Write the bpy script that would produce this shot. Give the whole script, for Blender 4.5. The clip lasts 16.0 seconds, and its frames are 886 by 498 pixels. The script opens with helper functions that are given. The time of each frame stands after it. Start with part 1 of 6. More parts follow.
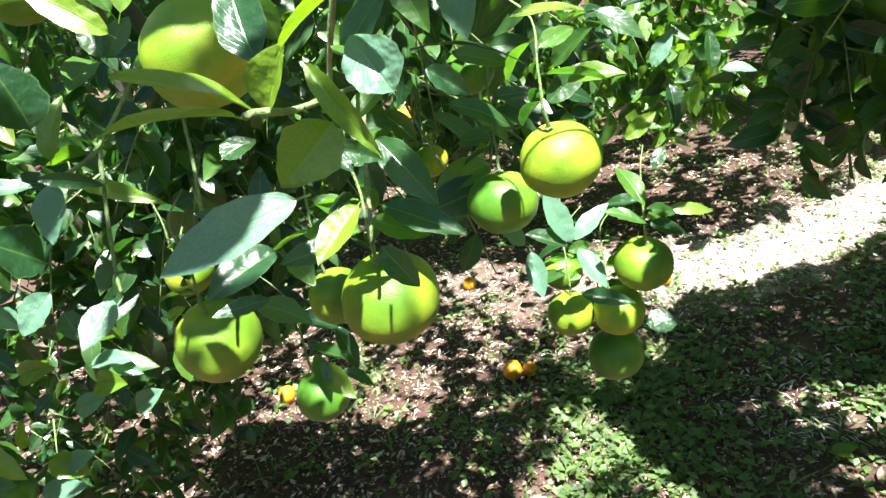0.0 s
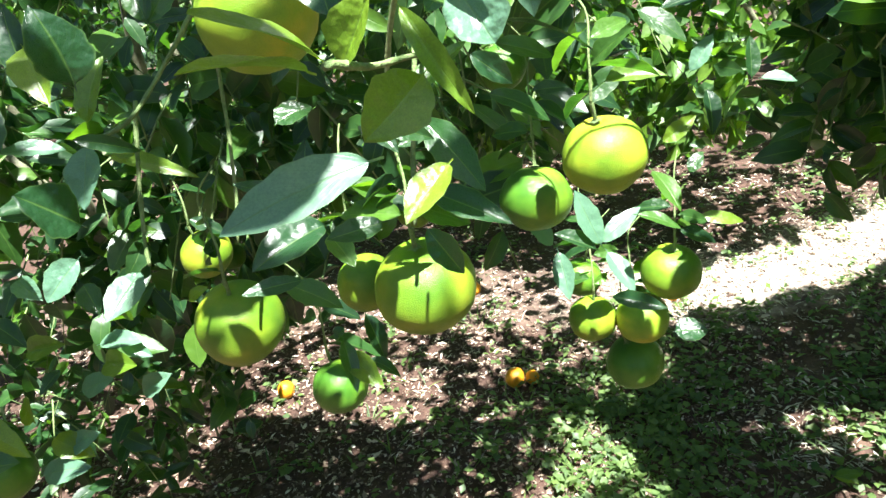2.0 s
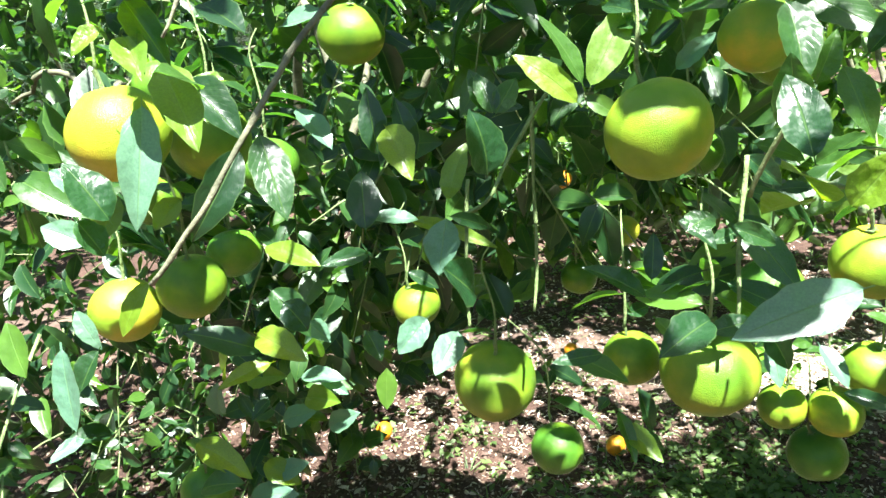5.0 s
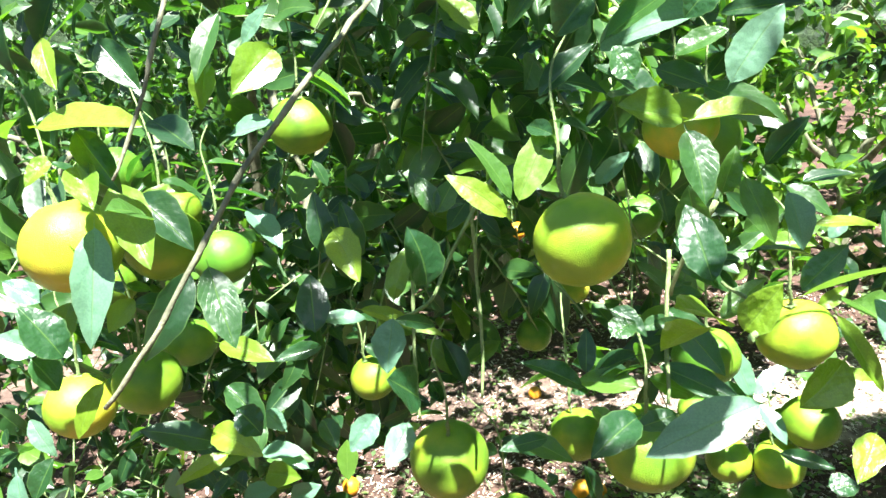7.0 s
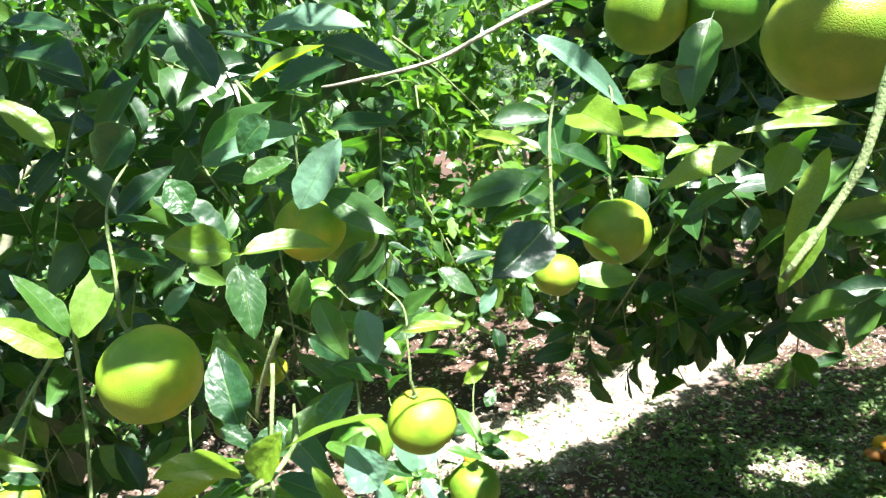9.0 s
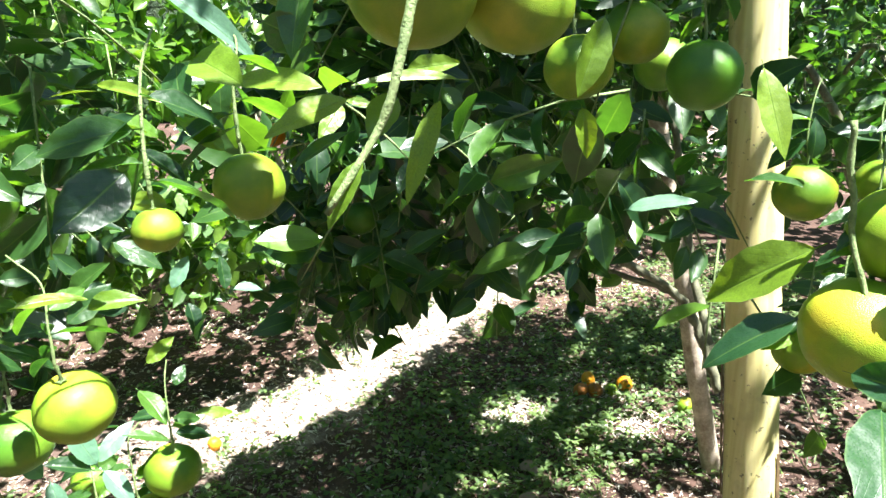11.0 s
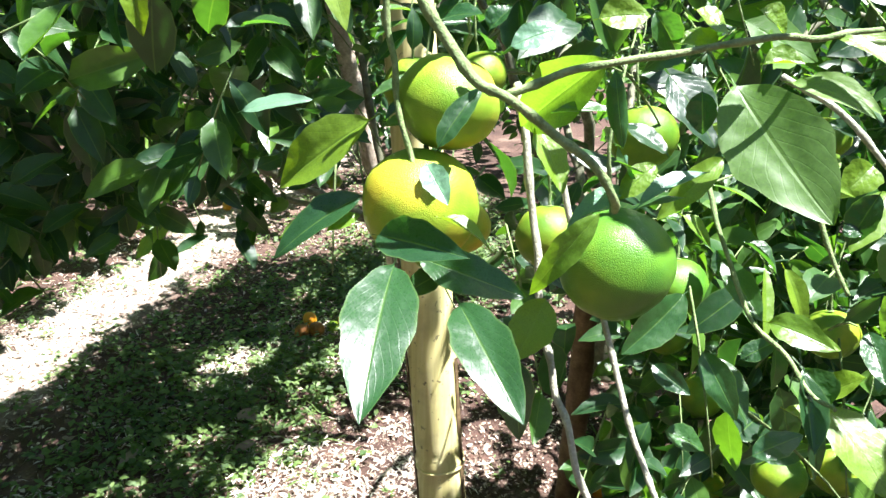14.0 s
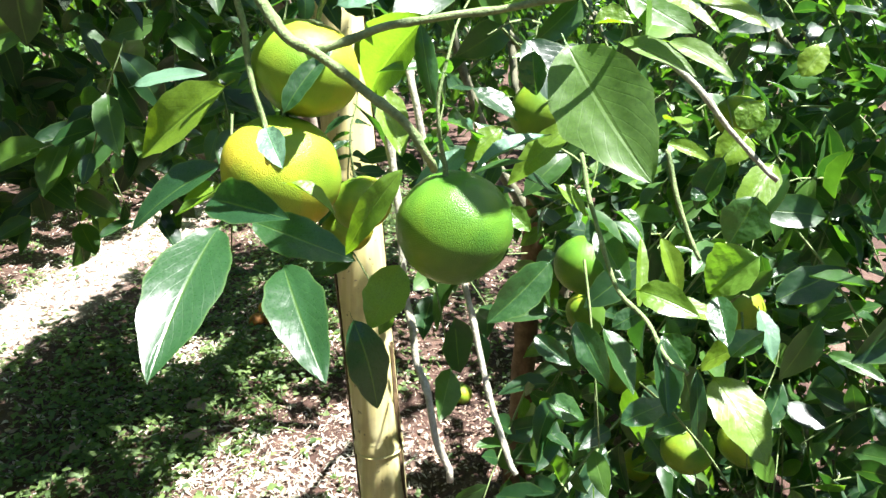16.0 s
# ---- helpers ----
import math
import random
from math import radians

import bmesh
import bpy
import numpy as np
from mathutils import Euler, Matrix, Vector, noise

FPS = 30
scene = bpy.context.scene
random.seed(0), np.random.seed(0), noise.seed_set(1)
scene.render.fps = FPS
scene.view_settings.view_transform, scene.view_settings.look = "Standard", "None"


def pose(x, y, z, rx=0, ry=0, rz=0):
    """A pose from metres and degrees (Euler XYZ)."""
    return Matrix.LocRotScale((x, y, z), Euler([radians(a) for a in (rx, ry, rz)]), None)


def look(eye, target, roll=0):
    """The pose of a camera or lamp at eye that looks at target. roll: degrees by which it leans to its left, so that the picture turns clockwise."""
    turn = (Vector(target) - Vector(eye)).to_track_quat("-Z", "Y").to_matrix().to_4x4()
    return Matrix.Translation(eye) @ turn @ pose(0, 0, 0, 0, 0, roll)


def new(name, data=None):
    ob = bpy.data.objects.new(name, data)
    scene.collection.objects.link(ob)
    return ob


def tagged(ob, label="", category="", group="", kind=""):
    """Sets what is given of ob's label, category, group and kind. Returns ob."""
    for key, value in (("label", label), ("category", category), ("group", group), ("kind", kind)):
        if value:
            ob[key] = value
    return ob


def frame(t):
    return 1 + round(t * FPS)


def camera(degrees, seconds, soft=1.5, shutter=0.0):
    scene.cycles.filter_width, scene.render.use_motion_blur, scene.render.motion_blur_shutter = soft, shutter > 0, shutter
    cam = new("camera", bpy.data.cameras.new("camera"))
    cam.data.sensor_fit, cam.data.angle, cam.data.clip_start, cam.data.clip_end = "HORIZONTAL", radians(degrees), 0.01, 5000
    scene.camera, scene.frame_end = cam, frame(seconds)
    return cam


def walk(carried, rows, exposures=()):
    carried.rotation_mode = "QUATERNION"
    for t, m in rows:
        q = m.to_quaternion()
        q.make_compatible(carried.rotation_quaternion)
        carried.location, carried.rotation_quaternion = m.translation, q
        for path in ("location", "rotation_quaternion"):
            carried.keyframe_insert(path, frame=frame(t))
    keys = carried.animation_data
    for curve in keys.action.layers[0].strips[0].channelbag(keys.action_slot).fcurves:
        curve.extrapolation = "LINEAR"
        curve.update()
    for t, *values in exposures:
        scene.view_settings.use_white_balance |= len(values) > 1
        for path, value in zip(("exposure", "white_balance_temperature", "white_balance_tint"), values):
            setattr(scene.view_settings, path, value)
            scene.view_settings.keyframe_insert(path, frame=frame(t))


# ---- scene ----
cam = camera(65.3, 16.0)
PATH = [
    (0, (0.406, 0.398, 1.511), (-0.084, 2.141, 0.661), -12.4),
    (0.5, (0.419, 0.414, 1.5), (-0.077, 2.157, 0.652), -12.7),
    (1, (0.416, 0.423, 1.491), (-0.066, 2.167, 0.639), -12.0),
    (1.5, (0.405, 0.417, 1.493), (-0.067, 2.17, 0.653), -10.8),
    (2, (0.37, 0.402, 1.496), (-0.118, 2.153, 0.662), -9.2),
    (2.5, (0.328, 0.377, 1.509), (-0.155, 2.145, 0.709), -7.0),
    (3, (0.288, 0.359, 1.522), (-0.209, 2.139, 0.757), -6.0),
    (3.5, (0.251, 0.339, 1.537), (-0.299, 2.119, 0.809), -5.5),
    (4, (0.218, 0.321, 1.551), (-0.416, 2.088, 0.86), -5.5),
    (4.2, (0.205, 0.314, 1.555), (-0.45, 2.075, 0.87), -5.2),
    (6.3, (0.188, 0.311, 1.587), (-0.421, 2.085, 0.892), -5.9),
    (6.5, (0.193, 0.31, 1.596), (-0.404, 2.102, 0.939), -5.7),
    (7, (0.216, 0.307, 1.619), (-0.333, 2.135, 1.022), -6.4),
    (7.5, (0.244, 0.308, 1.639), (-0.195, 2.177, 1.079), -6.1),
    (8, (0.277, 0.317, 1.649), (-0.01, 2.224, 1.117), -5.1),
    (8.5, (0.315, 0.327, 1.655), (0.231, 2.258, 1.141), -4.2),
    (9, (0.355, 0.331, 1.66), (0.476, 2.261, 1.149), -3.7),
    (9.2, (0.366, 0.33, 1.663), (0.557, 2.255, 1.157), -3.2),
    (11.3, (0.459, 0.312, 1.626), (1.296, 2.011, 0.985), -0.7),
    (11.5, (0.464, 0.315, 1.616), (1.34, 1.981, 0.941), -0.5),
    (12, (0.501, 0.321, 1.578), (1.512, 1.882, 0.842), -0.6),
    (12.5, (0.55, 0.309, 1.564), (1.696, 1.767, 0.814), -0.3),
    (13, (0.574, 0.303, 1.562), (1.817, 1.686, 0.827), 0.9),
    (13.5, (0.592, 0.279, 1.563), (1.888, 1.613, 0.826), 1.6),
    (14, (0.614, 0.257, 1.562), (1.945, 1.559, 0.833), 1.8),
    (14.5, (0.631, 0.237, 1.563), (1.987, 1.516, 0.839), 2.2),
    (15, (0.649, 0.215, 1.56), (2.021, 1.482, 0.844), 2.8),
    (15.5, (0.667, 0.185, 1.563), (2.046, 1.441, 0.843), 2.2),
    (16, (0.681, 0.185, 1.545), (2.053, 1.432, 0.795), 2.1),
]
walk(cam, [(t, look(eye, target, roll)) for t, eye, target, roll in PATH], [(0.0, 2.4, 6150, 9), (3.5, 2.5, 6150, 8), (7.5, 2.75, 6150, 9), (9.0, 2.65, 6150, 10), (11.5, 2.5, 6150, 12), (13.0, 2.45, 5950, 14), (14.5, 2.35, 6050, 14), (16.0, 2.33, 6150, 14)])
SKY, SUNPOWER = 0.036, 5.0


# ---- light ----
SUN = Vector((0.20, -0.26, 0.945)).normalized()
world = bpy.data.worlds.new("orchard_sky")
scene.world = world
world.use_nodes = True
sky = world.node_tree.nodes.new("ShaderNodeTexSky")
sky.sky_type, sky.sun_disc = "NISHITA", False
sky.sun_elevation, sky.sun_rotation = math.asin(SUN.z), math.atan2(SUN.x, SUN.y)
world.node_tree.nodes["Background"].inputs["Strength"].default_value = SKY
world.node_tree.links.new(sky.outputs[0], world.node_tree.nodes["Background"].inputs["Color"])
lamp = bpy.data.lights.new("sun", "SUN")
lamp.energy, lamp.angle, lamp.color = SUNPOWER, radians(0.6), (1.0, 0.96, 0.90)
sun = new("sun", lamp)
sun.matrix_world = look((0, 0, 30), Vector((0, 0, 30)) - SUN)


# ---- materials ----
def surface(name):
    mat = bpy.data.materials.new(name)
    mat.use_nodes = True
    tree = mat.node_tree
    return mat, tree.nodes, tree.links, tree.nodes["Principled BSDF"]


def ramp(nodes, links, source, stops):
    node = nodes.new("ShaderNodeValToRGB")
    while len(node.color_ramp.elements) < len(stops):
        node.color_ramp.elements.new(0.5)
    for element, (place, colour) in zip(node.color_ramp.elements, stops):
        element.position, element.color = place, (*colour, 1)
    links.new(source, node.inputs[0])
    return node.outputs[0]


def grain(nodes, links, scale, detail=4.0, rough=0.6, space="Object"):
    coords, node = nodes.new("ShaderNodeTexCoord"), nodes.new("ShaderNodeTexNoise")
    node.inputs["Scale"].default_value, node.inputs["Detail"].default_value = scale, detail
    node.inputs["Roughness"].default_value = rough
    links.new(coords.outputs[space], node.inputs["Vector"])
    return node.outputs["Fac"]


def blend(nodes, links, kind, fac, a, b):
    node = nodes.new("ShaderNodeMix")
    node.data_type, node.blend_type = "RGBA", kind
    for socket, value in ((node.inputs[0], fac), (node.inputs[6], a), (node.inputs[7], b)):
        if isinstance(value, (int, float)):
            socket.default_value = value
        elif isinstance(value, tuple):
            socket.default_value = (*value, 1)
        else:
            links.new(value, socket)
    return node.outputs[2]


def maths(nodes, links, kind, a, b=0.0, c=0.0):
    node = nodes.new("ShaderNodeMath")
    node.operation = kind
    for socket, value in zip(node.inputs, (a, b, c)):
        if isinstance(value, (int, float)):
            socket.default_value = value
        else:
            links.new(value, socket)
    return node.outputs[0]


def relief(nodes, links, bsdf, height, strength, distance):
    node = nodes.new("ShaderNodeBump")
    node.inputs["Strength"].default_value, node.inputs["Distance"].default_value = strength, distance
    links.new(height, node.inputs["Height"])
    links.new(node.outputs[0], bsdf.inputs["Normal"])
    return node.outputs[0]


def leaf_material(name, stops, through_light, single=False, gloss=0.30, specks=0.0):
    """A citrus leaf: waxy face, paler midrib and side veins, light shining through."""
    mat, nodes, links, bsdf = surface(name)
    vary = nodes.new("ShaderNodeObjectInfo").outputs["Random"] if single else nodes.new("ShaderNodeNewGeometry").outputs["Random Per Island"]
    colour = ramp(nodes, links, vary, stops)
    uv = nodes.new("ShaderNodeUVMap")
    uv.uv_map = "leaf"
    split = nodes.new("ShaderNodeSeparateXYZ")
    links.new(uv.outputs[0], split.inputs[0])
    across = maths(nodes, links, "ABSOLUTE", maths(nodes, links, "SUBTRACT", split.outputs[1], 0.5))
    rib = ramp(nodes, links, across, [(0.0, (1, 1, 1)), (0.035, (0, 0, 0))])
    slant = maths(nodes, links, "SUBTRACT", maths(nodes, links, "MULTIPLY", split.outputs[0], 9.0), maths(nodes, links, "MULTIPLY", across, 7.0))
    vein = ramp(nodes, links, maths(nodes, links, "PINGPONG", slant, 0.5), [(0.0, (1, 1, 1)), (0.07, (0, 0, 0))])
    mottle = grain(nodes, links, 55.0, 3.0)
    colour = blend(nodes, links, "MULTIPLY", 0.5, colour, ramp(nodes, links, mottle, [(0.3, (0.6, 0.65, 0.6)), (0.7, (1.25, 1.2, 1.1))]))
    colour = blend(nodes, links, "MIX", maths(nodes, links, "MULTIPLY", vein, 0.035), colour, (0.16, 0.30, 0.06))
    colour = blend(nodes, links, "MIX", maths(nodes, links, "MULTIPLY", rib, 0.35), colour, (0.16, 0.28, 0.06))
    edge = ramp(nodes, links, across, [(0.455, (0, 0, 0)), (0.49, (1, 1, 1))])
    colour = blend(nodes, links, "MIX", maths(nodes, links, "MULTIPLY", edge, 0.25), colour, (0.17, 0.27, 0.07))
    if specks:
        dots = ramp(nodes, links, grain(nodes, links, 320.0, 2.0), [(0.66, (0, 0, 0)), (0.70, (1, 1, 1))])
        colour = blend(nodes, links, "MIX", maths(nodes, links, "MULTIPLY", dots, specks), colour, (0.02, 0.025, 0.01))
    links.new(colour, bsdf.inputs["Base Color"])
    dust = ramp(nodes, links, grain(nodes, links, 90.0, 3.0), [(0.35, (gloss, gloss, gloss)), (0.75, (gloss + 0.2, gloss + 0.2, gloss + 0.2))])
    links.new(dust, bsdf.inputs["Roughness"])
    bsdf.inputs["Specular IOR Level"].default_value = 0.8
    wave = maths(nodes, links, "ADD", maths(nodes, links, "MULTIPLY", rib, -1.0), maths(nodes, links, "MULTIPLY", vein, -0.15))
    pucker = grain(nodes, links, 5.0 if single else 80.0, 2.0, 0.4)
    wave = maths(nodes, links, "MULTIPLY_ADD", pucker, 6.0 if single else 3.0, wave)
    normal = relief(nodes, links, bsdf, wave, 0.35, 0.0011 if single else 0.0008)
    glow = nodes.new("ShaderNodeBsdfTranslucent")
    lit = blend(nodes, links, "MULTIPLY", 1.0, colour, through_light)
    links.new(lit, glow.inputs["Color"])
    links.new(normal, glow.inputs["Normal"])
    mix = nodes.new("ShaderNodeMixShader")
    mix.inputs[0].default_value = 0.36
    links.new(bsdf.outputs[0], mix.inputs[1])
    links.new(glow.outputs[0], mix.inputs[2])
    links.new(mix.outputs[0], nodes["Material Output"].inputs["Surface"])
    return mat


GREENS = [(0.0, (0.013, 0.046, 0.017)), (0.4, (0.021, 0.070, 0.020)), (0.8, (0.042, 0.112, 0.021)), (1.0, (0.095, 0.200, 0.024))]
DEEP = [(0.0, (0.016, 0.058, 0.022)), (0.6, (0.024, 0.080, 0.025)), (1.0, (0.038, 0.110, 0.024))]
FRESH = [(0.0, (0.10, 0.20, 0.014)), (1.0, (0.165, 0.27, 0.018))]
FOLIAGE = leaf_material("citrus_foliage", GREENS, (2.3, 2.5, 0.55))
# lighter copy of the foliage greens: sunshine put into the next row's leaves
SUNLIT = leaf_material("sunlit_foliage", [(0.0, (0.030, 0.085, 0.025)), (0.5, (0.07, 0.155, 0.03)), (1.0, (0.15, 0.26, 0.04))], (2.3, 2.5, 0.55))
LEAF = leaf_material("citrus_leaf", GREENS, (3.2, 3.4, 0.8), single=True)
LEAF_DEEP = leaf_material("old_citrus_leaf", DEEP, (3.2, 3.4, 0.8), single=True, gloss=0.26)
LEAF_FRESH = leaf_material("young_citrus_leaf", FRESH, (2.4, 2.3, 0.4), single=True, gloss=0.32)
LEAF_SPECKLED = leaf_material("speckled_citrus_leaf", [(0.0, (0.07, 0.16, 0.025)), (1.0, (0.14, 0.25, 0.03))], (2.4, 2.5, 0.7), single=True, gloss=0.4, specks=0.75)
# pale blue-green base colour in place of sky sheen and sun glare
LEAF_SHEEN = leaf_material("sheen_citrus_leaf", [(0.0, (0.12, 0.25, 0.165)), (1.0, (0.15, 0.29, 0.185))], (1.2, 1.5, 0.5), single=True, gloss=0.3)
LEAVES = {"pale": LEAF_SHEEN, "leaf": LEAF, "deep": LEAF_DEEP, "fresh": LEAF_FRESH, "speckled": LEAF_SPECKLED}
WEED = leaf_material("weed_leaf", [(0.0, (0.046, 0.096, 0.024)), (1.0, (0.14, 0.22, 0.055))], (2.0, 2.0, 0.8), gloss=0.5)


def litter_material():
    mat, nodes, links, bsdf = surface("dry_leaf_litter")
    vary = nodes.new("ShaderNodeNewGeometry").outputs["Random Per Island"]
    colour = ramp(nodes, links, vary, [(0.0, (0.050, 0.026, 0.018)), (0.35, (0.14, 0.090, 0.062)), (0.7, (0.32, 0.24, 0.17)), (1.0, (0.66, 0.58, 0.46))])
    colour = blend(nodes, links, "MULTIPLY", 0.6, colour, ramp(nodes, links, grain(nodes, links, 60.0), [(0.3, (0.5, 0.45, 0.4)), (0.7, (1.2, 1.2, 1.2))]))
    links.new(colour, bsdf.inputs["Base Color"])
    bsdf.inputs["Roughness"].default_value = 0.7
    return mat


def soil_material():
    mat, nodes, links, bsdf = surface("red_soil")
    coarse = grain(nodes, links, 2.2, 5.0)
    fine = grain(nodes, links, 38.0, 8.0, 0.7)
    colour = ramp(nodes, links, coarse, [(0.3, (0.036, 0.017, 0.011)), (0.55, (0.085, 0.047, 0.033)), (0.75, (0.20, 0.145, 0.105))])
    colour = blend(nodes, links, "MULTIPLY", 0.8, colour, ramp(nodes, links, fine, [(0.3, (0.4, 0.38, 0.36)), (0.6, (1.1, 1.05, 1.0)), (0.78, (1.9, 1.7, 1.5))]))
    chips = ramp(nodes, links, grain(nodes, links, 120.0, 3.0), [(0.62, (0, 0, 0)), (0.68, (1, 1, 1))])
    colour = blend(nodes, links, "MIX", maths(nodes, links, "MULTIPLY", chips, 0.45), colour, (0.26, 0.19, 0.13))
    # pale band along the alley: sunlight put into the soil's colour
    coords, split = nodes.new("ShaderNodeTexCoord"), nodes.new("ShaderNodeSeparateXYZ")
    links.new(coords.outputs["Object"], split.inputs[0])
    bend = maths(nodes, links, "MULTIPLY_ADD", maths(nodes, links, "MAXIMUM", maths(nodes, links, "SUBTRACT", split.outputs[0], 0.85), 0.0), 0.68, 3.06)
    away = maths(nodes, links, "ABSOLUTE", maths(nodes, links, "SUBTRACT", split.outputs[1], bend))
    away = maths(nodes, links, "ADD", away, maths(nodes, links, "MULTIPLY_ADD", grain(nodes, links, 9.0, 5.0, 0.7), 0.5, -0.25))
    sun_strip = ramp(nodes, links, away, [(0.14, (1, 1, 1)), (0.38, (0, 0, 0))])
    colour = blend(nodes, links, "MIX", maths(nodes, links, "MULTIPLY", sun_strip, ramp(nodes, links, split.outputs[0], [(0.0, (0.1, 0.1, 0.1)), (0.6, (0.75, 0.75, 0.75))])), colour, ramp(nodes, links, fine, [(0.3, (0.22, 0.16, 0.12)), (0.65, (0.58, 0.50, 0.41))]))
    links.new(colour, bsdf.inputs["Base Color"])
    bsdf.inputs["Roughness"].default_value = 0.92
    relief(nodes, links, bsdf, fine, 0.7, 0.02)
    return mat


def bark_material(name, low, high, scale):
    mat, nodes, links, bsdf = surface(name)
    coarse, fine = grain(nodes, links, scale, 6.0, 0.65), grain(nodes, links, scale * 7, 4.0)
    colour = ramp(nodes, links, coarse, [(0.35, low), (0.65, high)])
    colour = blend(nodes, links, "MULTIPLY", 0.5, colour, ramp(nodes, links, fine, [(0.3, (0.5, 0.5, 0.5)), (0.7, (1.25, 1.25, 1.25))]))
    links.new(colour, bsdf.inputs["Base Color"])
    bsdf.inputs["Roughness"].default_value = 0.75
    relief(nodes, links, bsdf, fine, 0.5, 0.004)
    return mat


def bamboo_material():
    """Weathered pale bamboo: long fibres, dark freckles."""
    mat, nodes, links, bsdf = surface("pale_bamboo")
    coords, stretch = nodes.new("ShaderNodeTexCoord"), nodes.new("ShaderNodeMapping")
    stretch.inputs["Scale"].default_value = (60.0, 60.0, 3.0)
    links.new(coords.outputs["Object"], stretch.inputs["Vector"])
    fibre = nodes.new("ShaderNodeTexNoise")
    fibre.inputs["Scale"].default_value = 1.0
    links.new(stretch.outputs[0], fibre.inputs["Vector"])
    colour = ramp(nodes, links, fibre.outputs["Fac"], [(0.25, (0.60, 0.52, 0.20)), (0.5, (0.76, 0.69, 0.30)), (0.75, (0.84, 0.79, 0.42))])
    stain = ramp(nodes, links, grain(nodes, links, 14.0, 4.0), [(0.55, (0, 0, 0)), (0.75, (1, 1, 1))])
    colour = blend(nodes, links, "MIX", maths(nodes, links, "MULTIPLY", stain, 0.35), colour, (0.30, 0.24, 0.12))
    dots = ramp(nodes, links, grain(nodes, links, 70.0, 2.0), [(0.66, (0, 0, 0)), (0.71, (1, 1, 1))])
    colour = blend(nodes, links, "MIX", maths(nodes, links, "MULTIPLY", dots, 0.75), colour, (0.10, 0.09, 0.05))
    links.new(colour, bsdf.inputs["Base Color"])
    bsdf.inputs["Roughness"].default_value = 0.5
    relief(nodes, links, bsdf, fibre.outputs["Fac"], 0.25, 0.002)
    return mat


def peel_material(name, stops, gloss=0.40):
    """Citrus peel: blotches of ripening, fine pits."""
    mat, nodes, links, bsdf = surface(name)
    offset = nodes.new("ShaderNodeVectorMath")
    coords, info = nodes.new("ShaderNodeTexCoord"), nodes.new("ShaderNodeObjectInfo")
    links.new(coords.outputs["Object"], offset.inputs[0])
    links.new(info.outputs["Random"], offset.inputs[1])
    blotch = nodes.new("ShaderNodeTexNoise")
    blotch.inputs["Scale"].default_value, blotch.inputs["Detail"].default_value = 1.7, 4.0
    links.new(offset.outputs[0], blotch.inputs["Vector"])
    colour = ramp(nodes, links, blotch.outputs["Fac"], stops)
    pits = nodes.new("ShaderNodeTexVoronoi")
    pits.inputs["Scale"].default_value = 80.0
    links.new(coords.outputs["Object"], pits.inputs["Vector"])
    pore = ramp(nodes, links, pits.outputs["Distance"], [(0.0, (0, 0, 0)), (0.55, (1, 1, 1))])
    colour = blend(nodes, links, "MULTIPLY", 0.16, colour, pore)
    scar = ramp(nodes, links, grain(nodes, links, 9.0, 5.0, 0.75), [(0.68, (0, 0, 0)), (0.74, (1, 1, 1))])
    colour = blend(nodes, links, "MIX", maths(nodes, links, "MULTIPLY", scar, 0.35), colour, (0.14, 0.13, 0.05))
    links.new(colour, bsdf.inputs["Base Color"])
    bsdf.inputs["Roughness"].default_value = gloss
    bsdf.inputs["Specular IOR Level"].default_value = 0.35
    bsdf.inputs["Subsurface Weight"].default_value = 0.12
    bsdf.inputs["Subsurface Radius"].default_value = (0.4, 0.3, 0.05)
    bsdf.inputs["Subsurface Scale"].default_value = 0.02
    relief(nodes, links, bsdf, pore, 0.22, 0.005)
    return mat


PEEL = {
    "green": peel_material("green_peel", [(0.35, (0.060, 0.17, 0.017)), (0.52, (0.10, 0.235, 0.020)), (0.70, (0.19, 0.31, 0.025))], 0.33),
    "lime": peel_material("lime_peel", [(0.32, (0.085, 0.19, 0.014)), (0.5, (0.16, 0.27, 0.018)), (0.68, (0.30, 0.35, 0.026))]),
    "yellow": peel_material("yellow_green_peel", [(0.32, (0.15, 0.29, 0.018)), (0.5, (0.26, 0.38, 0.026)), (0.66, (0.50, 0.44, 0.034))]),
    "ripe": peel_material("ripe_peel", [(0.25, (0.55, 0.28, 0.015)), (0.5, (0.72, 0.30, 0.015)), (0.8, (0.62, 0.36, 0.03))], 0.36),
    "rotten": peel_material("rotten_peel", [(0.25, (0.16, 0.07, 0.02)), (0.5, (0.30, 0.12, 0.02)), (0.8, (0.42, 0.18, 0.03))], 0.5),
}
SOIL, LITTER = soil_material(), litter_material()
BARK = bark_material("citrus_bark", (0.085, 0.090, 0.050), (0.25, 0.25, 0.15), 26.0)
SHOOT = bark_material("green_shoot", (0.11, 0.18, 0.05), (0.26, 0.34, 0.13), 60.0)
GREYTWIG = bark_material("grey_twig", (0.26, 0.26, 0.18), (0.50, 0.48, 0.37), 50.0)
BAMBOO = bamboo_material()
SHEATH = bark_material("brown_sheath", (0.085, 0.055, 0.025), (0.24, 0.16, 0.07), 30.0)
OLDPOLE = bark_material("weathered_pole", (0.28, 0.22, 0.15), (0.66, 0.57, 0.45), 18.0)
STAKE = bark_material("brown_stake_bark", (0.10, 0.055, 0.028), (0.24, 0.145, 0.075), 22.0)


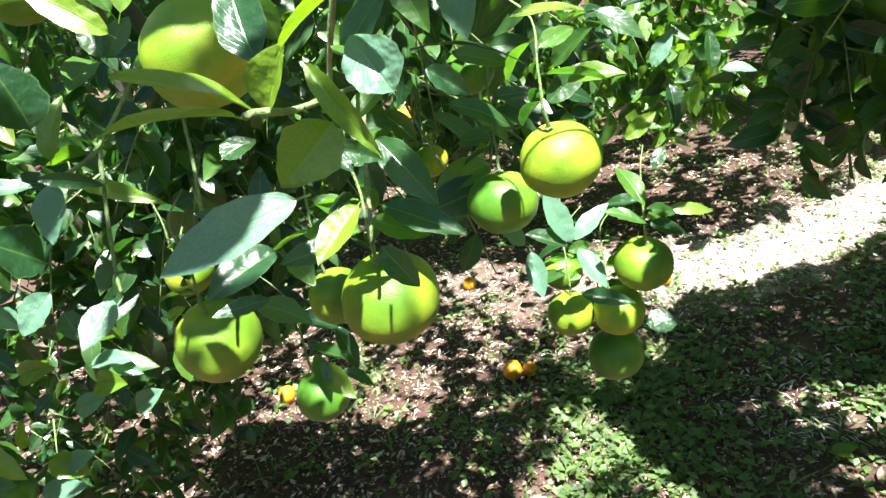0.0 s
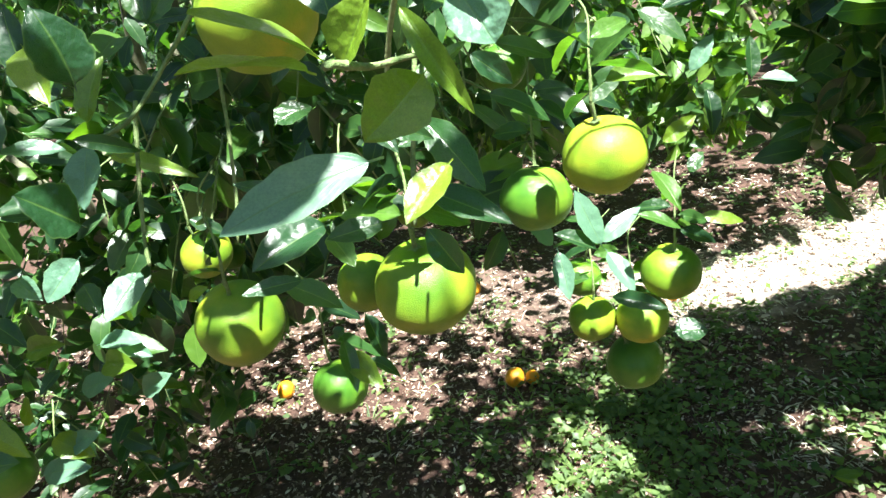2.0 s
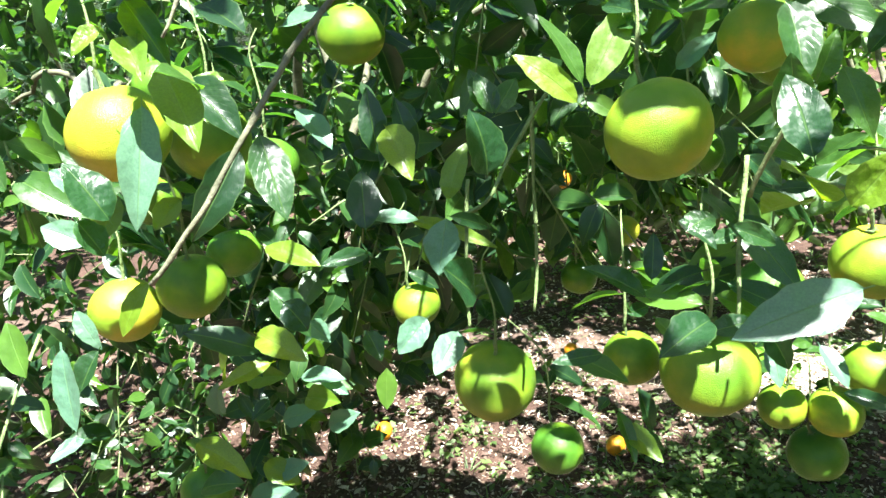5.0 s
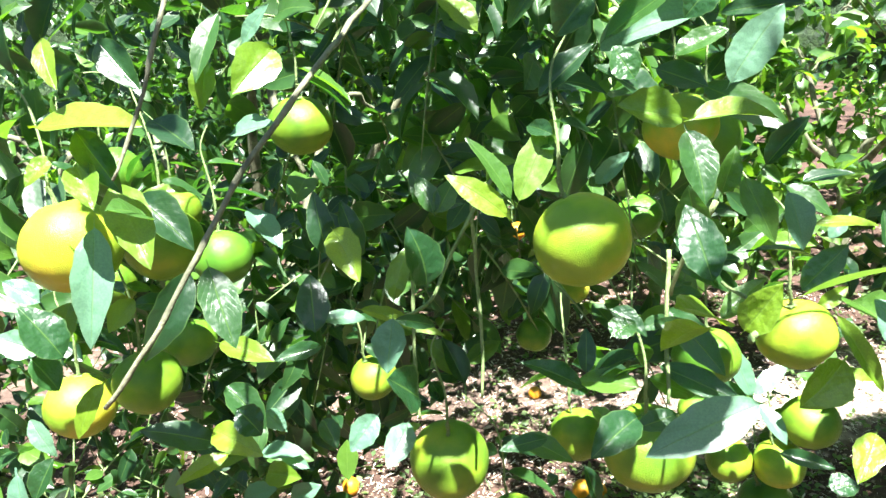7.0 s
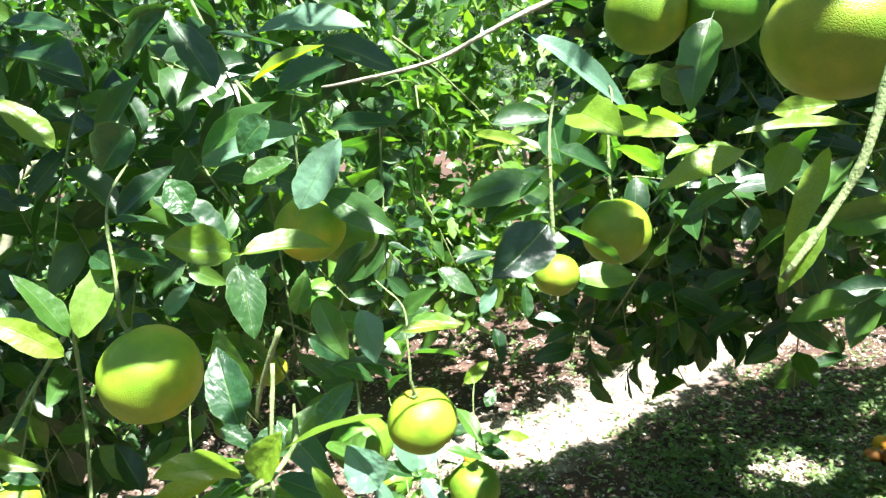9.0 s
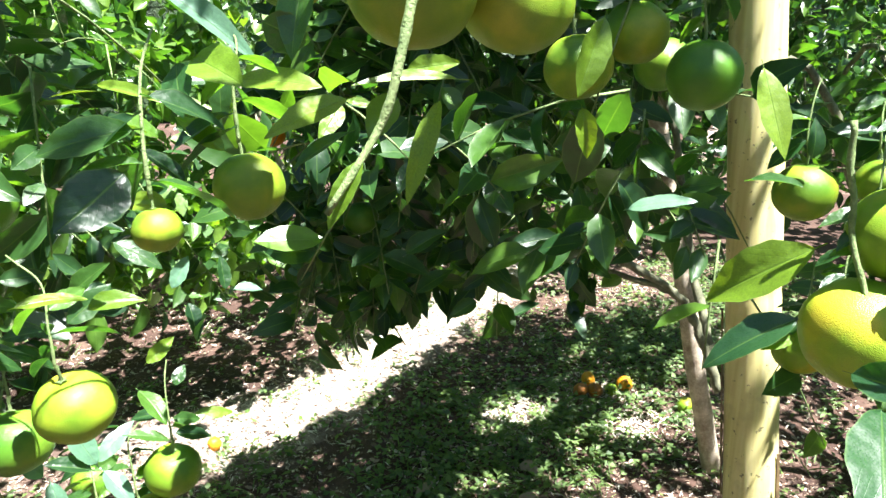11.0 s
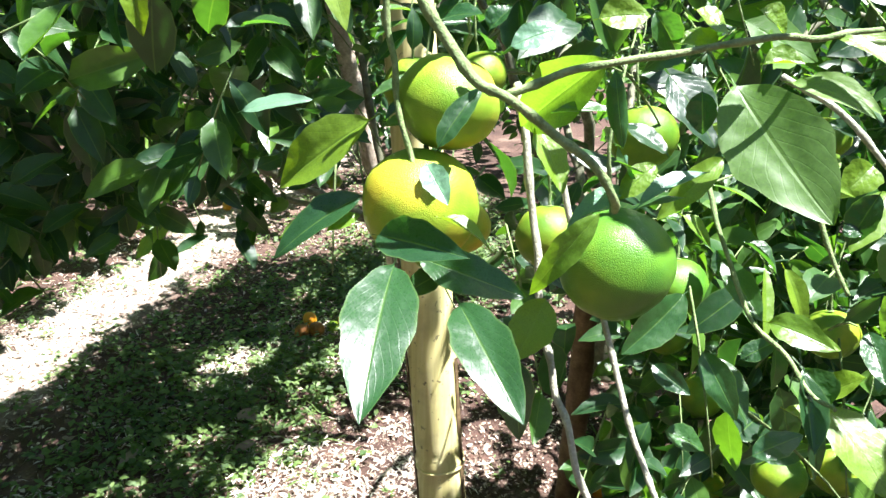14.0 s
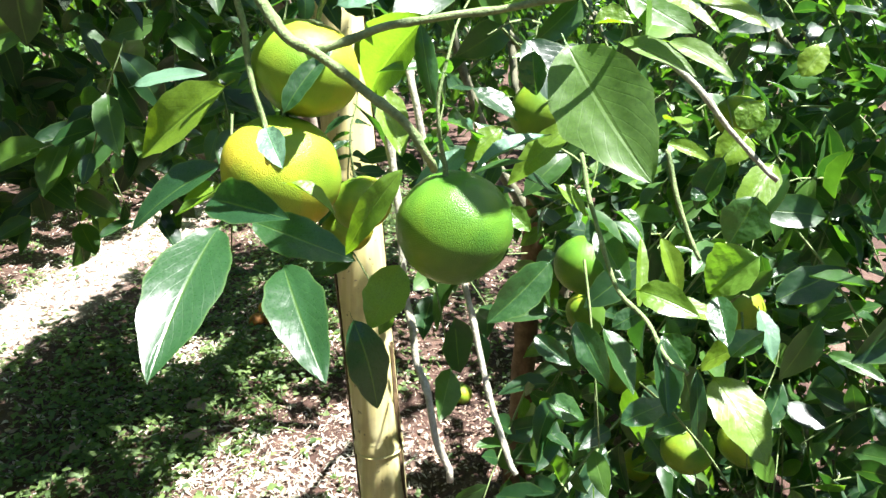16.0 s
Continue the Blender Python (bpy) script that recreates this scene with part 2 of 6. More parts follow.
# ---- shapes ----
def part(name, bm, material, parent=None, label=""):
    mesh = bpy.data.meshes.new(name)
    bm.to_mesh(mesh)
    bm.free()
    for poly in mesh.polygons:
        poly.use_smooth = True
    mesh.materials.append(material)
    ob = new(name, mesh)
    ob.parent = parent
    return tagged(ob, label)


def thing(name, label, category, group="", at=(0, 0, 0)):
    ob = new(name)
    ob.location = at
    return tagged(ob, label, category, group)


def tube(bm, points, radii, sides=7, knobs=0.0):
    """A tapering, slightly uneven tube along points."""
    points = [Vector(p) for p in points]
    rings = []
    for i, p in enumerate(points):
        way = (points[min(i + 1, len(points) - 1)] - points[max(i - 1, 0)]).normalized()
        side = way.orthogonal().normalized() if not rings else (last - way * last.dot(way)).normalized()
        last, other = side, way.cross(side)
        ring = []
        for k in range(sides):
            a = 2 * math.pi * k / sides
            r = radii[i] * (1 + knobs * noise.noise(p * 40 + Vector((k, 0, 0))))
            ring.append(bm.verts.new(p + (side * math.cos(a) + other * math.sin(a)) * r))
        rings.append(ring)
    for a, b in zip(rings, rings[1:]):
        for k in range(sides):
            bm.faces.new((a[k], a[(k + 1) % sides], b[(k + 1) % sides], b[k]))
    bm.faces.new(rings[0][::-1])
    bm.faces.new(rings[-1])
    return bm


def glide(points, steps=6):
    """A smooth line through points."""
    points = [Vector(p) for p in points]
    full = [points[0] * 2 - points[1], *points, points[-1] * 2 - points[-2]]
    out = []
    for a, b, c, d in zip(full, full[1:], full[2:], full[3:]):
        for k in range(steps):
            u = k / steps
            out.append(0.5 * (2 * b + (c - a) * u + (2 * a - 5 * b + 4 * c - d) * u * u + (3 * b - a - 3 * c + d) * u ** 3))
    return out + [points[-1]]


def leaf_shape(stations, columns, width, fold, bend, wave, seed, curl=0.0, stalk=0.0):
    """One leaf, 1 long along +x, face up: vertices, quads and their place on the blade."""
    rng = np.random.RandomState(seed)
    phase, sway = rng.rand() * 6, (rng.rand() - 0.5) * 0.16
    verts, quads, place = [], [], []
    for i in range(stations + 1):
        u = i / stations
        blade = max(0.0, (u - stalk) / (1 - stalk))
        w = 0.5 * width * max(math.sin(math.pi * blade ** 0.85) ** 0.8 if 0 < blade < 1 else 0.0, 0.015)
        w *= 1 + 0.035 * math.sin(31 * u + phase) + 0.03 * math.sin(17 * u + 2 * phase)
        for j in range(columns + 1):
            v = 2 * j / columns - 1
            y = v * w
            z = fold * abs(y) - bend * u * u + wave * width * math.sin(phase + 9 * u + 2 * v) * abs(v) - curl * y * y / max(width, 0.01) * 3
            verts.append((u - 0.25 * bend * bend * u ** 3, y + sway * u * u, z))
            place.append((u, 0.5 + 0.5 * v))
    row = columns + 1
    for i in range(stations):
        for j in range(columns):
            quads.append((i * row + j, (i + 1) * row + j, (i + 1) * row + j + 1, i * row + j + 1))
    return np.array(verts), np.array(quads), np.array(place)


def leaves_mesh(name, shapes, picks, frames, material):
    """Many leaves in one mesh: picks choose the shape, frames are (n, 3, 4): axes times size, then the place."""
    verts, quads, place, count = [], [], [], 0
    for s, (sv, sq, sp) in enumerate(shapes):
        f = frames[picks == s]
        if not len(f):
            continue
        verts.append((np.einsum("nij,kj->nki", f[:, :, :3], sv) + f[:, None, :, 3]).reshape(-1, 3))
        quads.append((sq[None] + (count + np.arange(len(f)) * len(sv))[:, None, None]).reshape(-1, 4))
        place.append(np.tile(sp[sq.reshape(-1)], (len(f), 1)))
        count += len(f) * len(sv)
    verts, quads, place = np.concatenate(verts), np.concatenate(quads), np.concatenate(place)
    mesh = bpy.data.meshes.new(name)
    mesh.vertices.add(len(verts))
    mesh.vertices.foreach_set("co", verts.astype(np.float32).reshape(-1))
    mesh.loops.add(quads.size)
    mesh.loops.foreach_set("vertex_index", quads.astype(np.int32).reshape(-1))
    mesh.polygons.add(len(quads))
    mesh.polygons.foreach_set("loop_start", np.arange(0, quads.size, 4, dtype=np.int32))
    mesh.update(calc_edges=True)
    mesh.polygons.foreach_set("use_smooth", np.ones(len(quads), dtype=bool))
    mesh.uv_layers.new(name="leaf").data.foreach_set("uv", place.astype(np.float32).reshape(-1))
    mesh.materials.append(material)
    mesh.validate()
    return mesh


SMALL = [leaf_shape(5, 2, w, f, b, 0.04, i) for i, (w, f, b) in enumerate(((0.52, 0.2, 0.05), (0.47, 0.4, 0.25), (0.54, 0.3, 0.45), (0.45, 0.6, -0.1), (0.50, 0.15, 0.15), (0.42, 0.5, 0.35), (0.48, 0.8, 0.2)))]
FAR = [leaf_shape(3, 2, 0.60, f, b, 0.0, i) for i, (f, b) in enumerate(((0.2, 0.05), (0.5, 0.25), (0.9, -0.1)))]


def axes(way, up):
    """Leaf axes for many directions: along, across, face; (n, 3, 3) with the axes as columns."""
    x = way / np.linalg.norm(way, axis=1, keepdims=True)
    y = np.cross(up, x)
    y /= np.linalg.norm(y, axis=1, keepdims=True) + 1e-9
    return np.stack((x, y, np.cross(x, y)), axis=2)


# ---- the orchard's room to stand in ----
HOLES = 0.2
STAND = np.array((0.42, 0.32, 1.57))


def gloom(x, y):
    """Soil that the closed bough between the trees keeps in shade."""
    return (x > -1.0) & (x < 0.22) & (y > 1.6) & (y < 2.18) | (x > 0.55) & (x < 1.25) & (y > 1.3) & (y < 2.5) | (x > 1.2) & (x < 2.2) & (y > 1.95) & (y < 2.95) | (x > 2.1) & (x < 3.6) & (y > 2.75) & (y < 1.5 + 0.9 * x)


def sunny(p):
    """Gaps in the crowns: the open alley between the rows, and holes through the upper leaves."""
    x, y, z = p[:, 0], p[:, 1], p[:, 2]
    gx, gy = x - z * SUN.x / SUN.z, y - z * SUN.y / SUN.z
    alley = (np.abs(gy - alley_line(gx)) < 0.22) & (gx > 0.3) & (gx < 2.5)
    hole = np.array([0.7 * noise.noise(Vector((a * 3.4, b * 3.4, 4.0))) + 0.8 * noise.noise(Vector((a * 9.0, b * 9.0, 9.0))) for a, b in zip(gx, gy)])
    glade = (np.hypot((gx - 1.5) / 0.75, (gy - 0.8) / 0.5) < 1) | (np.hypot((gx + 0.62) / 0.3, (gy - 1.1) / 0.3) < 1) | (np.hypot((gx - 0.05) / 0.38, (gy - 1.95) / 0.38) < 1)
    thin = np.random.RandomState(len(p)).rand(len(p)) - gloom(gx, gy)
    beam = (hole > 0.22) & (z > 1.1) & (y > 1.5) & (gy < 3.3) & ~gloom(gx, gy)
    return ~(alley & (z > 0.6)) & (((hole < HOLES) & ~glade & (thin < 0.5)) | (z < 1.8) | (gy > 3.5)) & ~beam


SPOTS = []  # hanging fruit: centre and radius
GLADES = (  # x, y, half lengths, lowest leaf, how closed
    (-1.10, 2.45, 0.60, 0.30, 0.35, 0.0), (-0.40, 2.40, 0.34, 0.28, 0.35, 0.17), (-0.05, 2.25, 0.2, 0.2, 0.4, 0.45), (0.29, 2.03, 0.10, 0.09, 0.3, -0.3),
    (1.0, 2.17, 0.24, 0.10, 0.2, -0.3), (1.0, 1.88, 0.15, 0.09, 0.2, -0.3), (-0.15, 3.2, 0.16, 0.13, 0.3, -0.2), (1.81, 2.65, 0.20, 0.12, 0.15, -1.0),
    (2.22, 2.37, 0.26, 0.13, 0.2, -0.35), (1.58, 1.84, 0.32, 0.19, 0.2, -0.5), (1.95, 1.72, 0.24, 0.22, 0.3, -0.2), (-0.56, 1.32, 0.24, 0.24, 1.04, -0.3),
    (-0.76, 1.40, 0.34, 0.32, 1.45, -0.1), (-1.2, 1.7, 0.35, 0.3, 1.45, -0.1), (0.67, 0.98, 0.15, 0.12, 1.8, 0.0), (1.45, 1.50, 0.18, 0.16, 1.05, -0.2))
SUNSPOTS = (  # the same, small ones
    (1.45, 2.29, 0.10, 0.05, 0.2, -1.0), (0.94, 2.18, 0.20, 0.10, 0.2, -0.25), (0.95, 0.82, 0.22, 0.16, 1.55, -0.1), (-0.45, 1.12, 0.22, 0.14, 1.62, -0.6), (2.12, 2.19, 0.07, 0.07, 0.55, -0.4), (1.93, 2.40, 0.07, 0.07, 1.05, -0.4), (1.74, 2.61, 0.07, 0.07, 1.5, -0.4), (0.29, 2.01, 0.12, 0.10, 0.2, -0.6), (-0.40, 2.32, 0.16, 0.14, 0.3, -0.3))


BARE_SUNLIT = ((1.81, 2.65, 0.15), (1.60, 1.82, 0.24), (1.92, 1.70, 0.18), (0.94, 2.20, 0.18), (0.29, 2.00, 0.12), (2.25, 2.40, 0.12), (2.29, 2.69, 0.16))  # bare spots, most straw-strewn to stand in for patches of sun


def bare_sunlit(x, y):
    return (0.8 + 0.9 * noise.noise(Vector((x * 11.0, y * 11.0, 3.0)))) * max(math.exp(-((x - a) ** 2 + (y - b) ** 2) / r ** 2) for a, b, r in BARE_SUNLIT)


def alley_line(x):
    return np.interp(x, (-2.0, 0.6, 1.0, 1.25, 1.6, 2.3, 4.0), (3.0, 3.06, 3.15, 3.27, 3.58, 4.05, 5.1))


def dappled(p):
    """Single leaves missing where the sun comes down to the ground."""
    x, y, z = p[:, 0], p[:, 1], p[:, 2]
    gx, gy = x - z * SUN.x / SUN.z, y - z * SUN.y / SUN.z
    ragged = np.array([noise.noise(Vector((a * 8.0, b * 8.0, 2.0))) for a, b in zip(gx, gy)])
    fleck = np.array([noise.noise(Vector((a * 19.0, b * 19.0, 6.0))) for a, b in zip(gx, gy)])
    alley = (np.abs(gy - alley_line(gx)) < 0.20 + 0.14 * ragged) & (z > 0.3) & ((gx > 0.4 + 0.3 * ragged) | (fleck > 0.0)) & (gx < 2.4 + 0.3 * ragged)
    glade = np.zeros(len(p), bool)
    for cx, cy, rx, ry, low, closed in GLADES + SUNSPOTS:
        glade |= (np.hypot((gx - cx) / rx, (gy - cy) / ry) < 1 + 0.4 * ragged) & (z > low) & (fleck + 0.4 * ragged > closed)
    shaft = np.array([noise.noise(Vector((a * 7.0, b * 7.0, c * 1.7))) for a, b, c in zip(gx, gy, z)]) > np.where(gy > 3.2, 0.0, 0.13)
    beam = np.array([noise.noise(Vector((a * 14.0, b * 14.0, c * 1.6 + 20))) for a, b, c in zip(gx, gy, z)]) > np.where((x < -0.25) & (z > 0.35), -0.1, np.where(z > 1.0, 0.0, 0.6))
    shaft |= beam & (np.hypot(gx - 0.42, gy - 0.32) < np.where(x < -0.25, 2.4, np.where(z > 1.3, 1.7, 1.3)))
    loose = ((fleck > 0.42) & (z > 1.3) & (gy < 3.0) | shaft & ((gy < 3.0) | (gy > 3.4) & (z > 0.9))) & ~gloom(gx, gy)
    return ~(alley | glade | loose)


SUNFLECKS = (
    (-0.05, 1.22, 0.03), (-0.09, 1.25, 0.03), (-0.12, 1.24, 0.03), (-0.20, 1.21, 0.03), (-0.26, 1.15, 0.03), (-0.28, 1.12, 0.03),
    (-0.42, 1.21, 0.03), (-0.49, 1.13, 0.03), (-0.50, 1.15, 0.03), (-0.53, 1.17, 0.03), (0.04, 1.47, 0.03), (0.07, 1.29, 0.03),
    (0.07, 1.44, 0.03), (0.09, 1.49, 0.03), (0.12, 1.61, 0.03), (0.13, 1.49, 0.03), (0.31, 1.69, 0.03), (0.52, 1.01, 0.03),
    (0.67, 0.97, 0.03), (0.75, 0.91, 0.03), (0.76, 0.90, 0.03), (0.77, 0.90, 0.03), (0.79, 1.42, 0.03))


def ripening(p):
    """Small gaps cut in the unseen top leaves, to let sun reach chosen fruit and leaves."""
    gx, gy = p[:, 0] - p[:, 2] * SUN.x / SUN.z, p[:, 1] - p[:, 2] * SUN.y / SUN.z
    gap = np.zeros(len(p), bool)
    for cx, cy, r in ((-0.04, 1.20, 0.042), (0.09, 1.36, 0.062), (-0.06, 1.48, 0.04), (-0.25, 1.23, 0.025), (-0.036, 1.064, 0.05), (-0.092, 1.103, 0.035), (-0.185, 1.17, 0.03),
                       (0.22, 1.21, 0.03), (0.17, 1.30, 0.03), (0.12, 1.31, 0.03), (0.22, 1.34, 0.03), (-0.09, 1.41, 0.03), (-0.27, 1.35, 0.03), (-0.24, 1.32, 0.03), (0.27, 1.34, 0.03), (0.28, 1.33, 0.03), (1.08, 0.72, 0.03), (1.07, 0.80, 0.03), (1.02, 0.79, 0.03), (1.07, 0.81, 0.03), (0.92, 0.82, 0.03), (0.81, 0.87, 0.03), (1.18, 0.86, 0.03), (-0.48, 1.15, 0.03), (-0.54, 1.17, 0.03), (-0.44, 1.28, 0.03), (-0.05, 1.11, 0.03), (-0.06, 1.16, 0.03), (-0.03, 1.20, 0.03)) + SUNFLECKS:
        gap |= np.hypot(gx - cx, gy - cy) < r
    return ~(gap & (p[:, 2] > 1.6))


def beside_fruit(p):
    """Fruit hangs free on the outside of the crown, where the pickers' path is."""
    ok = np.ones(len(p), bool)
    for spot, radius in SPOTS:
        out = STAND - spot
        out /= np.linalg.norm(out)
        d = p - spot
        along = d @ out
        beside = np.linalg.norm(d - along[:, None] * out, axis=1)
        ok &= ~((along > -0.3 * radius) & (along < 0.7) & (beside < radius * 0.9 + 0.028 + 0.012 * np.sin(97 * p[:, 0])))
    return ok


def crown(name, parent, centre, radii, twigs, seed, keep, shapes=SMALL, size=0.068, per=9, material=None, stems=True, inner=0.5, open_top=True, dapples=True, long=1.0):
    """Foliage of one tree: hanging twigs set with leaves, thick towards the outside of the crown."""
    rng = np.random.RandomState(seed)
    centre, radii = np.array(centre), np.array(radii)
    ways = rng.normal(size=(twigs, 3))
    ways /= np.linalg.norm(ways, axis=1, keepdims=True)
    depth = (inner ** 3 + (1 - inner ** 3) * rng.rand(twigs, 1)) ** (1 / 3)
    roots = centre + ways * radii * depth
    lump = np.array([noise.noise(Vector(p) * 1.9 + Vector((seed, 0, 0))) for p in roots])
    run = ways * (0.6, 0.6, 0.3) + rng.normal(size=(twigs, 3)) * 0.45 + (0, 0, -0.45)
    run /= np.linalg.norm(run, axis=1, keepdims=True)
    length = long * (0.12 + 0.15 * rng.rand(twigs))
    ends = roots + run * length[:, None] + np.stack((0 * length, 0 * length, -0.3 * length), axis=1)
    ok = keep(roots) & keep(ends) & (sunny(roots) if open_top else roots[:, 1] < 2.75) & (lump > -0.34)
    roots, run, length, ways = roots[ok], run[ok], length[ok], ways[ok]
    n = len(roots)
    shown = dappled(roots + run * length[:, None] * 0.5) if dapples and n else np.ones(n, bool)
    places, points, ups = [], [], []
    bm = bmesh.new()
    for i in range(n):
        line = [roots[i] + run[i] * length[i] * s + np.array((0, 0, -0.25 * length[i])) * s * s for s in np.linspace(0, 1, 4)]
        if stems and shown[i]:
            tube(bm, line, [0.0022, 0.002, 0.0017, 0.001], 3)
        for k in range(per):
            s = (k + rng.rand()) / per
            p = roots[i] + run[i] * length[i] * s + np.array((0, 0, -0.25 * length[i])) * s * s
            turn = rng.normal(size=3)
            turn -= run[i] * turn.dot(run[i])
            turn /= np.linalg.norm(turn) + 1e-9
            way = turn * 0.9 + run[i] * (0.30 + 0.5 * s) + np.array((0, 0, -0.08))
            places.append(p)
            points.append(way)
            ups.append(ways[i] * (0.7, 0.7, 0.2) + np.array((0.1, -0.25, 0.75)) + rng.normal(size=3) * 0.42)
    places, points, ups = np.array(places), np.array(points), np.array(ups)
    ok = keep(places + 0.5 * size * points)
    ok &= beside_fruit(places + 0.4 * size * points) & ripening(places + 0.5 * size * points)
    if dapples:
        ok &= dappled(places + 0.4 * size * points)
    places, points, ups = places[ok], points[ok], ups[ok]
    big = size * (0.55 + 0.75 * rng.rand(len(places)))
    frames = np.concatenate((axes(points, ups) * big[:, None, None], places[:, :, None]), axis=2)
    ob = new("foliage", leaves_mesh(name, shapes, rng.randint(0, len(shapes), len(places)), frames, material or FOLIAGE))
    ob.parent = parent
    tagged(ob, kind="stuff")
    if stems:
        tagged(part("twiggery", bm, SHOOT, parent), kind="stuff")
    else:
        bm.free()


# ---- ground ----
def spread(fine, step, far):
    """Coordinates that lie close together inside fine and grow apart towards far."""
    inside = list(np.arange(-fine, fine + step / 2, step))
    out, gap = [], step
    x = fine
    while x < far:
        gap *= 1.35
        x += gap
        out.append(x)
    return [-v for v in out[::-1]] + inside + out


def lie(x, y):
    """Height of the soil."""
    return 0.028 * noise.noise(Vector((x * 0.9, y * 0.9, 3.0))) + 0.012 * noise.noise(Vector((x * 4, y * 4, 7.0)))


def ground():
    bm = bmesh.new()
    steps = spread(4.0, 0.055, 300.0)
    grid = [[bm.verts.new((x + 1.0, y + 2.5, lie(x + 1.0, y + 2.5) + (0.007 * noise.noise(Vector((x * 17, y * 17, 0))) if abs(x) < 4.1 and abs(y) < 4.1 else 0))) for x in steps] for y in steps]
    for a, b in zip(grid, grid[1:]):
        for k in range(len(a) - 1):
            bm.faces.new((a[k], a[k + 1], b[k + 1], b[k]))
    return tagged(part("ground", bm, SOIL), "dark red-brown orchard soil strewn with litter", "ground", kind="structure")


ground()


def backdrop():
    """A far wall of dark foliage, added all round to keep off low sky light."""
    mat, nodes, links, bsdf = surface("far_foliage")
    colour = ramp(nodes, links, grain(nodes, links, 5.0, 6.0, 0.7), [(0.35, (0.012, 0.035, 0.010)), (0.55, (0.035, 0.085, 0.018)), (0.75, (0.10, 0.18, 0.03))])
    links.new(colour, bsdf.inputs["Base Color"])
    bsdf.inputs["Roughness"].default_value = 0.7
    relief(nodes, links, bsdf, grain(nodes, links, 9.0, 5.0, 0.7), 0.9, 0.3)
    bm = bmesh.new()
    rows = []
    for i in range(13):
        z = -0.1 + 5.4 * i / 12
        ring = []
        for k in range(120):
            a = 6.28319 * k / 120
            r = 12.5 + 0.8 * (i / 12) ** 2 + 0.9 * noise.noise(Vector((9 * math.cos(a), 9 * math.sin(a), z)))
            top = z + (0.9 * noise.noise(Vector((5 * math.cos(a), 5 * math.sin(a), 8.0))) if i == 12 else 0)
            ring.append(bm.verts.new((1.0 + r * math.cos(a), 2.5 + r * math.sin(a), top)))
        rows.append(ring)
    for low, high in zip(rows, rows[1:]):
        for k in range(120):
            bm.faces.new((low[k], high[k], high[(k + 1) % 120], low[(k + 1) % 120]))
    return tagged(part("backdrop", bm, mat), "added far ring of dark green foliage that blocks the low sky", "backdrop", kind="structure")


backdrop()


def strew(name, label, category, count, seed, shapes, size, area, material, flat, thick=None, lift=0.0):
    """Loose leaves on the soil."""
    rng = np.random.RandomState(seed)
    x = area[0] + (area[1] - area[0]) * rng.rand(count)
    y = area[2] + (area[3] - area[2]) * rng.rand(count)
    if thick:
        ok = np.array([thick(a, b) > rng.rand() for a, b in zip(x, y)])
        x, y = x[ok], y[ok]
    n = len(x)
    z = np.array([lie(a, b) for a, b in zip(x, y)]) + 0.006 + lift * rng.rand(n)
    turn = rng.rand(n) * 6.283
    way = np.stack((np.cos(turn), np.sin(turn), flat * rng.normal(size=n)), axis=1)
    up = np.array((0, 0, 1.0)) + rng.normal(size=(n, 3)) * flat * 1.3
    big = size * (0.45 + 0.8 * rng.rand(n))
    frames = np.concatenate((axes(way, up) * big[:, None, None], np.stack((x, y, z), axis=1)[:, :, None]), axis=2)
    ob = new(name, leaves_mesh(name, shapes, rng.randint(0, len(shapes), n), frames, material))
    return tagged(ob, label, category, kind="stuff")


def weedy(x, y):
    """How thick the weeds grow: a green swath beside the alley, patches elsewhere."""
    swath = math.exp(-((y - 2.3 - 0.3 * (x - 1)) / 0.5) ** 2) * min(1, max(0, (x + 0.15) / 0.5))
    alley = 0.03 * math.exp(-((y - 3.12 - 0.45 * (x - 1)) / 0.4) ** 2)
    return (1 - 0.9 * bare_sunlit(x, y)) * max(0.0, (0.08 + 0.95 * swath + alley) * (1 - 0.85 * math.exp(-((y - float(alley_line(x))) / 0.22) ** 2)) * (0.72 + 0.95 * noise.noise(Vector((x * 1.7, y * 1.7, 5)))))


DRY = [leaf_shape(3, 2, 0.42, f, b, 0.08, 30 + i) for i, (f, b) in enumerate(((0.2, 0.3), (0.7, -0.3), (-0.3, 0.2), (0.9, 0.5), (0.1, -0.15)))]
ROUND = [leaf_shape(2, 2, w, 0.2, 0.25, 0.0, 60 + i) for i, w in enumerate((0.62, 0.5, 0.75))]
BLADE = [leaf_shape(4, 2, 0.07, 0.6, b, 0.0, 70 + i) for i, b in enumerate((0.3, 0.6))]
CRUMBS = [leaf_shape(2, 2, w, f, b, 0.0, 90 + i) for i, (w, f, b) in enumerate(((0.5, 0.3, 0.2), (0.3, 0.8, -0.3), (0.7, -0.3, 0.2)))]
strew("fallen_leaves", "dry brown fallen leaves on the soil", "leaf litter", 20000, 11, DRY, 0.034, (-3.0, 4.5, 1.2, 6.5), LITTER, 0.22)
strew("leaf_crumbs", "crumbled dry leaves and chips on the soil", "leaf litter", 22000, 12, CRUMBS, 0.018, (-2.2, 3.8, 1.2, 4.5), LITTER, 0.3)


for count, seed, area in ((12000, 14, (-1.3, 0.9, 1.7, 3.1)), (7000, 15, (1.2, 2.6, 1.4, 2.9)), (4000, 19, (1.5, 2.6, 0.9, 1.6))):
    strew("leaf_scraps", "fine pale dry leaf scraps on the soil", "leaf litter", count, seed, CRUMBS, 0.015, area, LITTER, 0.3)


# pale straw, laid thick where sunlit soil has to look bright
STRAW = bark_material("pale_straw", (0.52, 0.47, 0.36), (0.80, 0.74, 0.60), 40.0)


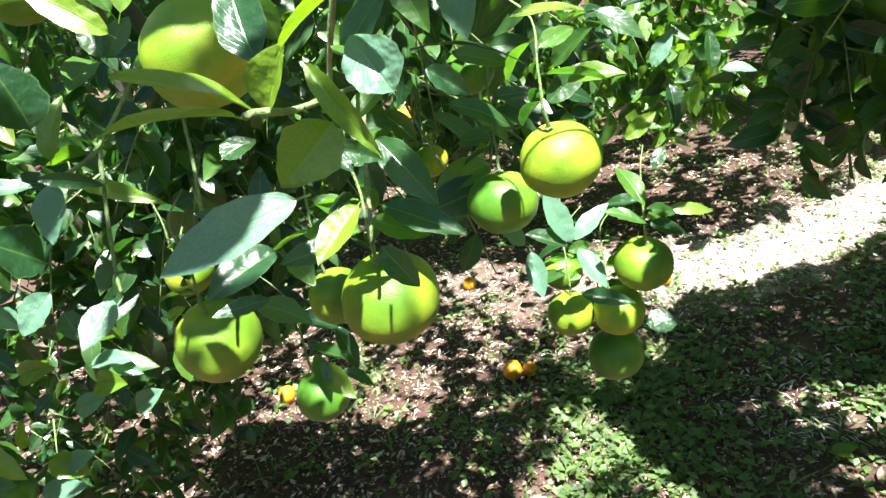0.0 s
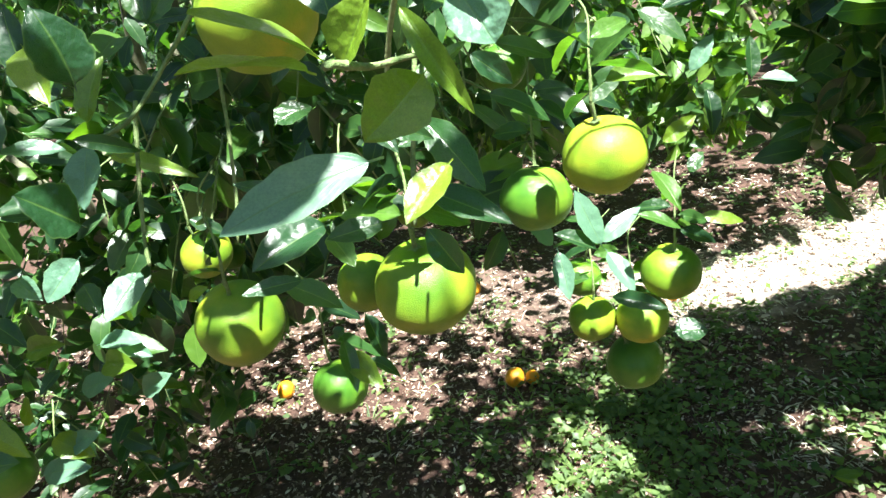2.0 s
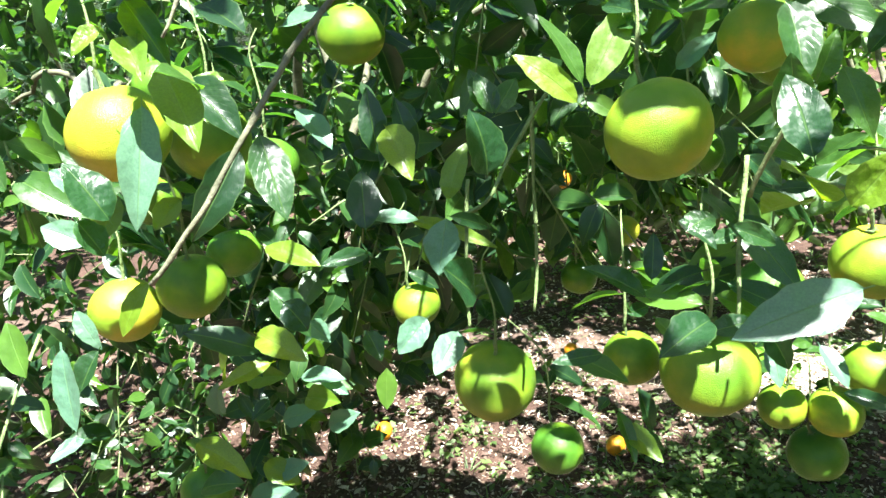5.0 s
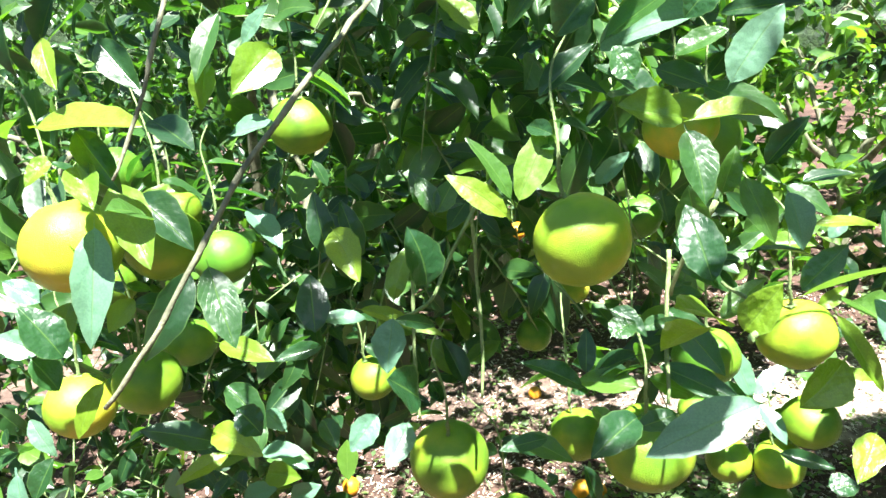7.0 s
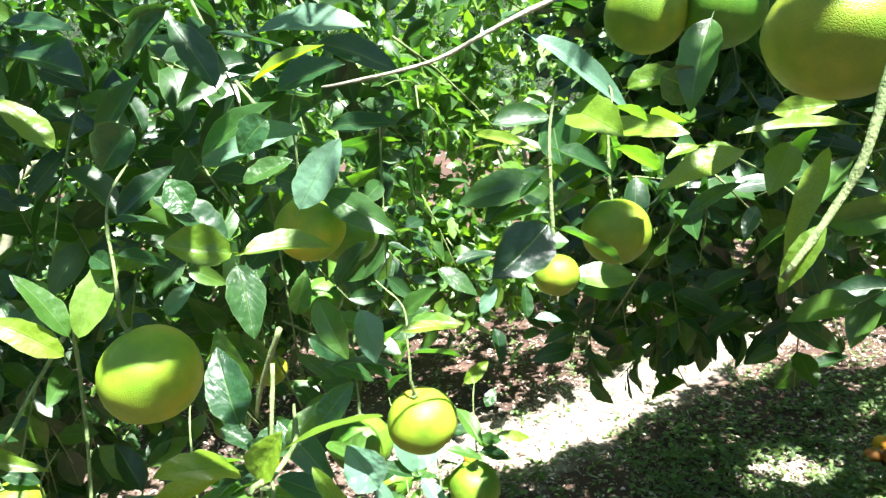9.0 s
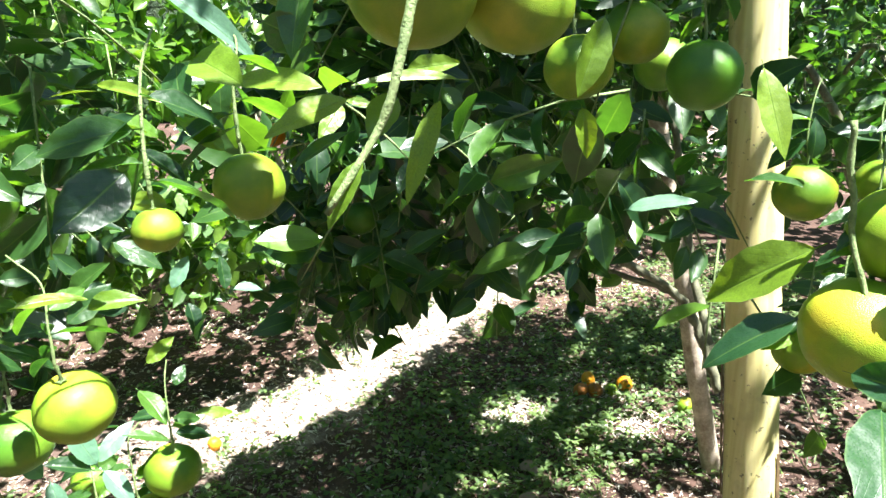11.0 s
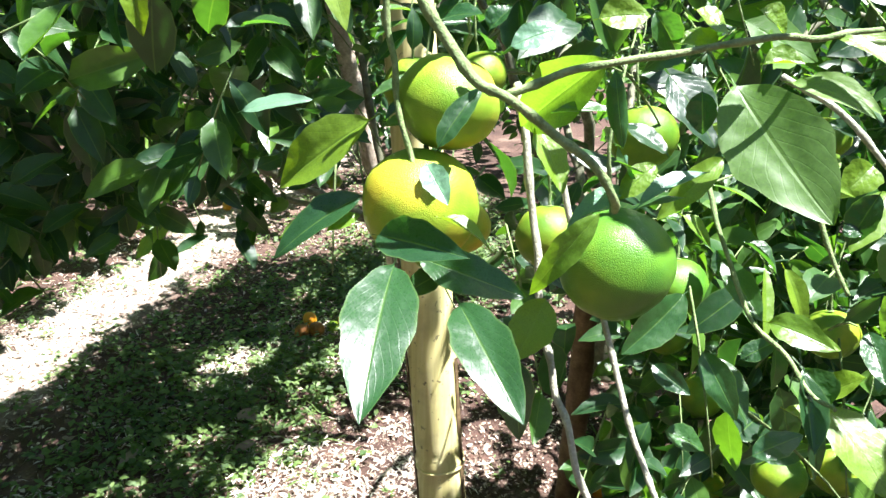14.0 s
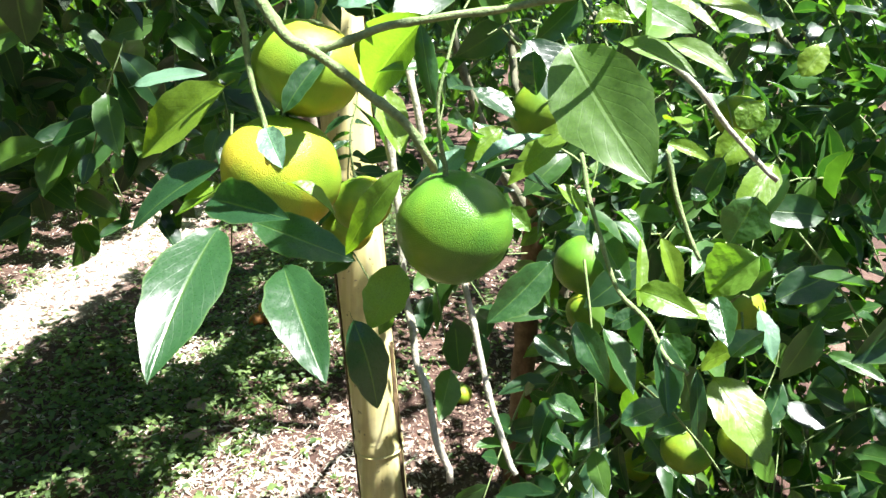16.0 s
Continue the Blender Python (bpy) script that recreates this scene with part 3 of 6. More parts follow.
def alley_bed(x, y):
    """The strip between the rows, strewn pale in place of sunlight; drifts elsewhere."""
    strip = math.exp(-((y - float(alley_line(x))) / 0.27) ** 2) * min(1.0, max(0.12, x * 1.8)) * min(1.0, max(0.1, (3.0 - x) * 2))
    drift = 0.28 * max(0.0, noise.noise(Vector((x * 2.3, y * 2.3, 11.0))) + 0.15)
    return max(strip, drift, 0.8 * bare_sunlit(x, y))


STALKS = [leaf_shape(2, 2, w, 0.5, b, 0.0, 80 + i) for i, (w, b) in enumerate(((0.06, 0.1), (0.11, 0.2), (0.22, 0.25)))]
strew("dry_straw", "pale straw and leaf scraps on the soil, thick in place of sunlight", "straw", 100000, 13, STALKS, 0.036, (-2.2, 4.5, 2.0, 5.2), STRAW, 0.16, alley_bed, 0.012)
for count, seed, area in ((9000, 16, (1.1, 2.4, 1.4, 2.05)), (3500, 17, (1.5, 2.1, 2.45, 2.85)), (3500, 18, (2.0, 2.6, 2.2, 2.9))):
    strew("dry_straw", "pale straw strewn in place of sunlight on a patch of soil", "straw", count, seed, STALKS, 0.034, area, STRAW, 0.2, bare_sunlit, 0.014)


def weeds(name, label, plants, per, seed, shapes, size, area, material, rise, thick):
    rng = np.random.RandomState(seed)
    x = area[0] + (area[1] - area[0]) * rng.rand(plants)
    y = area[2] + (area[3] - area[2]) * rng.rand(plants)
    ok = np.array([thick(a, b) > rng.rand() for a, b in zip(x, y)])
    x, y = np.repeat(x[ok], per), np.repeat(y[ok], per)
    n = len(x)
    turn, r = rng.rand(n) * 6.283, 0.045 * rng.rand(n)
    x, y = x + r * np.cos(turn), y + r * np.sin(turn)
    z = np.array([lie(a, b) for a, b in zip(x, y)]) + rise * rng.rand(n) ** 1.5
    turn = turn + rng.normal(size=n) * 0.6
    way = np.stack((np.cos(turn), np.sin(turn), (0.9 if material is None else 0.25) + 0.3 * rng.normal(size=n)), axis=1)
    up = np.array((0, 0, 1.0)) + rng.normal(size=(n, 3)) * 0.3
    big = size * (0.5 + 0.8 * rng.rand(n))
    frames = np.concatenate((axes(way, up) * big[:, None, None], np.stack((x, y, z), axis=1)[:, :, None]), axis=2)
    ob = new(name, leaves_mesh(name, shapes, rng.randint(0, len(shapes), n), frames, material or WEED))
    return tagged(ob, label, "weeds", kind="stuff")


weeds("broadleaf_weeds", "low green broad-leaved weeds growing on the soil", 19000, 10, 21, ROUND, 0.031, (-2.0, 4.5, 1.3, 5.5), WEED, 0.05, weedy)
weeds("grass", "short green grass blades between the weeds", 3200, 7, 22, BLADE, 0.075, (-2.0, 4.5, 1.3, 5.5), None, 0.01, weedy)


# ---- trees ----
def clear(p):
    """Away from the spot where one stands among the trees."""
    d = p - STAND
    low = np.hypot(d[:, 0], d[:, 1])
    return (low > 0.80 - 0.55 * np.clip((p[:, 2] - 1.85) / 0.2, 0, 1)) & (np.linalg.norm(d, axis=1) > 0.5)


def vista(p):
    """The gap between the two trees through which the next row shows."""
    x, y, z = p[:, 0] - 0.24, np.maximum(p[:, 1] - 0.31, 0.01), p[:, 2]
    ragged = np.array([noise.noise(Vector(a) * 7) for a in p])
    slope = x / y + 0.05 * ragged
    return (slope > 0.13) & (slope < 0.30) & (y > 0.85) & (z > 1.60 - 0.30 * y + 0.12 * ragged)


def keep_near(p):
    """The left tree: skirts to the ground at its back, a lifted hem over the cleared strip."""
    x, y, z = p[:, 0], p[:, 1], p[:, 2]
    hem = np.interp(x, (-0.75, -0.45, -0.2, 0.15, 0.45, 0.9), (0.12, 0.40, 0.98, 1.10, 1.22, 1.40))
    far = np.interp(x, (-0.8, -0.4, 0.2, 0.9), (0.2, 0.75, 0.88, 0.92))
    hem = hem + (far - hem) * np.clip((y - 1.35) / 0.6, 0, 1)
    ragged = np.array([0.12 * noise.noise(Vector((a * 6, b * 6, 1.0))) for a, b in zip(x, y)])
    skirt = np.hypot(x - 0.3, y - 0.4) > np.interp(z, (0.5, 1.1), (1.45, 0.75)) + ragged
    return clear(p) & skirt & (z > hem + ragged) & (x < 0.95) & ~vista(p)


def keep_right(p):
    """The right tree: open towards the alley, hanging low where no one walks."""
    x, y, z = p[:, 0], p[:, 1], p[:, 2]
    side = (x - 0.42) * 0.75 - (y - 0.32) * 0.66
    ahead = np.maximum((x - 0.42) * 0.66 + (y - 0.32) * 0.75, 0.3)
    close = np.interp(side / ahead, (-0.75, -0.3, -0.05, 0.16, 0.30, 0.42, 0.50, 0.56), (1.15, 1.25, 1.30, 1.20, 1.05, 0.98, 0.45, 0.05))
    far = np.interp(side / ahead, (-0.9, -0.76, -0.6, -0.45, -0.35, -0.3, 0.0, 0.2, 0.35, 0.43, 0.52), (0.98, 0.94, 0.86, 0.76, 0.88, 0.96, 1.02, 0.85, 0.84, 0.78, 0.1))
    hem = close + (far - close) * np.clip((ahead - 0.9) / 0.55, 0, 1)
    ragged = np.array([0.14 * noise.noise(Vector((a * 6, b * 6, 2.0))) for a, b in zip(x, y)])
    return clear(p) & (z > hem + ragged) & (x > 0.3) & ~vista(p)


def limb(parent, points, start, end, material=None, name="limb", sides=7):
    line = glide(points)
    line = [p + 0.9 * start * noise.noise_vector(p * 26) * (0 < i < len(line) - 1) for i, p in enumerate(line)]
    radii = [(start + (end - start) * (i / (len(line) - 1)) ** 0.8) * (1.22 if i % 6 == 3 else 1.0) for i in range(len(line))]
    return part(name, tube(bmesh.new(), line, radii, sides, 0.18), material or BARK, parent)


def orange_tree(label, base, lean, height, limbs, seed):
    """Trunk and scaffold limbs; the foliage is added to it."""
    rng = random.Random(seed)
    tree = thing("orange_tree", label, "tree", "orange trees")
    b = Vector((*base, lie(*base) - 0.03))
    fork = b + Vector((lean[0], lean[1], height))
    trunk = glide([b, b + (fork - b) * 0.5 + Vector((0.02, 0.015, 0)), fork])
    flare = [0.045 + 0.028 * (1 - i / (len(trunk) - 1)) ** 3 for i in range(len(trunk))]
    part("trunk", tube(bmesh.new(), trunk, flare, 10, 0.12), BARK, tree)
    for k in range(limbs):
        a = 6.283 * (k + rng.random() * 0.5) / limbs
        reach = 0.55 + 0.45 * rng.random()
        out = Vector((math.cos(a), math.sin(a), 0))
        limb(tree, [fork - Vector((0, 0, 0.05)), fork + out * reach * 0.4 + Vector((0, 0, 0.35)), fork + out * reach * 0.8 + Vector((0, 0, 0.75 + 0.3 * rng.random())), fork + out * reach * 1.15 + Vector((0, 0, 0.8))], 0.026, 0.007)
    return tree


LEFT = orange_tree("leafy citrus tree with low hanging boughs of green fruit", (-1.25, 2.45), (0.06, -0.1), 0.55, 6, 1)
RIGHT = orange_tree("leafy citrus tree beside the bamboo props", (2.95, 1.55), (-0.1, 0.0), 0.6, 6, 2)
for k, (x, y, r) in enumerate(((1.4, 4.95, 2.05), (-1.9, 4.9, 1.85), (4.6, 5.3, 1.85), (-4.3, 2.2, 1.5), (5.6, 2.4, 1.6), (1.9, 9.2, 1.6), (-1.4, 9.0, 1.6), (5.0, 9.4, 1.7), (-5.2, 5.6, 1.6), (8.0, 6.2, 1.6), (-4.6, 9.1, 1.6), (8.3, 9.7, 1.7))):
    back = orange_tree("citrus tree with a dense low crown in the next row", (x, y), (0.05, 0.05), 0.55, 4, 30 + k)
    crown("row_foliage", back, (x, y, 0.9 if k == 0 else 1.7), (r, r, 2.3 if k == 0 else 1.6), 2500 if k == 0 else 1150 if y < 7 else 300, 200 + k, lambda p: p[:, 2] > 0.18 + 0.3 * np.clip((4.6 - p[:, 1]) / 1.2, 0, 1) * (y < 7), FAR, 0.10, 10, SUNLIT if k == 0 else FOLIAGE, stems=False, inner=0.35)
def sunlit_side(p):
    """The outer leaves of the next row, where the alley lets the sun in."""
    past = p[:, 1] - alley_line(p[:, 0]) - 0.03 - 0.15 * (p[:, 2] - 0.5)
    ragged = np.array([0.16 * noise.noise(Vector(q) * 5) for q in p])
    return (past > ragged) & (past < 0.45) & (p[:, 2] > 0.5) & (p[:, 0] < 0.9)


NEXT_ROW = bpy.data.objects["orange_tree.002"]
crown("alley_foliage", NEXT_ROW, (0.1, 3.2, 1.3), (1.5, 0.75, 0.95), 3300, 400, sunlit_side, FAR, 0.092, 10, SUNLIT, stems=False, inner=0.0)


# ---- prop poles ----
def bamboo_prop():
    prop = thing("bamboo_prop", "pale bamboo pole with brown sheath edges propping a bough", "pole")
    foot, head = Vector((1.638, 1.188, lie(1.638, 1.188) - 0.03)), Vector((1.622, 1.424, 1.95))
    bm = bmesh.new()
    line, radii = [], []
    for i in range(121):
        s = i / 120
        z = s * (head - foot).length
        near = min(abs(z - node) for node in (0.04, 0.475, 1.15, 1.8))
        line.append(foot + (head - foot) * s)
        radii.append((0.060 - 0.006 * s) * (1 + 0.12 * math.exp(-(near / 0.007) ** 2) - 0.04 * math.exp(-((near - 0.02) / 0.01) ** 2)))
    part("culm", tube(bm, line, radii, 20), BAMBOO, prop)
    SPOTS.extend((np.array(foot + (head - foot) * k / 20), 0.045) for k in range(2, 15))
    for node in (0.475, 1.8):
        s = (node - 0.012) / (head - foot).length
        c, way = foot + (head - foot) * s, (head - foot).normalized()
        r = 0.060 - 0.006 * s
        part("node_ring", tube(bmesh.new(), [c - way * 0.004, c - way * 0.003, c + way * 0.003, c + way * 0.004], [r * 0.97, r * 1.06, r * 1.065, r * 0.97], 20, 0.04), BAMBOO, prop, "raised pale ring round the node")
    for turn, width, z0, z1 in ((2.35, 0.26, 0.0, 1.05), (-1.2, 0.22, 0.25, 0.75), (-0.3, 0.35, 0.0, 1.5)):
        bm = bmesh.new()
        rows = []
        for i in range(31):
            s = z0 + (z1 - z0) * i / 30
            c = foot + (head - foot) * (s / 1.95)
            ragged = width * (0.6 + 0.5 * noise.noise(Vector((s * 14, turn, 0))))
            rows.append([bm.verts.new(c + Vector((math.cos(turn + a), math.sin(turn + a), 0)) * r) for a, r in ((-ragged, 0.0605), (0, 0.0645), (ragged, 0.0605))])
        for a, b in zip(rows, rows[1:]):
            for k in range(2):
                bm.faces.new((a[k], a[k + 1], b[k + 1], b[k]))
        part("sheath", bm, SHEATH, prop, "torn brown sheath strip")
    return prop


bamboo_prop()


def pole(label, foot, head, low, high, material):
    prop = thing("prop_pole", label, "pole", "prop poles")
    foot, head = Vector(foot), Vector(head)
    foot.z = lie(foot.x, foot.y) - 0.03
    SPOTS.extend((np.array(foot + (head - foot) * k / 24), 0.025) for k in range(3, 20))
    line = [foot + (head - foot) * (i / 24) + Vector((noise.noise(Vector((i * 0.3, 1, 0))), noise.noise(Vector((i * 0.3, 5, 0))), 0)) * 0.008 for i in range(25)]
    part("shaft", tube(bmesh.new(), line, [low + (high - low) * i / 24 for i in range(25)], 12, 0.06), material, prop)


pole("weathered mottled wooden pole leaning under the boughs", (2.311, 1.984, 0), (1.95, 2.286, 2.1), 0.036, 0.030, OLDPOLE)
pole("brown wooden stake standing among hanging branches", (2.17, 1.195, 0), (2.155, 1.19, 1.05), 0.037, 0.033, STAKE)


# ---- fruit ----
def fruit_mesh(name, material, ripe_squash, seed):
    """A citrus fruit of diameter 1 with its stem end up."""
    bm = bmesh.new()
    bmesh.ops.create_uvsphere(bm, u_segments=28, v_segments=18, radius=0.5)
    for v in bm.verts:
        d = v.co.normalized()
        r = 0.5 * (1 + 0.035 * noise.noise(d * 1.6 + Vector((seed, 0, 0))) + 0.012 * noise.noise(d * 4 + Vector((seed, 3, 0))))
        r -= 0.035 * math.exp(-((1 - d.z) / 0.035)) + 0.02 * math.exp(-((1 + d.z) / 0.02))
        v.co = d * r
        v.co.z *= ripe_squash
    mesh = bpy.data.meshes.new(name)
    bm.to_mesh(mesh)
    bm.free()
    for poly in mesh.polygons:
        poly.use_smooth = True
    mesh.materials.append(material)
    return mesh


def calyx_mesh():
    bm = bmesh.new()
    hub = bm.verts.new((0, 0, 0.462))
    rim = []
    for k in range(20):
        a = 6.283 * k / 20
        r = 0.085 if k % 4 == 0 else 0.055
        rim.append(bm.verts.new((r * math.cos(a), r * math.sin(a), 0.452 - (0.002 if k % 4 else 0.006))))
    for k in range(20):
        bm.faces.new((hub, rim[k], rim[(k + 1) % 20]))
    stub = bmesh.new()
    tube(stub, [(0, 0, 0.45), (0.01, 0.0, 0.55), (0.0, 0.01, 0.66)], [0.028, 0.022, 0.03], 7)
    made = []
    for name, shape in (("calyx", bm), ("stalk", stub)):
        mesh = bpy.data.meshes.new(name)
        shape.to_mesh(mesh)
        shape.free()
        mesh.materials.append(SHOOT)
        made.append(mesh)
    return made


BODIES = {kind: [fruit_mesh(kind + "_fruit", mat, s, i) for i, s in enumerate((0.93, 0.97, 0.90))] for kind, mat in PEEL.items()}
CALYX, STALK = calyx_mesh()
WORDS = {"green": "unripe glossy green citrus fruit", "lime": "yellow-green ripening citrus fruit", "yellow": "yellowing citrus fruit with a green blush", "ripe": "ripe orange citrus fruit", "rotten": "brown rotting citrus fruit"}
fruits = random.Random(5)


def orange(x, y, z, across, kind, tilt=None, where=" hanging from a leafy twig", group="oranges on the trees"):
    """One fruit with its calyx; returns it and the top of its stalk."""
    ob = thing("orange", WORDS[kind] + where, "fruit", group)
    lean = tilt or (fruits.uniform(-16, 16), fruits.uniform(-16, 16), fruits.uniform(0, 360))
    ob.matrix_basis = pose(x, y, z, *lean) @ Matrix.Scale(across, 4)
    if z > 0.6:
        SPOTS.append((np.array((x, y, z)), across / 2))
    body = new("peel", BODIES[kind][fruits.randrange(3)])
    body.parent = ob
    cap = new("calyx", CALYX)
    cap.parent = ob
    tagged(cap, "green star-shaped calyx")
    new("stalk", STALK).parent = cap
    return ob.matrix_basis @ Vector((0, 0, 0.64))


def hang(tree, x, y, z, across, kind, away=(0.0, 0.25), leaves=6, length=0.10):
    """A fruit on its own twig, which bends up and back into the crown."""
    top = orange(x, y, z, across, kind)
    back = Vector((away[0], away[1], 0))
    tip = top + back * length + Vector((fruits.uniform(-0.03, 0.03), 0, length))
    twig = limb(tree, [top, top + Vector((0, 0.005, length * 0.35)), top + back * length * 0.5 + Vector((0, 0, length * 0.75)), tip], 0.0016, 0.0008, SHOOT, "fruit_twig", 6)
    for k in range(leaves):
        p = top + back * length * 0.25 * k / leaves + Vector((0, 0, 0.012 + length * 0.6 * k / leaves))
        a = fruits.uniform(0, 6.283)
        leaf(twig, p, p + Vector((math.cos(a), 0.45 * abs(math.sin(a)) + 0.1, fruits.uniform(-0.6, 0.25))) * fruits.uniform(0.04, 0.07), 0.42, "leaf", roll=fruits.uniform(-40, 40))


def fallen(x, y, across, kind):
    tilt = (fruits.uniform(40, 150), fruits.uniform(-40, 40), fruits.uniform(0, 360))
    orange(x, y, lie(x, y) + across * 0.44, across, kind, tilt, " lying on the soil", "fallen oranges")


# ---- single leaves ----
HERO = {}


def hero_mesh(width, fold, bend, curl, material, kind):
    key = (round(width * 20) / 20, round(fold * 5) / 5, round(bend * 10) / 10, round(curl * 4) / 4, kind)
    if key not in HERO:
        shape = leaf_shape(22, 6, key[0], key[1], key[2], 0.035, len(HERO), key[3], 0.09)
        frames = np.zeros((1, 3, 4))
        frames[0, :, :3] = np.eye(3)
        HERO[key] = leaves_mesh("leaf", [shape], np.zeros(1, int), frames, material)
    return HERO[key]


def leaf(tree, stem, tip, width=0.45, kind="leaf", face=(0.1, -0.3, 1.0), roll=0.0, fold=0.3, bend=0.15, curl=0.0):
    """One leaf from its stalk to its tip. face: which way its upper side looks."""
    stem, tip = Vector(stem), Vector(tip)
    x = tip - stem
    long = x.length
    x.normalize()
    y = Vector(face).cross(x).normalized()
    z = x.cross(y)
    turn = Matrix((x, y, z)).transposed().to_4x4()
    ob = new("leaf", hero_mesh(width, fold, bend, curl, LEAVES[kind], kind))
    ob.parent = tree
    ob.matrix_basis = Matrix.Translation(stem) @ turn @ pose(0, 0, 0, roll) @ Matrix.Scale(long, 4)
    return ob


hang(LEFT, 0.219, 0.874, 1.239, 0.084, "lime", (-0.18, 0.47))
hang(LEFT, 0.014, 0.917, 1.182, 0.085, "lime", (-0.30, 0.40))
hang(LEFT, 0.063, 0.989, 1.052, 0.062, "green", (-0.25, 0.43))
hang(LEFT, 0.363, 1.000, 1.296, 0.076, "yellow", (-0.04, 0.50))
hang(LEFT, 0.388, 1.261, 0.893, 0.082, "green", (-0.01, 0.50))
hang(LEFT, 0.436, 1.232, 1.054, 0.078, "lime", (0.02, 0.50))
hang(LEFT, 0.399, 1.230, 0.986, 0.071, "yellow", (-0.00, 0.50))
hang(LEFT, 0.333, 1.233, 0.985, 0.065, "lime", (-0.04, 0.50))
hang(LEFT, 0.308, 1.467, 0.924, 0.070, "green", (-0.05, 0.50))
hang(LEFT, 0.176, 0.787, 1.467, 0.070, "yellow", (-0.08, 0.49))
hang(LEFT, -0.163, 1.147, 1.150, 0.070, "lime", (-0.30, 0.40))
hang(LEFT, 0.088, 1.577, 1.118, 0.065, "yellow", (-0.13, 0.48))
hang(LEFT, 0.214, 1.444, 1.297, 0.078, "green", (-0.09, 0.49))
hang(LEFT, -0.446, 1.160, 1.408, 0.078, "lime", (-0.32, 0.38))
hang(LEFT, -0.239, 0.957, 1.403, 0.068, "green", (-0.31, 0.39))
hang(LEFT, -0.291, 0.935, 1.307, 0.062, "green", (-0.34, 0.37))
hang(LEFT, -0.278, 0.842, 1.307, 0.070, "lime", (-0.36, 0.34))
hang(LEFT, -0.378, 0.846, 1.272, 0.075, "yellow", (-0.39, 0.31))
hang(LEFT, -0.499, 1.120, 1.478, 0.078, "green", (-0.35, 0.36))
hang(LEFT, -0.551, 1.112, 1.313, 0.078, "lime", (-0.36, 0.35))
hang(LEFT, -0.449, 1.631, 0.915, 0.060, "green", (-0.24, 0.44))
hang(LEFT, 0.151, 0.919, 1.220, 0.054, "lime", (-0.09, 0.49))
hang(LEFT, -0.453, 0.975, 0.912, 0.078, "green", (-0.37, 0.34))
hang(LEFT, 0.292, 1.144, 1.473, 0.078, "green", (0.03, 0.50))
hang(LEFT, -0.177, 1.076, 1.529, 0.078, "lime", (-0.25, 0.43))
hang(LEFT, -0.255, 0.773, 1.477, 0.083, "yellow", (-0.36, 0.35))
hang(LEFT, -0.235, 0.861, 1.451, 0.078, "lime", (-0.32, 0.39))
hang(LEFT, 0.011, 1.542, 1.035, 0.070, "green", (-0.08, 0.49))
hang(LEFT, -0.134, 2.231, 1.040, 0.060, "ripe", (-0.09, 0.49))
hang(LEFT, -0.489, 1.674, 1.564, 0.078, "green", (-0.23, 0.44))
hang(LEFT, 0.259, 1.071, 1.499, 0.078, "yellow", (-0.06, 0.50))
hang(LEFT, 0.527, 0.856, 1.524, 0.055, "lime", (0.16, 0.48))
hang(LEFT, 0.456, 0.762, 1.522, 0.031, "lime", (0.11, 0.49))
hang(LEFT, 0.288, 1.095, 1.221, 0.078, "green", (-0.04, 0.50))
hang(LEFT, 1.039, 0.918, 1.585, 0.082, "green", (0.35, 0.36))
hang(RIGHT, 0.914, 0.980, 1.596, 0.078, "lime", (0.28, 0.41))
hang(RIGHT, 0.999, 0.991, 1.631, 0.078, "lime", (0.31, 0.39))
hang(RIGHT, 1.111, 1.069, 1.589, 0.078, "green", (0.33, 0.38))
hang(LEFT, 0.617, 0.730, 1.663, 0.083, "lime", (0.27, 0.42))
hang(RIGHT, 0.872, 1.705, 1.254, 0.078, "green", (0.14, 0.48))
hang(RIGHT, 1.038, 0.671, 1.464, 0.089, "yellow", (0.34, 0.36))
hang(RIGHT, 1.293, 0.862, 1.448, 0.066, "lime", (0.36, 0.34))
hang(RIGHT, 1.008, 0.671, 1.379, 0.102, "yellow", (0.33, 0.38))
hang(RIGHT, 1.311, 0.954, 1.178, 0.078, "yellow", (0.34, 0.36))
hang(RIGHT, 1.023, 0.486, 1.378, 0.082, "green", (0.42, 0.27))
hang(RIGHT, 1.227, 0.688, 1.292, 0.078, "lime", (0.40, 0.30))
hang(RIGHT, 1.431, 0.699, 1.377, 0.089, "lime", (0.43, 0.25))
hang(RIGHT, 1.538, 0.670, 1.140, 0.098, "green", (0.45, 0.22))
hang(RIGHT, 1.691, 0.659, 0.888, 0.078, "lime", (0.46, 0.18))
hang(RIGHT, 1.674, 0.734, 0.989, 0.078, "lime", (0.45, 0.22))
hang(RIGHT, 1.556, 0.477, 0.899, 0.078, "lime", (0.48, 0.13))
hang(RIGHT, 1.639, 0.424, 0.895, 0.078, "lime", (0.49, 0.09))
hang(RIGHT, 1.913, 0.694, 0.538, 0.078, "yellow", (0.47, 0.17))
hang(RIGHT, 1.641, 0.477, 1.102, 0.078, "lime", (0.49, 0.12))
hang(RIGHT, 1.848, 0.600, 1.337, 0.078, "lime", (0.48, 0.14))
hang(RIGHT, 1.236, 0.834, 1.262, 0.078, "yellow", (0.41, 0.29))
hang(RIGHT, 1.229, 0.920, 1.431, 0.078, "lime", (0.39, 0.31))
hang(RIGHT, 2.028, 2.279, 0.889, 0.060, "lime", (0.31, 0.39))
hang(RIGHT, 2.063, 2.240, 0.862, 0.060, "lime", (0.32, 0.38))
fallen(0.000, 2.394, 0.074, "ripe")
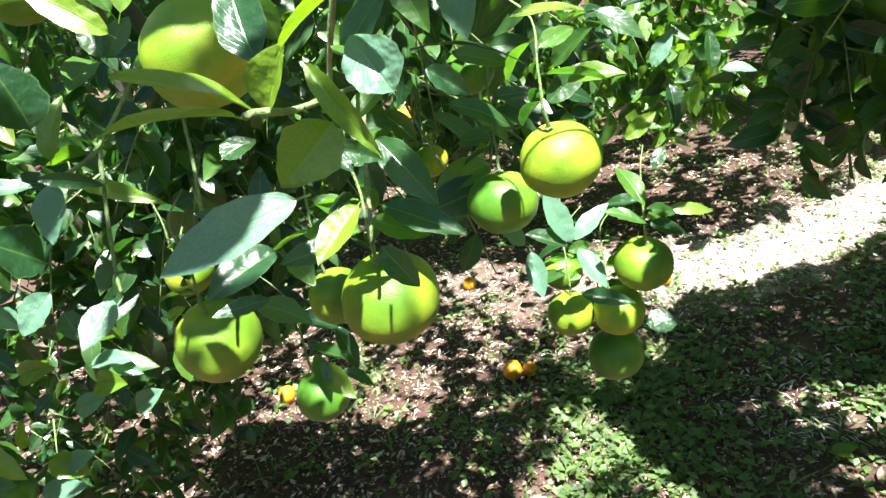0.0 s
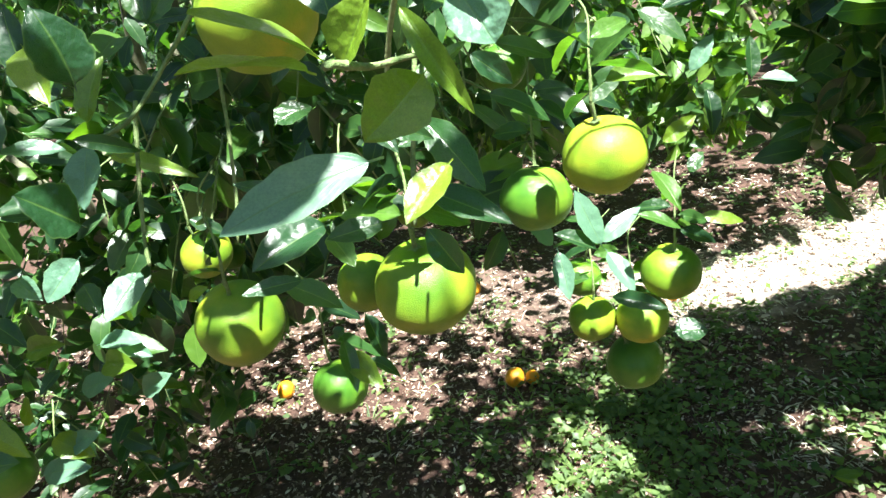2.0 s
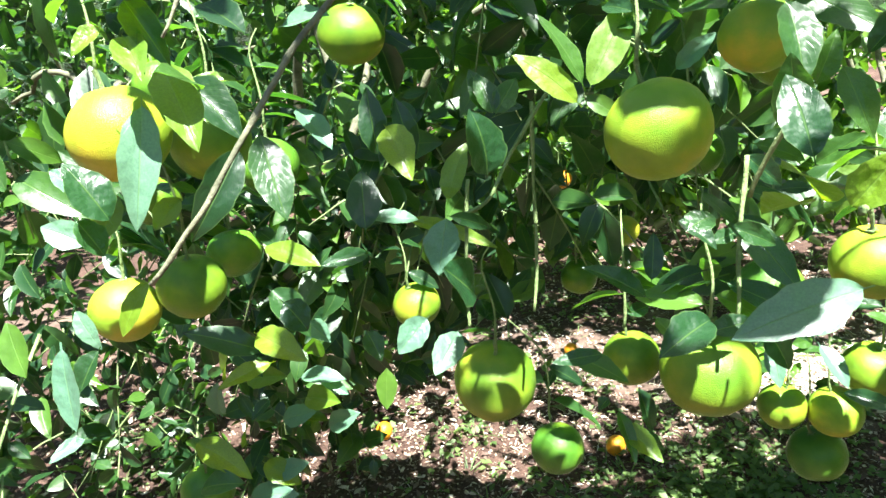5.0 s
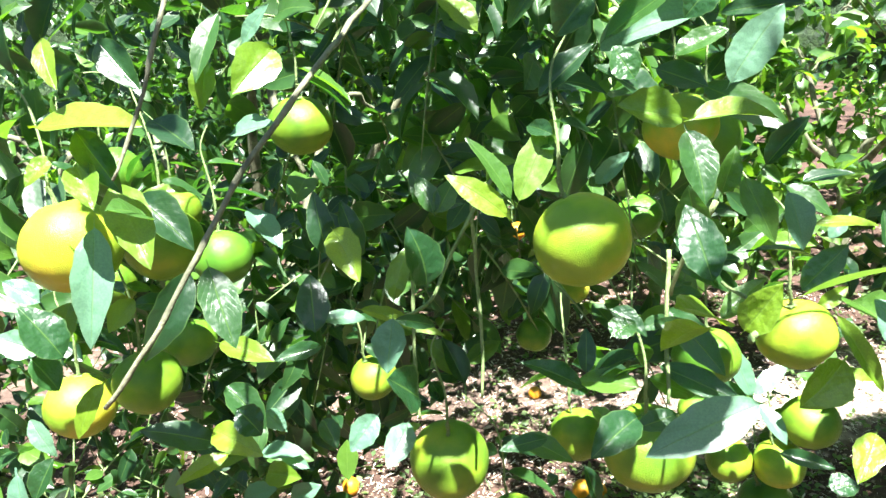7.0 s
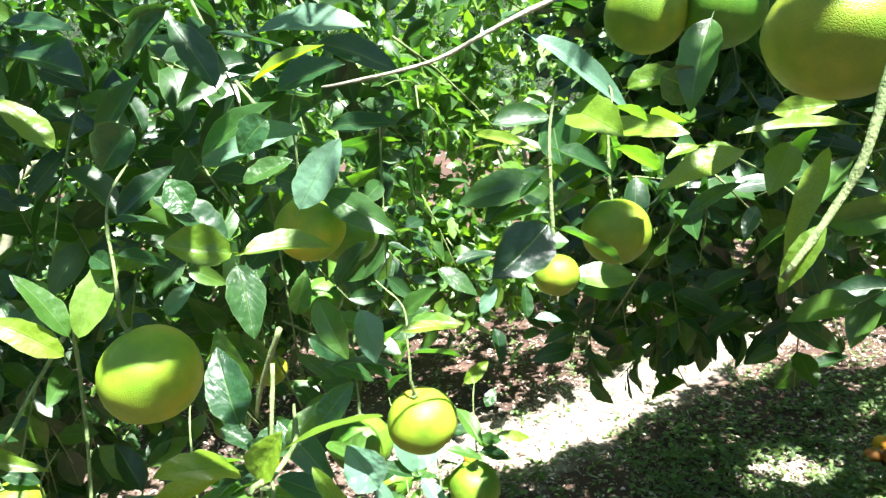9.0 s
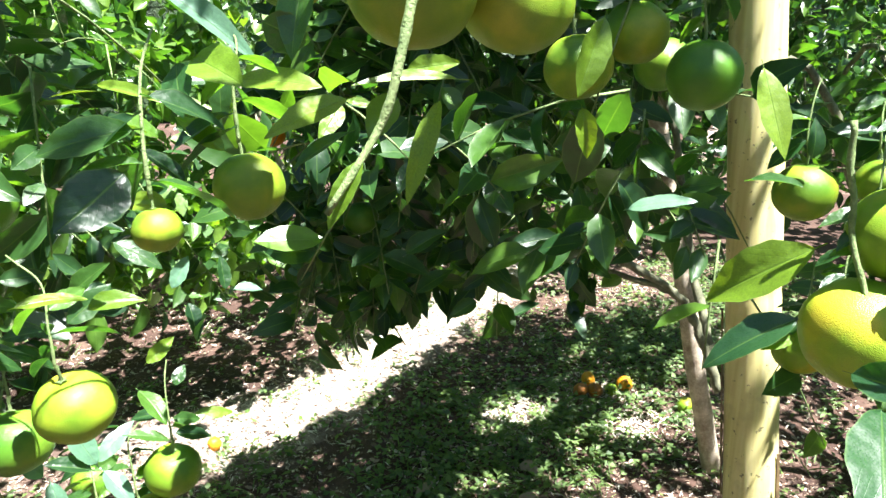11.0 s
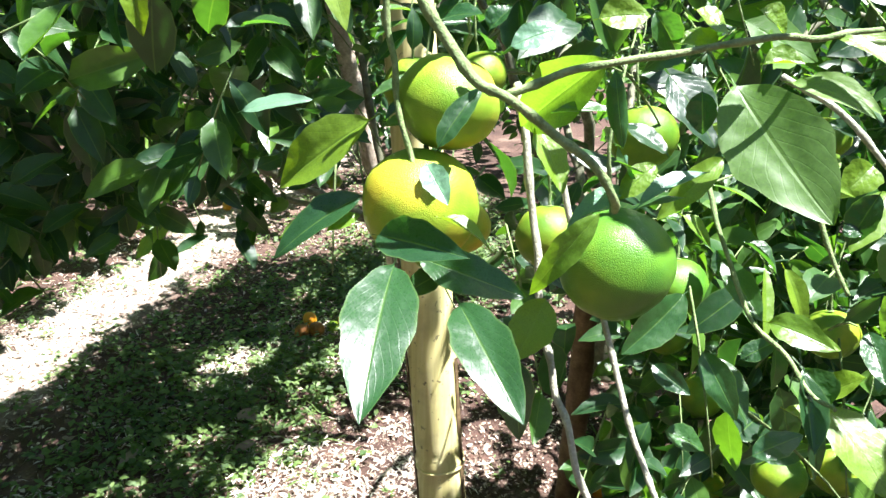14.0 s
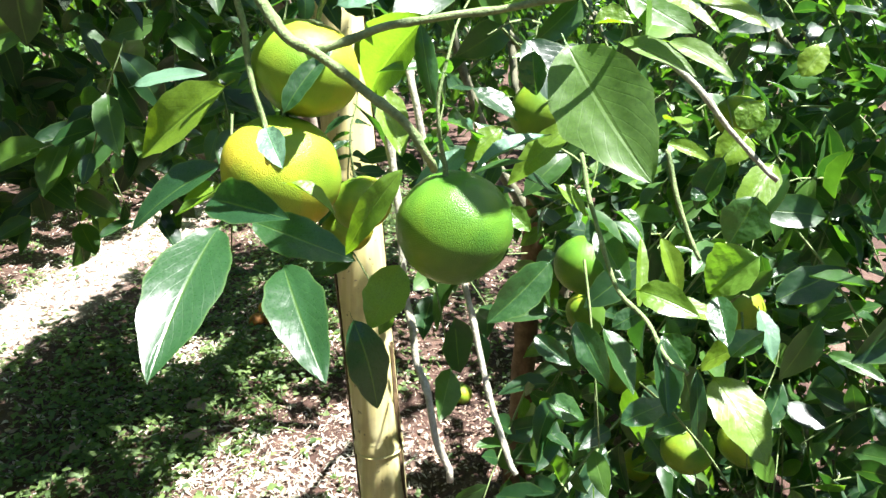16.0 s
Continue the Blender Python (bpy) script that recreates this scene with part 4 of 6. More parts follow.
fallen(0.061, 2.408, 0.052, "ripe")
fallen(-0.256, 3.062, 0.060, "ripe")
fallen(-0.848, 2.311, 0.070, "ripe")
fallen(0.578, 2.969, 0.060, "ripe")
fallen(2.281, 2.760, 0.074, "ripe")
fallen(2.178, 2.675, 0.074, "rotten")
fallen(2.237, 2.644, 0.074, "rotten")
fallen(2.313, 2.623, 0.060, "yellow")
fallen(2.397, 2.634, 0.074, "ripe")
fallen(2.518, 2.368, 0.074, "yellow")
fallen(2.415, 1.632, 0.080, "yellow")
fallen(2.839, 4.557, 0.074, "ripe")
fallen(2.294, 1.141, 0.085, "ripe")
hang(LEFT, 0.606, 1.011, 1.696, 0.078, "lime", (0.17, 0.47))
hang(LEFT, 0.676, 0.995, 1.695, 0.078, "green", (0.21, 0.45))
hang(LEFT, 0.698, 0.743, 1.656, 0.080, "lime", (0.31, 0.39))
hang(RIGHT, 0.743, 1.935, 1.413, 0.060, "ripe", (0.12, 0.49))
leaf(LEFT, (0.214, 0.738, 1.356), (0.185, 0.694, 1.357), 0.49, "deep", (0.32, -0.50, 0.80), roll=6, fold=0.30, bend=0.21)
leaf(LEFT, (0.240, 0.759, 1.346), (0.213, 0.733, 1.347), 0.46, "leaf", (0.31, -0.60, 0.74), roll=4, fold=0.20, bend=0.07)
leaf(LEFT, (0.249, 0.800, 1.325), (0.273, 0.791, 1.290), 0.46, "deep", (0.29, -0.79, 0.54), bend=0.3, roll=6, fold=0.28)
leaf(LEFT, (0.061, 0.729, 1.365), (0.052, 0.702, 1.399), 0.80, "deep", (0.48, -0.43, 0.76), roll=-3, fold=0.18, bend=0.07)
leaf(LEFT, (0.065, 0.757, 1.441), (0.076, 0.746, 1.487), 0.74, "deep", (0.67, -0.70, 0.24), roll=18, fold=0.21, bend=0.35)
leaf(LEFT, (0.250, 1.060, 1.347), (0.321, 1.069, 1.331), 0.33, "leaf", (0.13, -0.73, 0.67), roll=-11, fold=0.15, bend=0.35)
leaf(LEFT, (0.246, 1.028, 1.394), (0.285, 1.029, 1.359), 0.47, "deep", (0.17, -0.74, 0.65), roll=8, fold=0.63, bend=0.11)
leaf(LEFT, (0.258, 1.092, 1.389), (0.321, 1.099, 1.372), 0.36, "leaf", (0.13, -0.76, 0.63), roll=-1, fold=0.32, bend=0.27)
leaf(LEFT, (0.389, 1.127, 1.183), (0.443, 1.124, 1.176), 0.36, "leaf", (-0.01, -0.66, 0.75), roll=-23, fold=0.23, bend=0.28)
leaf(LEFT, (0.427, 1.106, 1.042), (0.465, 1.109, 1.049), 0.80, "deep", (-0.03, -0.58, 0.81), roll=-2, fold=0.23, bend=0.16)
leaf(LEFT, (0.358, 1.050, 1.124), (0.416, 1.031, 1.127), 0.32, "deep", (0.02, -0.60, 0.80), roll=13, fold=0.35, bend=0.21)
leaf(LEFT, (0.326, 1.311, 1.261), (0.394, 1.326, 1.307), 0.39, "leaf", (0.04, -0.75, 0.66), roll=12, fold=0.25, bend=0.10)
leaf(LEFT, (0.469, 1.246, 1.215), (0.465, 1.245, 1.212), 0.80, "leaf", (-0.05, -0.70, 0.71), roll=25, fold=0.20, bend=0.28)
leaf(LEFT, (0.453, 1.188, 1.202), (0.468, 1.197, 1.228), 0.57, "leaf", (-0.06, -0.88, 0.47), roll=-11, fold=0.16, bend=0.38)
leaf(LEFT, (0.133, 0.893, 1.190), (0.123, 0.883, 1.183), 0.80, "deep", (0.30, -0.53, 0.79), roll=22, fold=0.63, bend=0.37)
leaf(LEFT, (0.158, 0.882, 1.214), (0.178, 0.866, 1.173), 0.35, "deep", (0.35, -0.71, 0.61), roll=-12, fold=0.62, bend=0.24)
leaf(LEFT, (0.160, 0.860, 1.179), (0.192, 0.865, 1.164), 0.37, "deep", (0.26, -0.52, 0.81), roll=-14, fold=0.33, bend=0.36)
leaf(LEFT, (0.254, 0.733, 1.468), (0.242, 0.718, 1.517), 0.46, "deep", (0.01, -0.97, 0.26), roll=-25, fold=0.15, bend=0.07)
leaf(LEFT, (0.266, 0.667, 1.450), (0.285, 0.662, 1.479), 0.56, "fresh", (-0.05, -0.66, 0.75), fold=0.8, roll=16, bend=0.10)
leaf(LEFT, (0.286, 0.651, 1.476), (0.332, 0.627, 1.514), 0.20, "fresh", (-0.06, -0.31, 0.95), roll=-24, fold=0.17, bend=0.17)
leaf(LEFT, (0.033, 0.893, 1.461), (0.021, 0.892, 1.503), 0.52, "leaf", (0.36, -0.90, 0.24), roll=11, fold=0.20, bend=0.38)
leaf(LEFT, (-0.087, 0.704, 1.483), (-0.097, 0.652, 1.432), 0.34, "leaf", (0.56, -0.55, 0.62), roll=-14, fold=0.35, bend=0.38)
leaf(LEFT, (-0.103, 0.691, 1.518), (-0.100, 0.666, 1.545), 0.80, "leaf", (0.24, -0.23, 0.94), roll=-11, fold=0.16, bend=0.39)
leaf(LEFT, (0.173, 0.810, 1.332), (0.131, 0.795, 1.371), 0.37, "deep", (0.14, -0.67, 0.73), roll=20, fold=0.38, bend=0.19)
leaf(LEFT, (0.137, 0.840, 1.267), (0.097, 0.809, 1.274), 0.31, "deep", (0.17, -0.61, 0.78), roll=-2, fold=0.21, bend=0.12)
leaf(LEFT, (0.173, 0.797, 1.351), (0.175, 0.810, 1.387), 0.38, "leaf", (0.14, -0.88, 0.46), roll=6, fold=0.28, bend=0.18)
leaf(LEFT, (0.222, 0.816, 1.391), (0.260, 0.813, 1.380), 0.41, "leaf", (0.01, -0.72, 0.70), roll=8, fold=0.53, bend=0.40)
leaf(LEFT, (0.060, 0.924, 1.462), (0.017, 0.910, 1.471), 0.28, "leaf", (0.28, -0.75, 0.60), roll=3, fold=0.15, bend=0.27)
leaf(LEFT, (-0.047, 0.665, 1.499), (-0.022, 0.637, 1.452), 0.42, "leaf", (0.53, -0.72, 0.44), roll=-3, fold=0.19, bend=0.09)
leaf(LEFT, (-0.111, 0.603, 1.457), (-0.122, 0.595, 1.497), 0.62, "deep", (0.68, -0.60, 0.43), roll=17, fold=0.17, bend=0.27)
leaf(LEFT, (-0.133, 0.598, 1.463), (-0.119, 0.601, 1.440), 0.80, "deep", (0.53, -0.45, 0.72), roll=-25, fold=0.15, bend=0.07)
leaf(LEFT, (0.256, 0.696, 1.465), (0.244, 0.702, 1.513), 0.49, "deep", (-0.08, -0.90, 0.44), roll=11, fold=0.21, bend=0.39)
leaf(LEFT, (0.297, 0.689, 1.464), (0.321, 0.693, 1.491), 0.44, "deep", (-0.16, -0.68, 0.71), roll=12, fold=0.24, bend=0.09)
leaf(LEFT, (-0.041, 0.775, 1.391), (-0.047, 0.793, 1.444), 0.52, "leaf", (0.42, -0.78, 0.47), roll=4, fold=0.19, bend=0.40)
leaf(LEFT, (0.040, 0.880, 1.462), (0.030, 0.887, 1.502), 0.50, "leaf", (0.28, -0.89, 0.36), roll=7, fold=0.47, bend=0.35)
leaf(LEFT, (0.040, 0.880, 1.462), (0.058, 0.894, 1.496), 0.49, "leaf", (0.26, -0.90, 0.36), roll=4, fold=0.18, bend=0.37)
leaf(LEFT, (0.025, 0.778, 1.408), (0.060, 0.806, 1.392), 0.25, "leaf", (0.23, -0.63, 0.74), roll=21, fold=0.49, bend=0.28)
leaf(LEFT, (-0.093, 0.722, 1.357), (-0.071, 0.723, 1.335), 0.80, "deep", (0.48, -0.66, 0.58), roll=-1, fold=0.28, bend=0.22)
leaf(LEFT, (0.315, 0.665, 1.471), (0.324, 0.641, 1.473), 0.80, "leaf", (-0.08, -0.26, 0.96), roll=-5, fold=0.68, bend=0.23)
leaf(LEFT, (0.291, 0.831, 1.441), (0.363, 0.858, 1.444), 0.31, "leaf", (0.01, -0.27, 0.96), roll=-18, fold=0.15, bend=0.36)
leaf(LEFT, (0.264, 0.757, 1.415), (0.294, 0.777, 1.443), 0.37, "leaf", (0.14, -0.81, 0.57), roll=-21, fold=0.40, bend=0.13)
leaf(LEFT, (0.189, 0.802, 1.636), (0.164, 0.790, 1.610), 0.80, "leaf", (0.26, -0.68, 0.69), roll=-5, fold=0.64, bend=0.20)
leaf(LEFT, (0.216, 0.803, 1.573), (0.201, 0.803, 1.598), 0.80, "deep", (0.23, -0.75, 0.62), roll=-9, fold=0.23, bend=0.20)
leaf(LEFT, (0.550, 0.623, 1.583), (0.522, 0.619, 1.553), 0.29, "fresh", (-0.49, -0.78, 0.39), roll=11, fold=0.17, bend=0.31)
leaf(LEFT, (0.564, 0.884, 1.558), (0.572, 0.885, 1.583), 0.75, "leaf", (-0.28, -0.73, 0.62), roll=-19, fold=0.62, bend=0.28)
leaf(LEFT, (0.535, 0.797, 1.646), (0.564, 0.784, 1.630), 0.79, "leaf", (-0.38, -0.90, 0.19), roll=25, fold=0.19, bend=0.27)
leaf(LEFT, (0.273, 0.824, 1.634), (0.245, 0.817, 1.616), 0.80, "deep", (0.14, -0.71, 0.69), roll=-4, fold=0.15, bend=0.31)
leaf(LEFT, (0.195, 0.736, 1.414), (0.211, 0.749, 1.425), 0.80, "leaf", (0.28, -0.76, 0.58), roll=-22, fold=0.25, bend=0.32)
leaf(RIGHT, (0.900, 0.580, 1.387), (0.799, 0.501, 1.366), 0.34, "deep", (-0.33, -0.46, 0.83), bend=0.2, roll=3, fold=0.15)
leaf(RIGHT, (0.916, 0.540, 1.367), (0.870, 0.450, 1.349), 0.36, "deep", (-0.38, -0.38, 0.84), bend=0.2, roll=6, fold=0.30)
leaf(RIGHT, (0.988, 0.560, 1.296), (0.988, 0.510, 1.229), 0.41, "deep", (-0.59, -0.49, 0.64), roll=-11, fold=0.16, bend=0.38)
leaf(RIGHT, (0.920, 0.588, 1.381), (0.939, 0.505, 1.374), 0.37, "deep", (-0.60, -0.62, 0.51), roll=-9, fold=0.23, bend=0.19)
leaf(RIGHT, (0.908, 0.616, 1.391), (0.903, 0.531, 1.407), 0.37, "deep", (-0.56, -0.68, 0.47), roll=-5, fold=0.65, bend=0.21)
leaf(RIGHT, (0.966, 0.610, 1.393), (0.990, 0.569, 1.386), 0.41, "fresh", (-0.20, -0.20, 0.96), roll=-19, fold=0.69, bend=0.32)
leaf(RIGHT, (1.097, 0.461, 1.507), (1.060, 0.373, 1.428), 0.50, "speckled", (-0.88, -0.35, 0.33), bend=0.1, roll=0, fold=0.2)
leaf(RIGHT, (1.002, 0.489, 1.524), (1.011, 0.590, 1.455), 0.37, "speckled", (-0.74, -0.60, 0.29), roll=2, fold=0.65, bend=0.16)
leaf(RIGHT, (0.981, 0.628, 1.436), (1.009, 0.616, 1.493), 0.29, "leaf", (-0.65, -0.69, 0.32), roll=-15, fold=0.30, bend=0.34)
leaf(RIGHT, (0.946, 0.453, 1.445), (0.903, 0.476, 1.394), 0.24, "fresh", (-0.69, -0.54, 0.48), roll=4, fold=0.18, bend=0.36)
leaf(RIGHT, (0.974, 0.476, 1.520), (0.973, 0.463, 1.471), 0.27, "leaf", (-0.79, -0.54, 0.30), curl=1.0, roll=-6, fold=0.53, bend=0.13)
leaf(RIGHT, (1.038, 0.487, 1.414), (1.087, 0.459, 1.449), 0.28, "pale", (-0.26, -0.14, 0.96), roll=-13, fold=0.56, bend=0.20)
leaf(RIGHT, (1.051, 0.500, 1.406), (1.076, 0.470, 1.427), 0.35, "leaf", (-0.25, -0.15, 0.96), roll=-16, fold=0.19, bend=0.17)
leaf(RIGHT, (1.071, 0.466, 1.499), (1.069, 0.459, 1.468), 0.63, "deep", (-0.85, -0.44, 0.30), roll=14, fold=0.39, bend=0.25)
leaf(RIGHT, (1.111, 0.429, 1.504), (1.110, 0.369, 1.504), 0.32, "speckled", (-0.30, -0.10, 0.95), roll=14, fold=0.42, bend=0.27)
leaf(RIGHT, (1.120, 0.412, 1.535), (1.115, 0.360, 1.534), 0.22, "fresh", (-0.31, -0.09, 0.95), roll=11, fold=0.19, bend=0.35)
leaf(RIGHT, (1.234, 0.446, 1.275), (1.232, 0.385, 1.282), 0.48, "fresh", (-0.55, -0.16, 0.82), roll=14, fold=0.48, bend=0.31)
leaf(RIGHT, (1.381, 0.413, 1.137), (1.333, 0.318, 1.109), 0.55, "fresh", (-0.52, -0.09, 0.85), roll=-11, fold=0.15, bend=0.31)
leaf(RIGHT, (1.201, 0.487, 1.243), (1.177, 0.431, 1.207), 0.39, "deep", (-0.75, -0.30, 0.59), roll=0, fold=0.45, bend=0.38)
leaf(RIGHT, (1.189, 0.393, 1.268), (1.145, 0.362, 1.221), 0.34, "leaf", (-0.77, -0.20, 0.60), fold=0.8, roll=-24, bend=0.14)
leaf(RIGHT, (1.184, 0.363, 1.245), (1.189, 0.393, 1.268), 0.80, "leaf", (-0.53, -0.13, 0.84), roll=-12, fold=0.61, bend=0.23)
leaf(RIGHT, (1.188, 0.357, 1.320), (1.159, 0.329, 1.293), 0.45, "deep", (-0.83, -0.16, 0.53), roll=-7, fold=0.42, bend=0.05)
leaf(RIGHT, (1.115, 0.307, 1.387), (1.098, 0.333, 1.356), 0.80, "leaf", (-0.86, -0.15, 0.49), roll=9, fold=0.70, bend=0.15)
leaf(RIGHT, (1.199, 0.373, 1.425), (1.183, 0.385, 1.381), 0.49, "leaf", (-0.89, -0.23, 0.40), roll=13, fold=0.32, bend=0.17)
leaf(RIGHT, (1.199, 0.344, 1.401), (1.184, 0.350, 1.360), 0.78, "leaf", (-0.89, -0.17, 0.43), roll=-14, fold=0.39, bend=0.07)
leaf(RIGHT, (1.034, 0.549, 1.330), (0.995, 0.542, 1.285), 0.60, "speckled", (-0.64, -0.52, 0.57), roll=-2, fold=0.24, bend=0.18)
leaf(RIGHT, (1.164, 0.490, 1.315), (1.101, 0.506, 1.261), 0.38, "deep", (-0.74, -0.39, 0.55), roll=-20, fold=0.42, bend=0.14)
leaf(RIGHT, (1.236, 0.498, 1.327), (1.216, 0.441, 1.282), 0.33, "leaf", (-0.81, -0.32, 0.49), roll=-7, fold=0.42, bend=0.05)
leaf(RIGHT, (1.235, 0.504, 1.331), (1.236, 0.477, 1.304), 0.60, "leaf", (-0.81, -0.34, 0.47), roll=15, fold=0.64, bend=0.08)
leaf(RIGHT, (1.179, 0.417, 1.166), (1.210, 0.385, 1.199), 0.45, "deep", (-0.56, -0.16, 0.81), roll=4, fold=0.18, bend=0.38)
leaf(RIGHT, (1.068, 0.480, 1.549), (1.080, 0.456, 1.536), 0.80, "fresh", (-0.65, -0.34, 0.68), roll=-25, fold=0.15, bend=0.10)
leaf(RIGHT, (1.034, 0.532, 1.539), (1.055, 0.502, 1.548), 0.65, "fresh", (-0.61, -0.41, 0.68), roll=13, fold=0.38, bend=0.24)
leaf(RIGHT, (1.085, 0.445, 1.550), (1.094, 0.424, 1.538), 0.80, "fresh", (-0.68, -0.29, 0.67), roll=-19, fold=0.66, bend=0.30)
leaf(RIGHT, (0.977, 0.624, 1.534), (0.984, 0.591, 1.547), 0.70, "deep", (-0.22, -0.24, 0.95), roll=9, fold=0.15, bend=0.18)
leaf(RIGHT, (1.025, 0.619, 1.525), (1.037, 0.608, 1.546), 0.80, "deep", (-0.53, -0.50, 0.68), roll=-19, fold=0.56, bend=0.24)
leaf(RIGHT, (1.125, 0.456, 1.458), (1.119, 0.473, 1.471), 0.80, "fresh", (-0.70, -0.33, 0.63), roll=-0, fold=0.37, bend=0.31)
leaf(RIGHT, (1.184, 0.389, 1.387), (1.191, 0.377, 1.398), 0.80, "leaf", (-0.70, -0.18, 0.69), roll=-7, fold=0.37, bend=0.36)
leaf(LEFT, (0.676, 0.816, 1.592), (0.627, 0.792, 1.517), 0.20, "fresh", (-0.35, -0.90, 0.27), roll=3, fold=0.15, bend=0.25)
leaf(LEFT, (0.902, 0.916, 1.655), (0.864, 0.905, 1.572), 0.37, "fresh", (-0.57, -0.80, 0.16), roll=-21, fold=0.38, bend=0.10)
leaf(LEFT, (0.883, 0.927, 1.562), (0.883, 0.907, 1.508), 0.38, "fresh", (-0.55, -0.79, 0.26), roll=-11, fold=0.73, bend=0.30)
leaf(RIGHT, (1.013, 0.818, 1.606), (1.004, 0.770, 1.519), 0.32, "fresh", (-0.73, -0.64, 0.23), roll=-24, fold=0.16, bend=0.11)
leaf(LEFT, (0.446, 0.728, 1.568), (0.410, 0.700, 1.541), 0.58, "leaf", (0.05, -0.68, 0.73), roll=-17, fold=0.17, bend=0.14)
leaf(LEFT, (0.419, 0.809, 1.589), (0.460, 0.810, 1.580), 0.48, "fresh", (0.01, -0.32, 0.95), roll=-24, fold=0.16, bend=0.11)
leaf(LEFT, (0.439, 0.811, 1.603), (0.405, 0.809, 1.608), 0.35, "fresh", (0.02, -0.33, 0.95), roll=24, fold=0.17, bend=0.22)
leaf(RIGHT, (1.122, 0.473, 1.485), (1.131, 0.448, 1.474), 0.63, "fresh", (-0.63, -0.29, 0.72), roll=4, fold=0.20, bend=0.07)
leaf(RIGHT, (1.101, 0.496, 1.441), (1.088, 0.527, 1.468), 0.53, "leaf", (-0.26, -0.16, 0.95), roll=-1, fold=0.28, bend=0.23)
leaf(RIGHT, (1.245, 0.524, 1.387), (1.266, 0.472, 1.384), 0.34, "leaf", (-0.27, -0.11, 0.95), roll=-22, fold=0.26, bend=0.33)
leaf(RIGHT, (1.228, 0.540, 1.357), (1.240, 0.502, 1.342), 0.54, "fresh", (-0.26, -0.12, 0.96), roll=-3, fold=0.17, bend=0.39)
leaf(RIGHT, (1.230, 0.476, 1.346), (1.238, 0.440, 1.333), 0.48, "leaf", (-0.27, -0.10, 0.96), roll=-18, fold=0.72, bend=0.34)
leaf(RIGHT, (1.213, 0.540, 1.199), (1.212, 0.492, 1.182), 0.47, "deep", (-0.72, -0.35, 0.60), roll=6, fold=0.30, bend=0.20)
leaf(RIGHT, (1.191, 0.506, 1.144), (1.207, 0.463, 1.139), 0.59, "deep", (-0.46, -0.20, 0.87), roll=-1, fold=0.35, bend=0.30)
leaf(RIGHT, (1.200, 0.397, 1.459), (1.195, 0.419, 1.471), 0.80, "leaf", (-0.30, -0.09, 0.95), roll=-18, fold=0.72, bend=0.34)
leaf(RIGHT, (1.203, 0.370, 1.442), (1.210, 0.358, 1.465), 0.80, "fresh", (-0.66, -0.15, 0.73), roll=16, fold=0.15, bend=0.15)
leaf(RIGHT, (1.206, 0.354, 1.436), (1.211, 0.346, 1.454), 0.80, "leaf", (-0.66, -0.13, 0.74), roll=-21, fold=0.39, bend=0.11)
leaf(RIGHT, (1.197, 0.340, 1.261), (1.224, 0.328, 1.287), 0.60, "deep", (-0.56, -0.09, 0.83), roll=-1, fold=0.30, bend=0.25)
leaf(RIGHT, (1.177, 0.400, 1.230), (1.183, 0.363, 1.224), 0.62, "fresh", (-0.24, -0.06, 0.97), roll=-19, fold=0.63, bend=0.28)
leaf(RIGHT, (1.212, 0.454, 1.238), (1.233, 0.430, 1.263), 0.50, "leaf", (-0.25, -0.09, 0.97), roll=23, fold=0.15, bend=0.14)
leaf(RIGHT, (1.198, 0.576, 1.331), (1.207, 0.547, 1.313), 0.59, "leaf", (-0.77, -0.44, 0.47), roll=-6, fold=0.50, bend=0.12)
leaf(RIGHT, (1.055, 0.502, 1.548), (1.066, 0.479, 1.520), 0.54, "leaf", (-0.63, -0.37, 0.68), roll=22, fold=0.62, bend=0.37)
leaf(RIGHT, (1.077, 0.460, 1.521), (1.063, 0.487, 1.534), 0.73, "fresh", (-0.28, -0.15, 0.95), roll=-12, fold=0.65, bend=0.26)
leaf(RIGHT, (1.105, 0.444, 1.514), (1.116, 0.419, 1.520), 0.75, "fresh", (-0.30, -0.12, 0.95), roll=9, fold=0.75, bend=0.18)
leaf(LEFT, (0.590, 0.768, 1.596), (0.525, 0.768, 1.583), 0.33, "fresh", (-0.25, -0.38, 0.89), roll=-12, fold=0.20, bend=0.20)
leaf(LEFT, (0.589, 0.772, 1.573), (0.541, 0.771, 1.558), 0.30, "leaf", (-0.45, -0.35, 0.82), roll=2, fold=0.45, bend=0.20)
leaf(LEFT, (0.515, 0.861, 1.549), (0.482, 0.878, 1.583), 0.35, "fresh", (-0.02, -0.62, 0.78), roll=-14, fold=0.45, bend=0.20)
leaf(LEFT, (0.484, 0.868, 1.527), (0.455, 0.862, 1.559), 0.40, "leaf", (-0.15, -0.59, 0.79), roll=13, fold=0.45, bend=0.10)
leaf(LEFT, (0.470, 0.869, 1.511), (0.433, 0.882, 1.521), 0.45, "fresh", (-0.44, -0.49, 0.75), roll=-7, fold=0.60, bend=0.20)
leaf(LEFT, (0.470, 0.890, 1.561), (0.444, 0.874, 1.585), 0.55, "leaf", (-0.15, -0.52, 0.84), roll=-5, fold=0.20, bend=0.20)
leaf(LEFT, (0.425, 0.953, 1.600), (0.468, 0.907, 1.597), 0.20, "fresh", (-0.30, -0.58, 0.76), roll=-1, fold=0.60, bend=0.30)
leaf(LEFT, (0.488, 0.904, 1.619), (0.482, 0.860, 1.582), 0.50, "deep", (-0.46, -0.54, 0.71), roll=11, fold=0.20, bend=0.10)
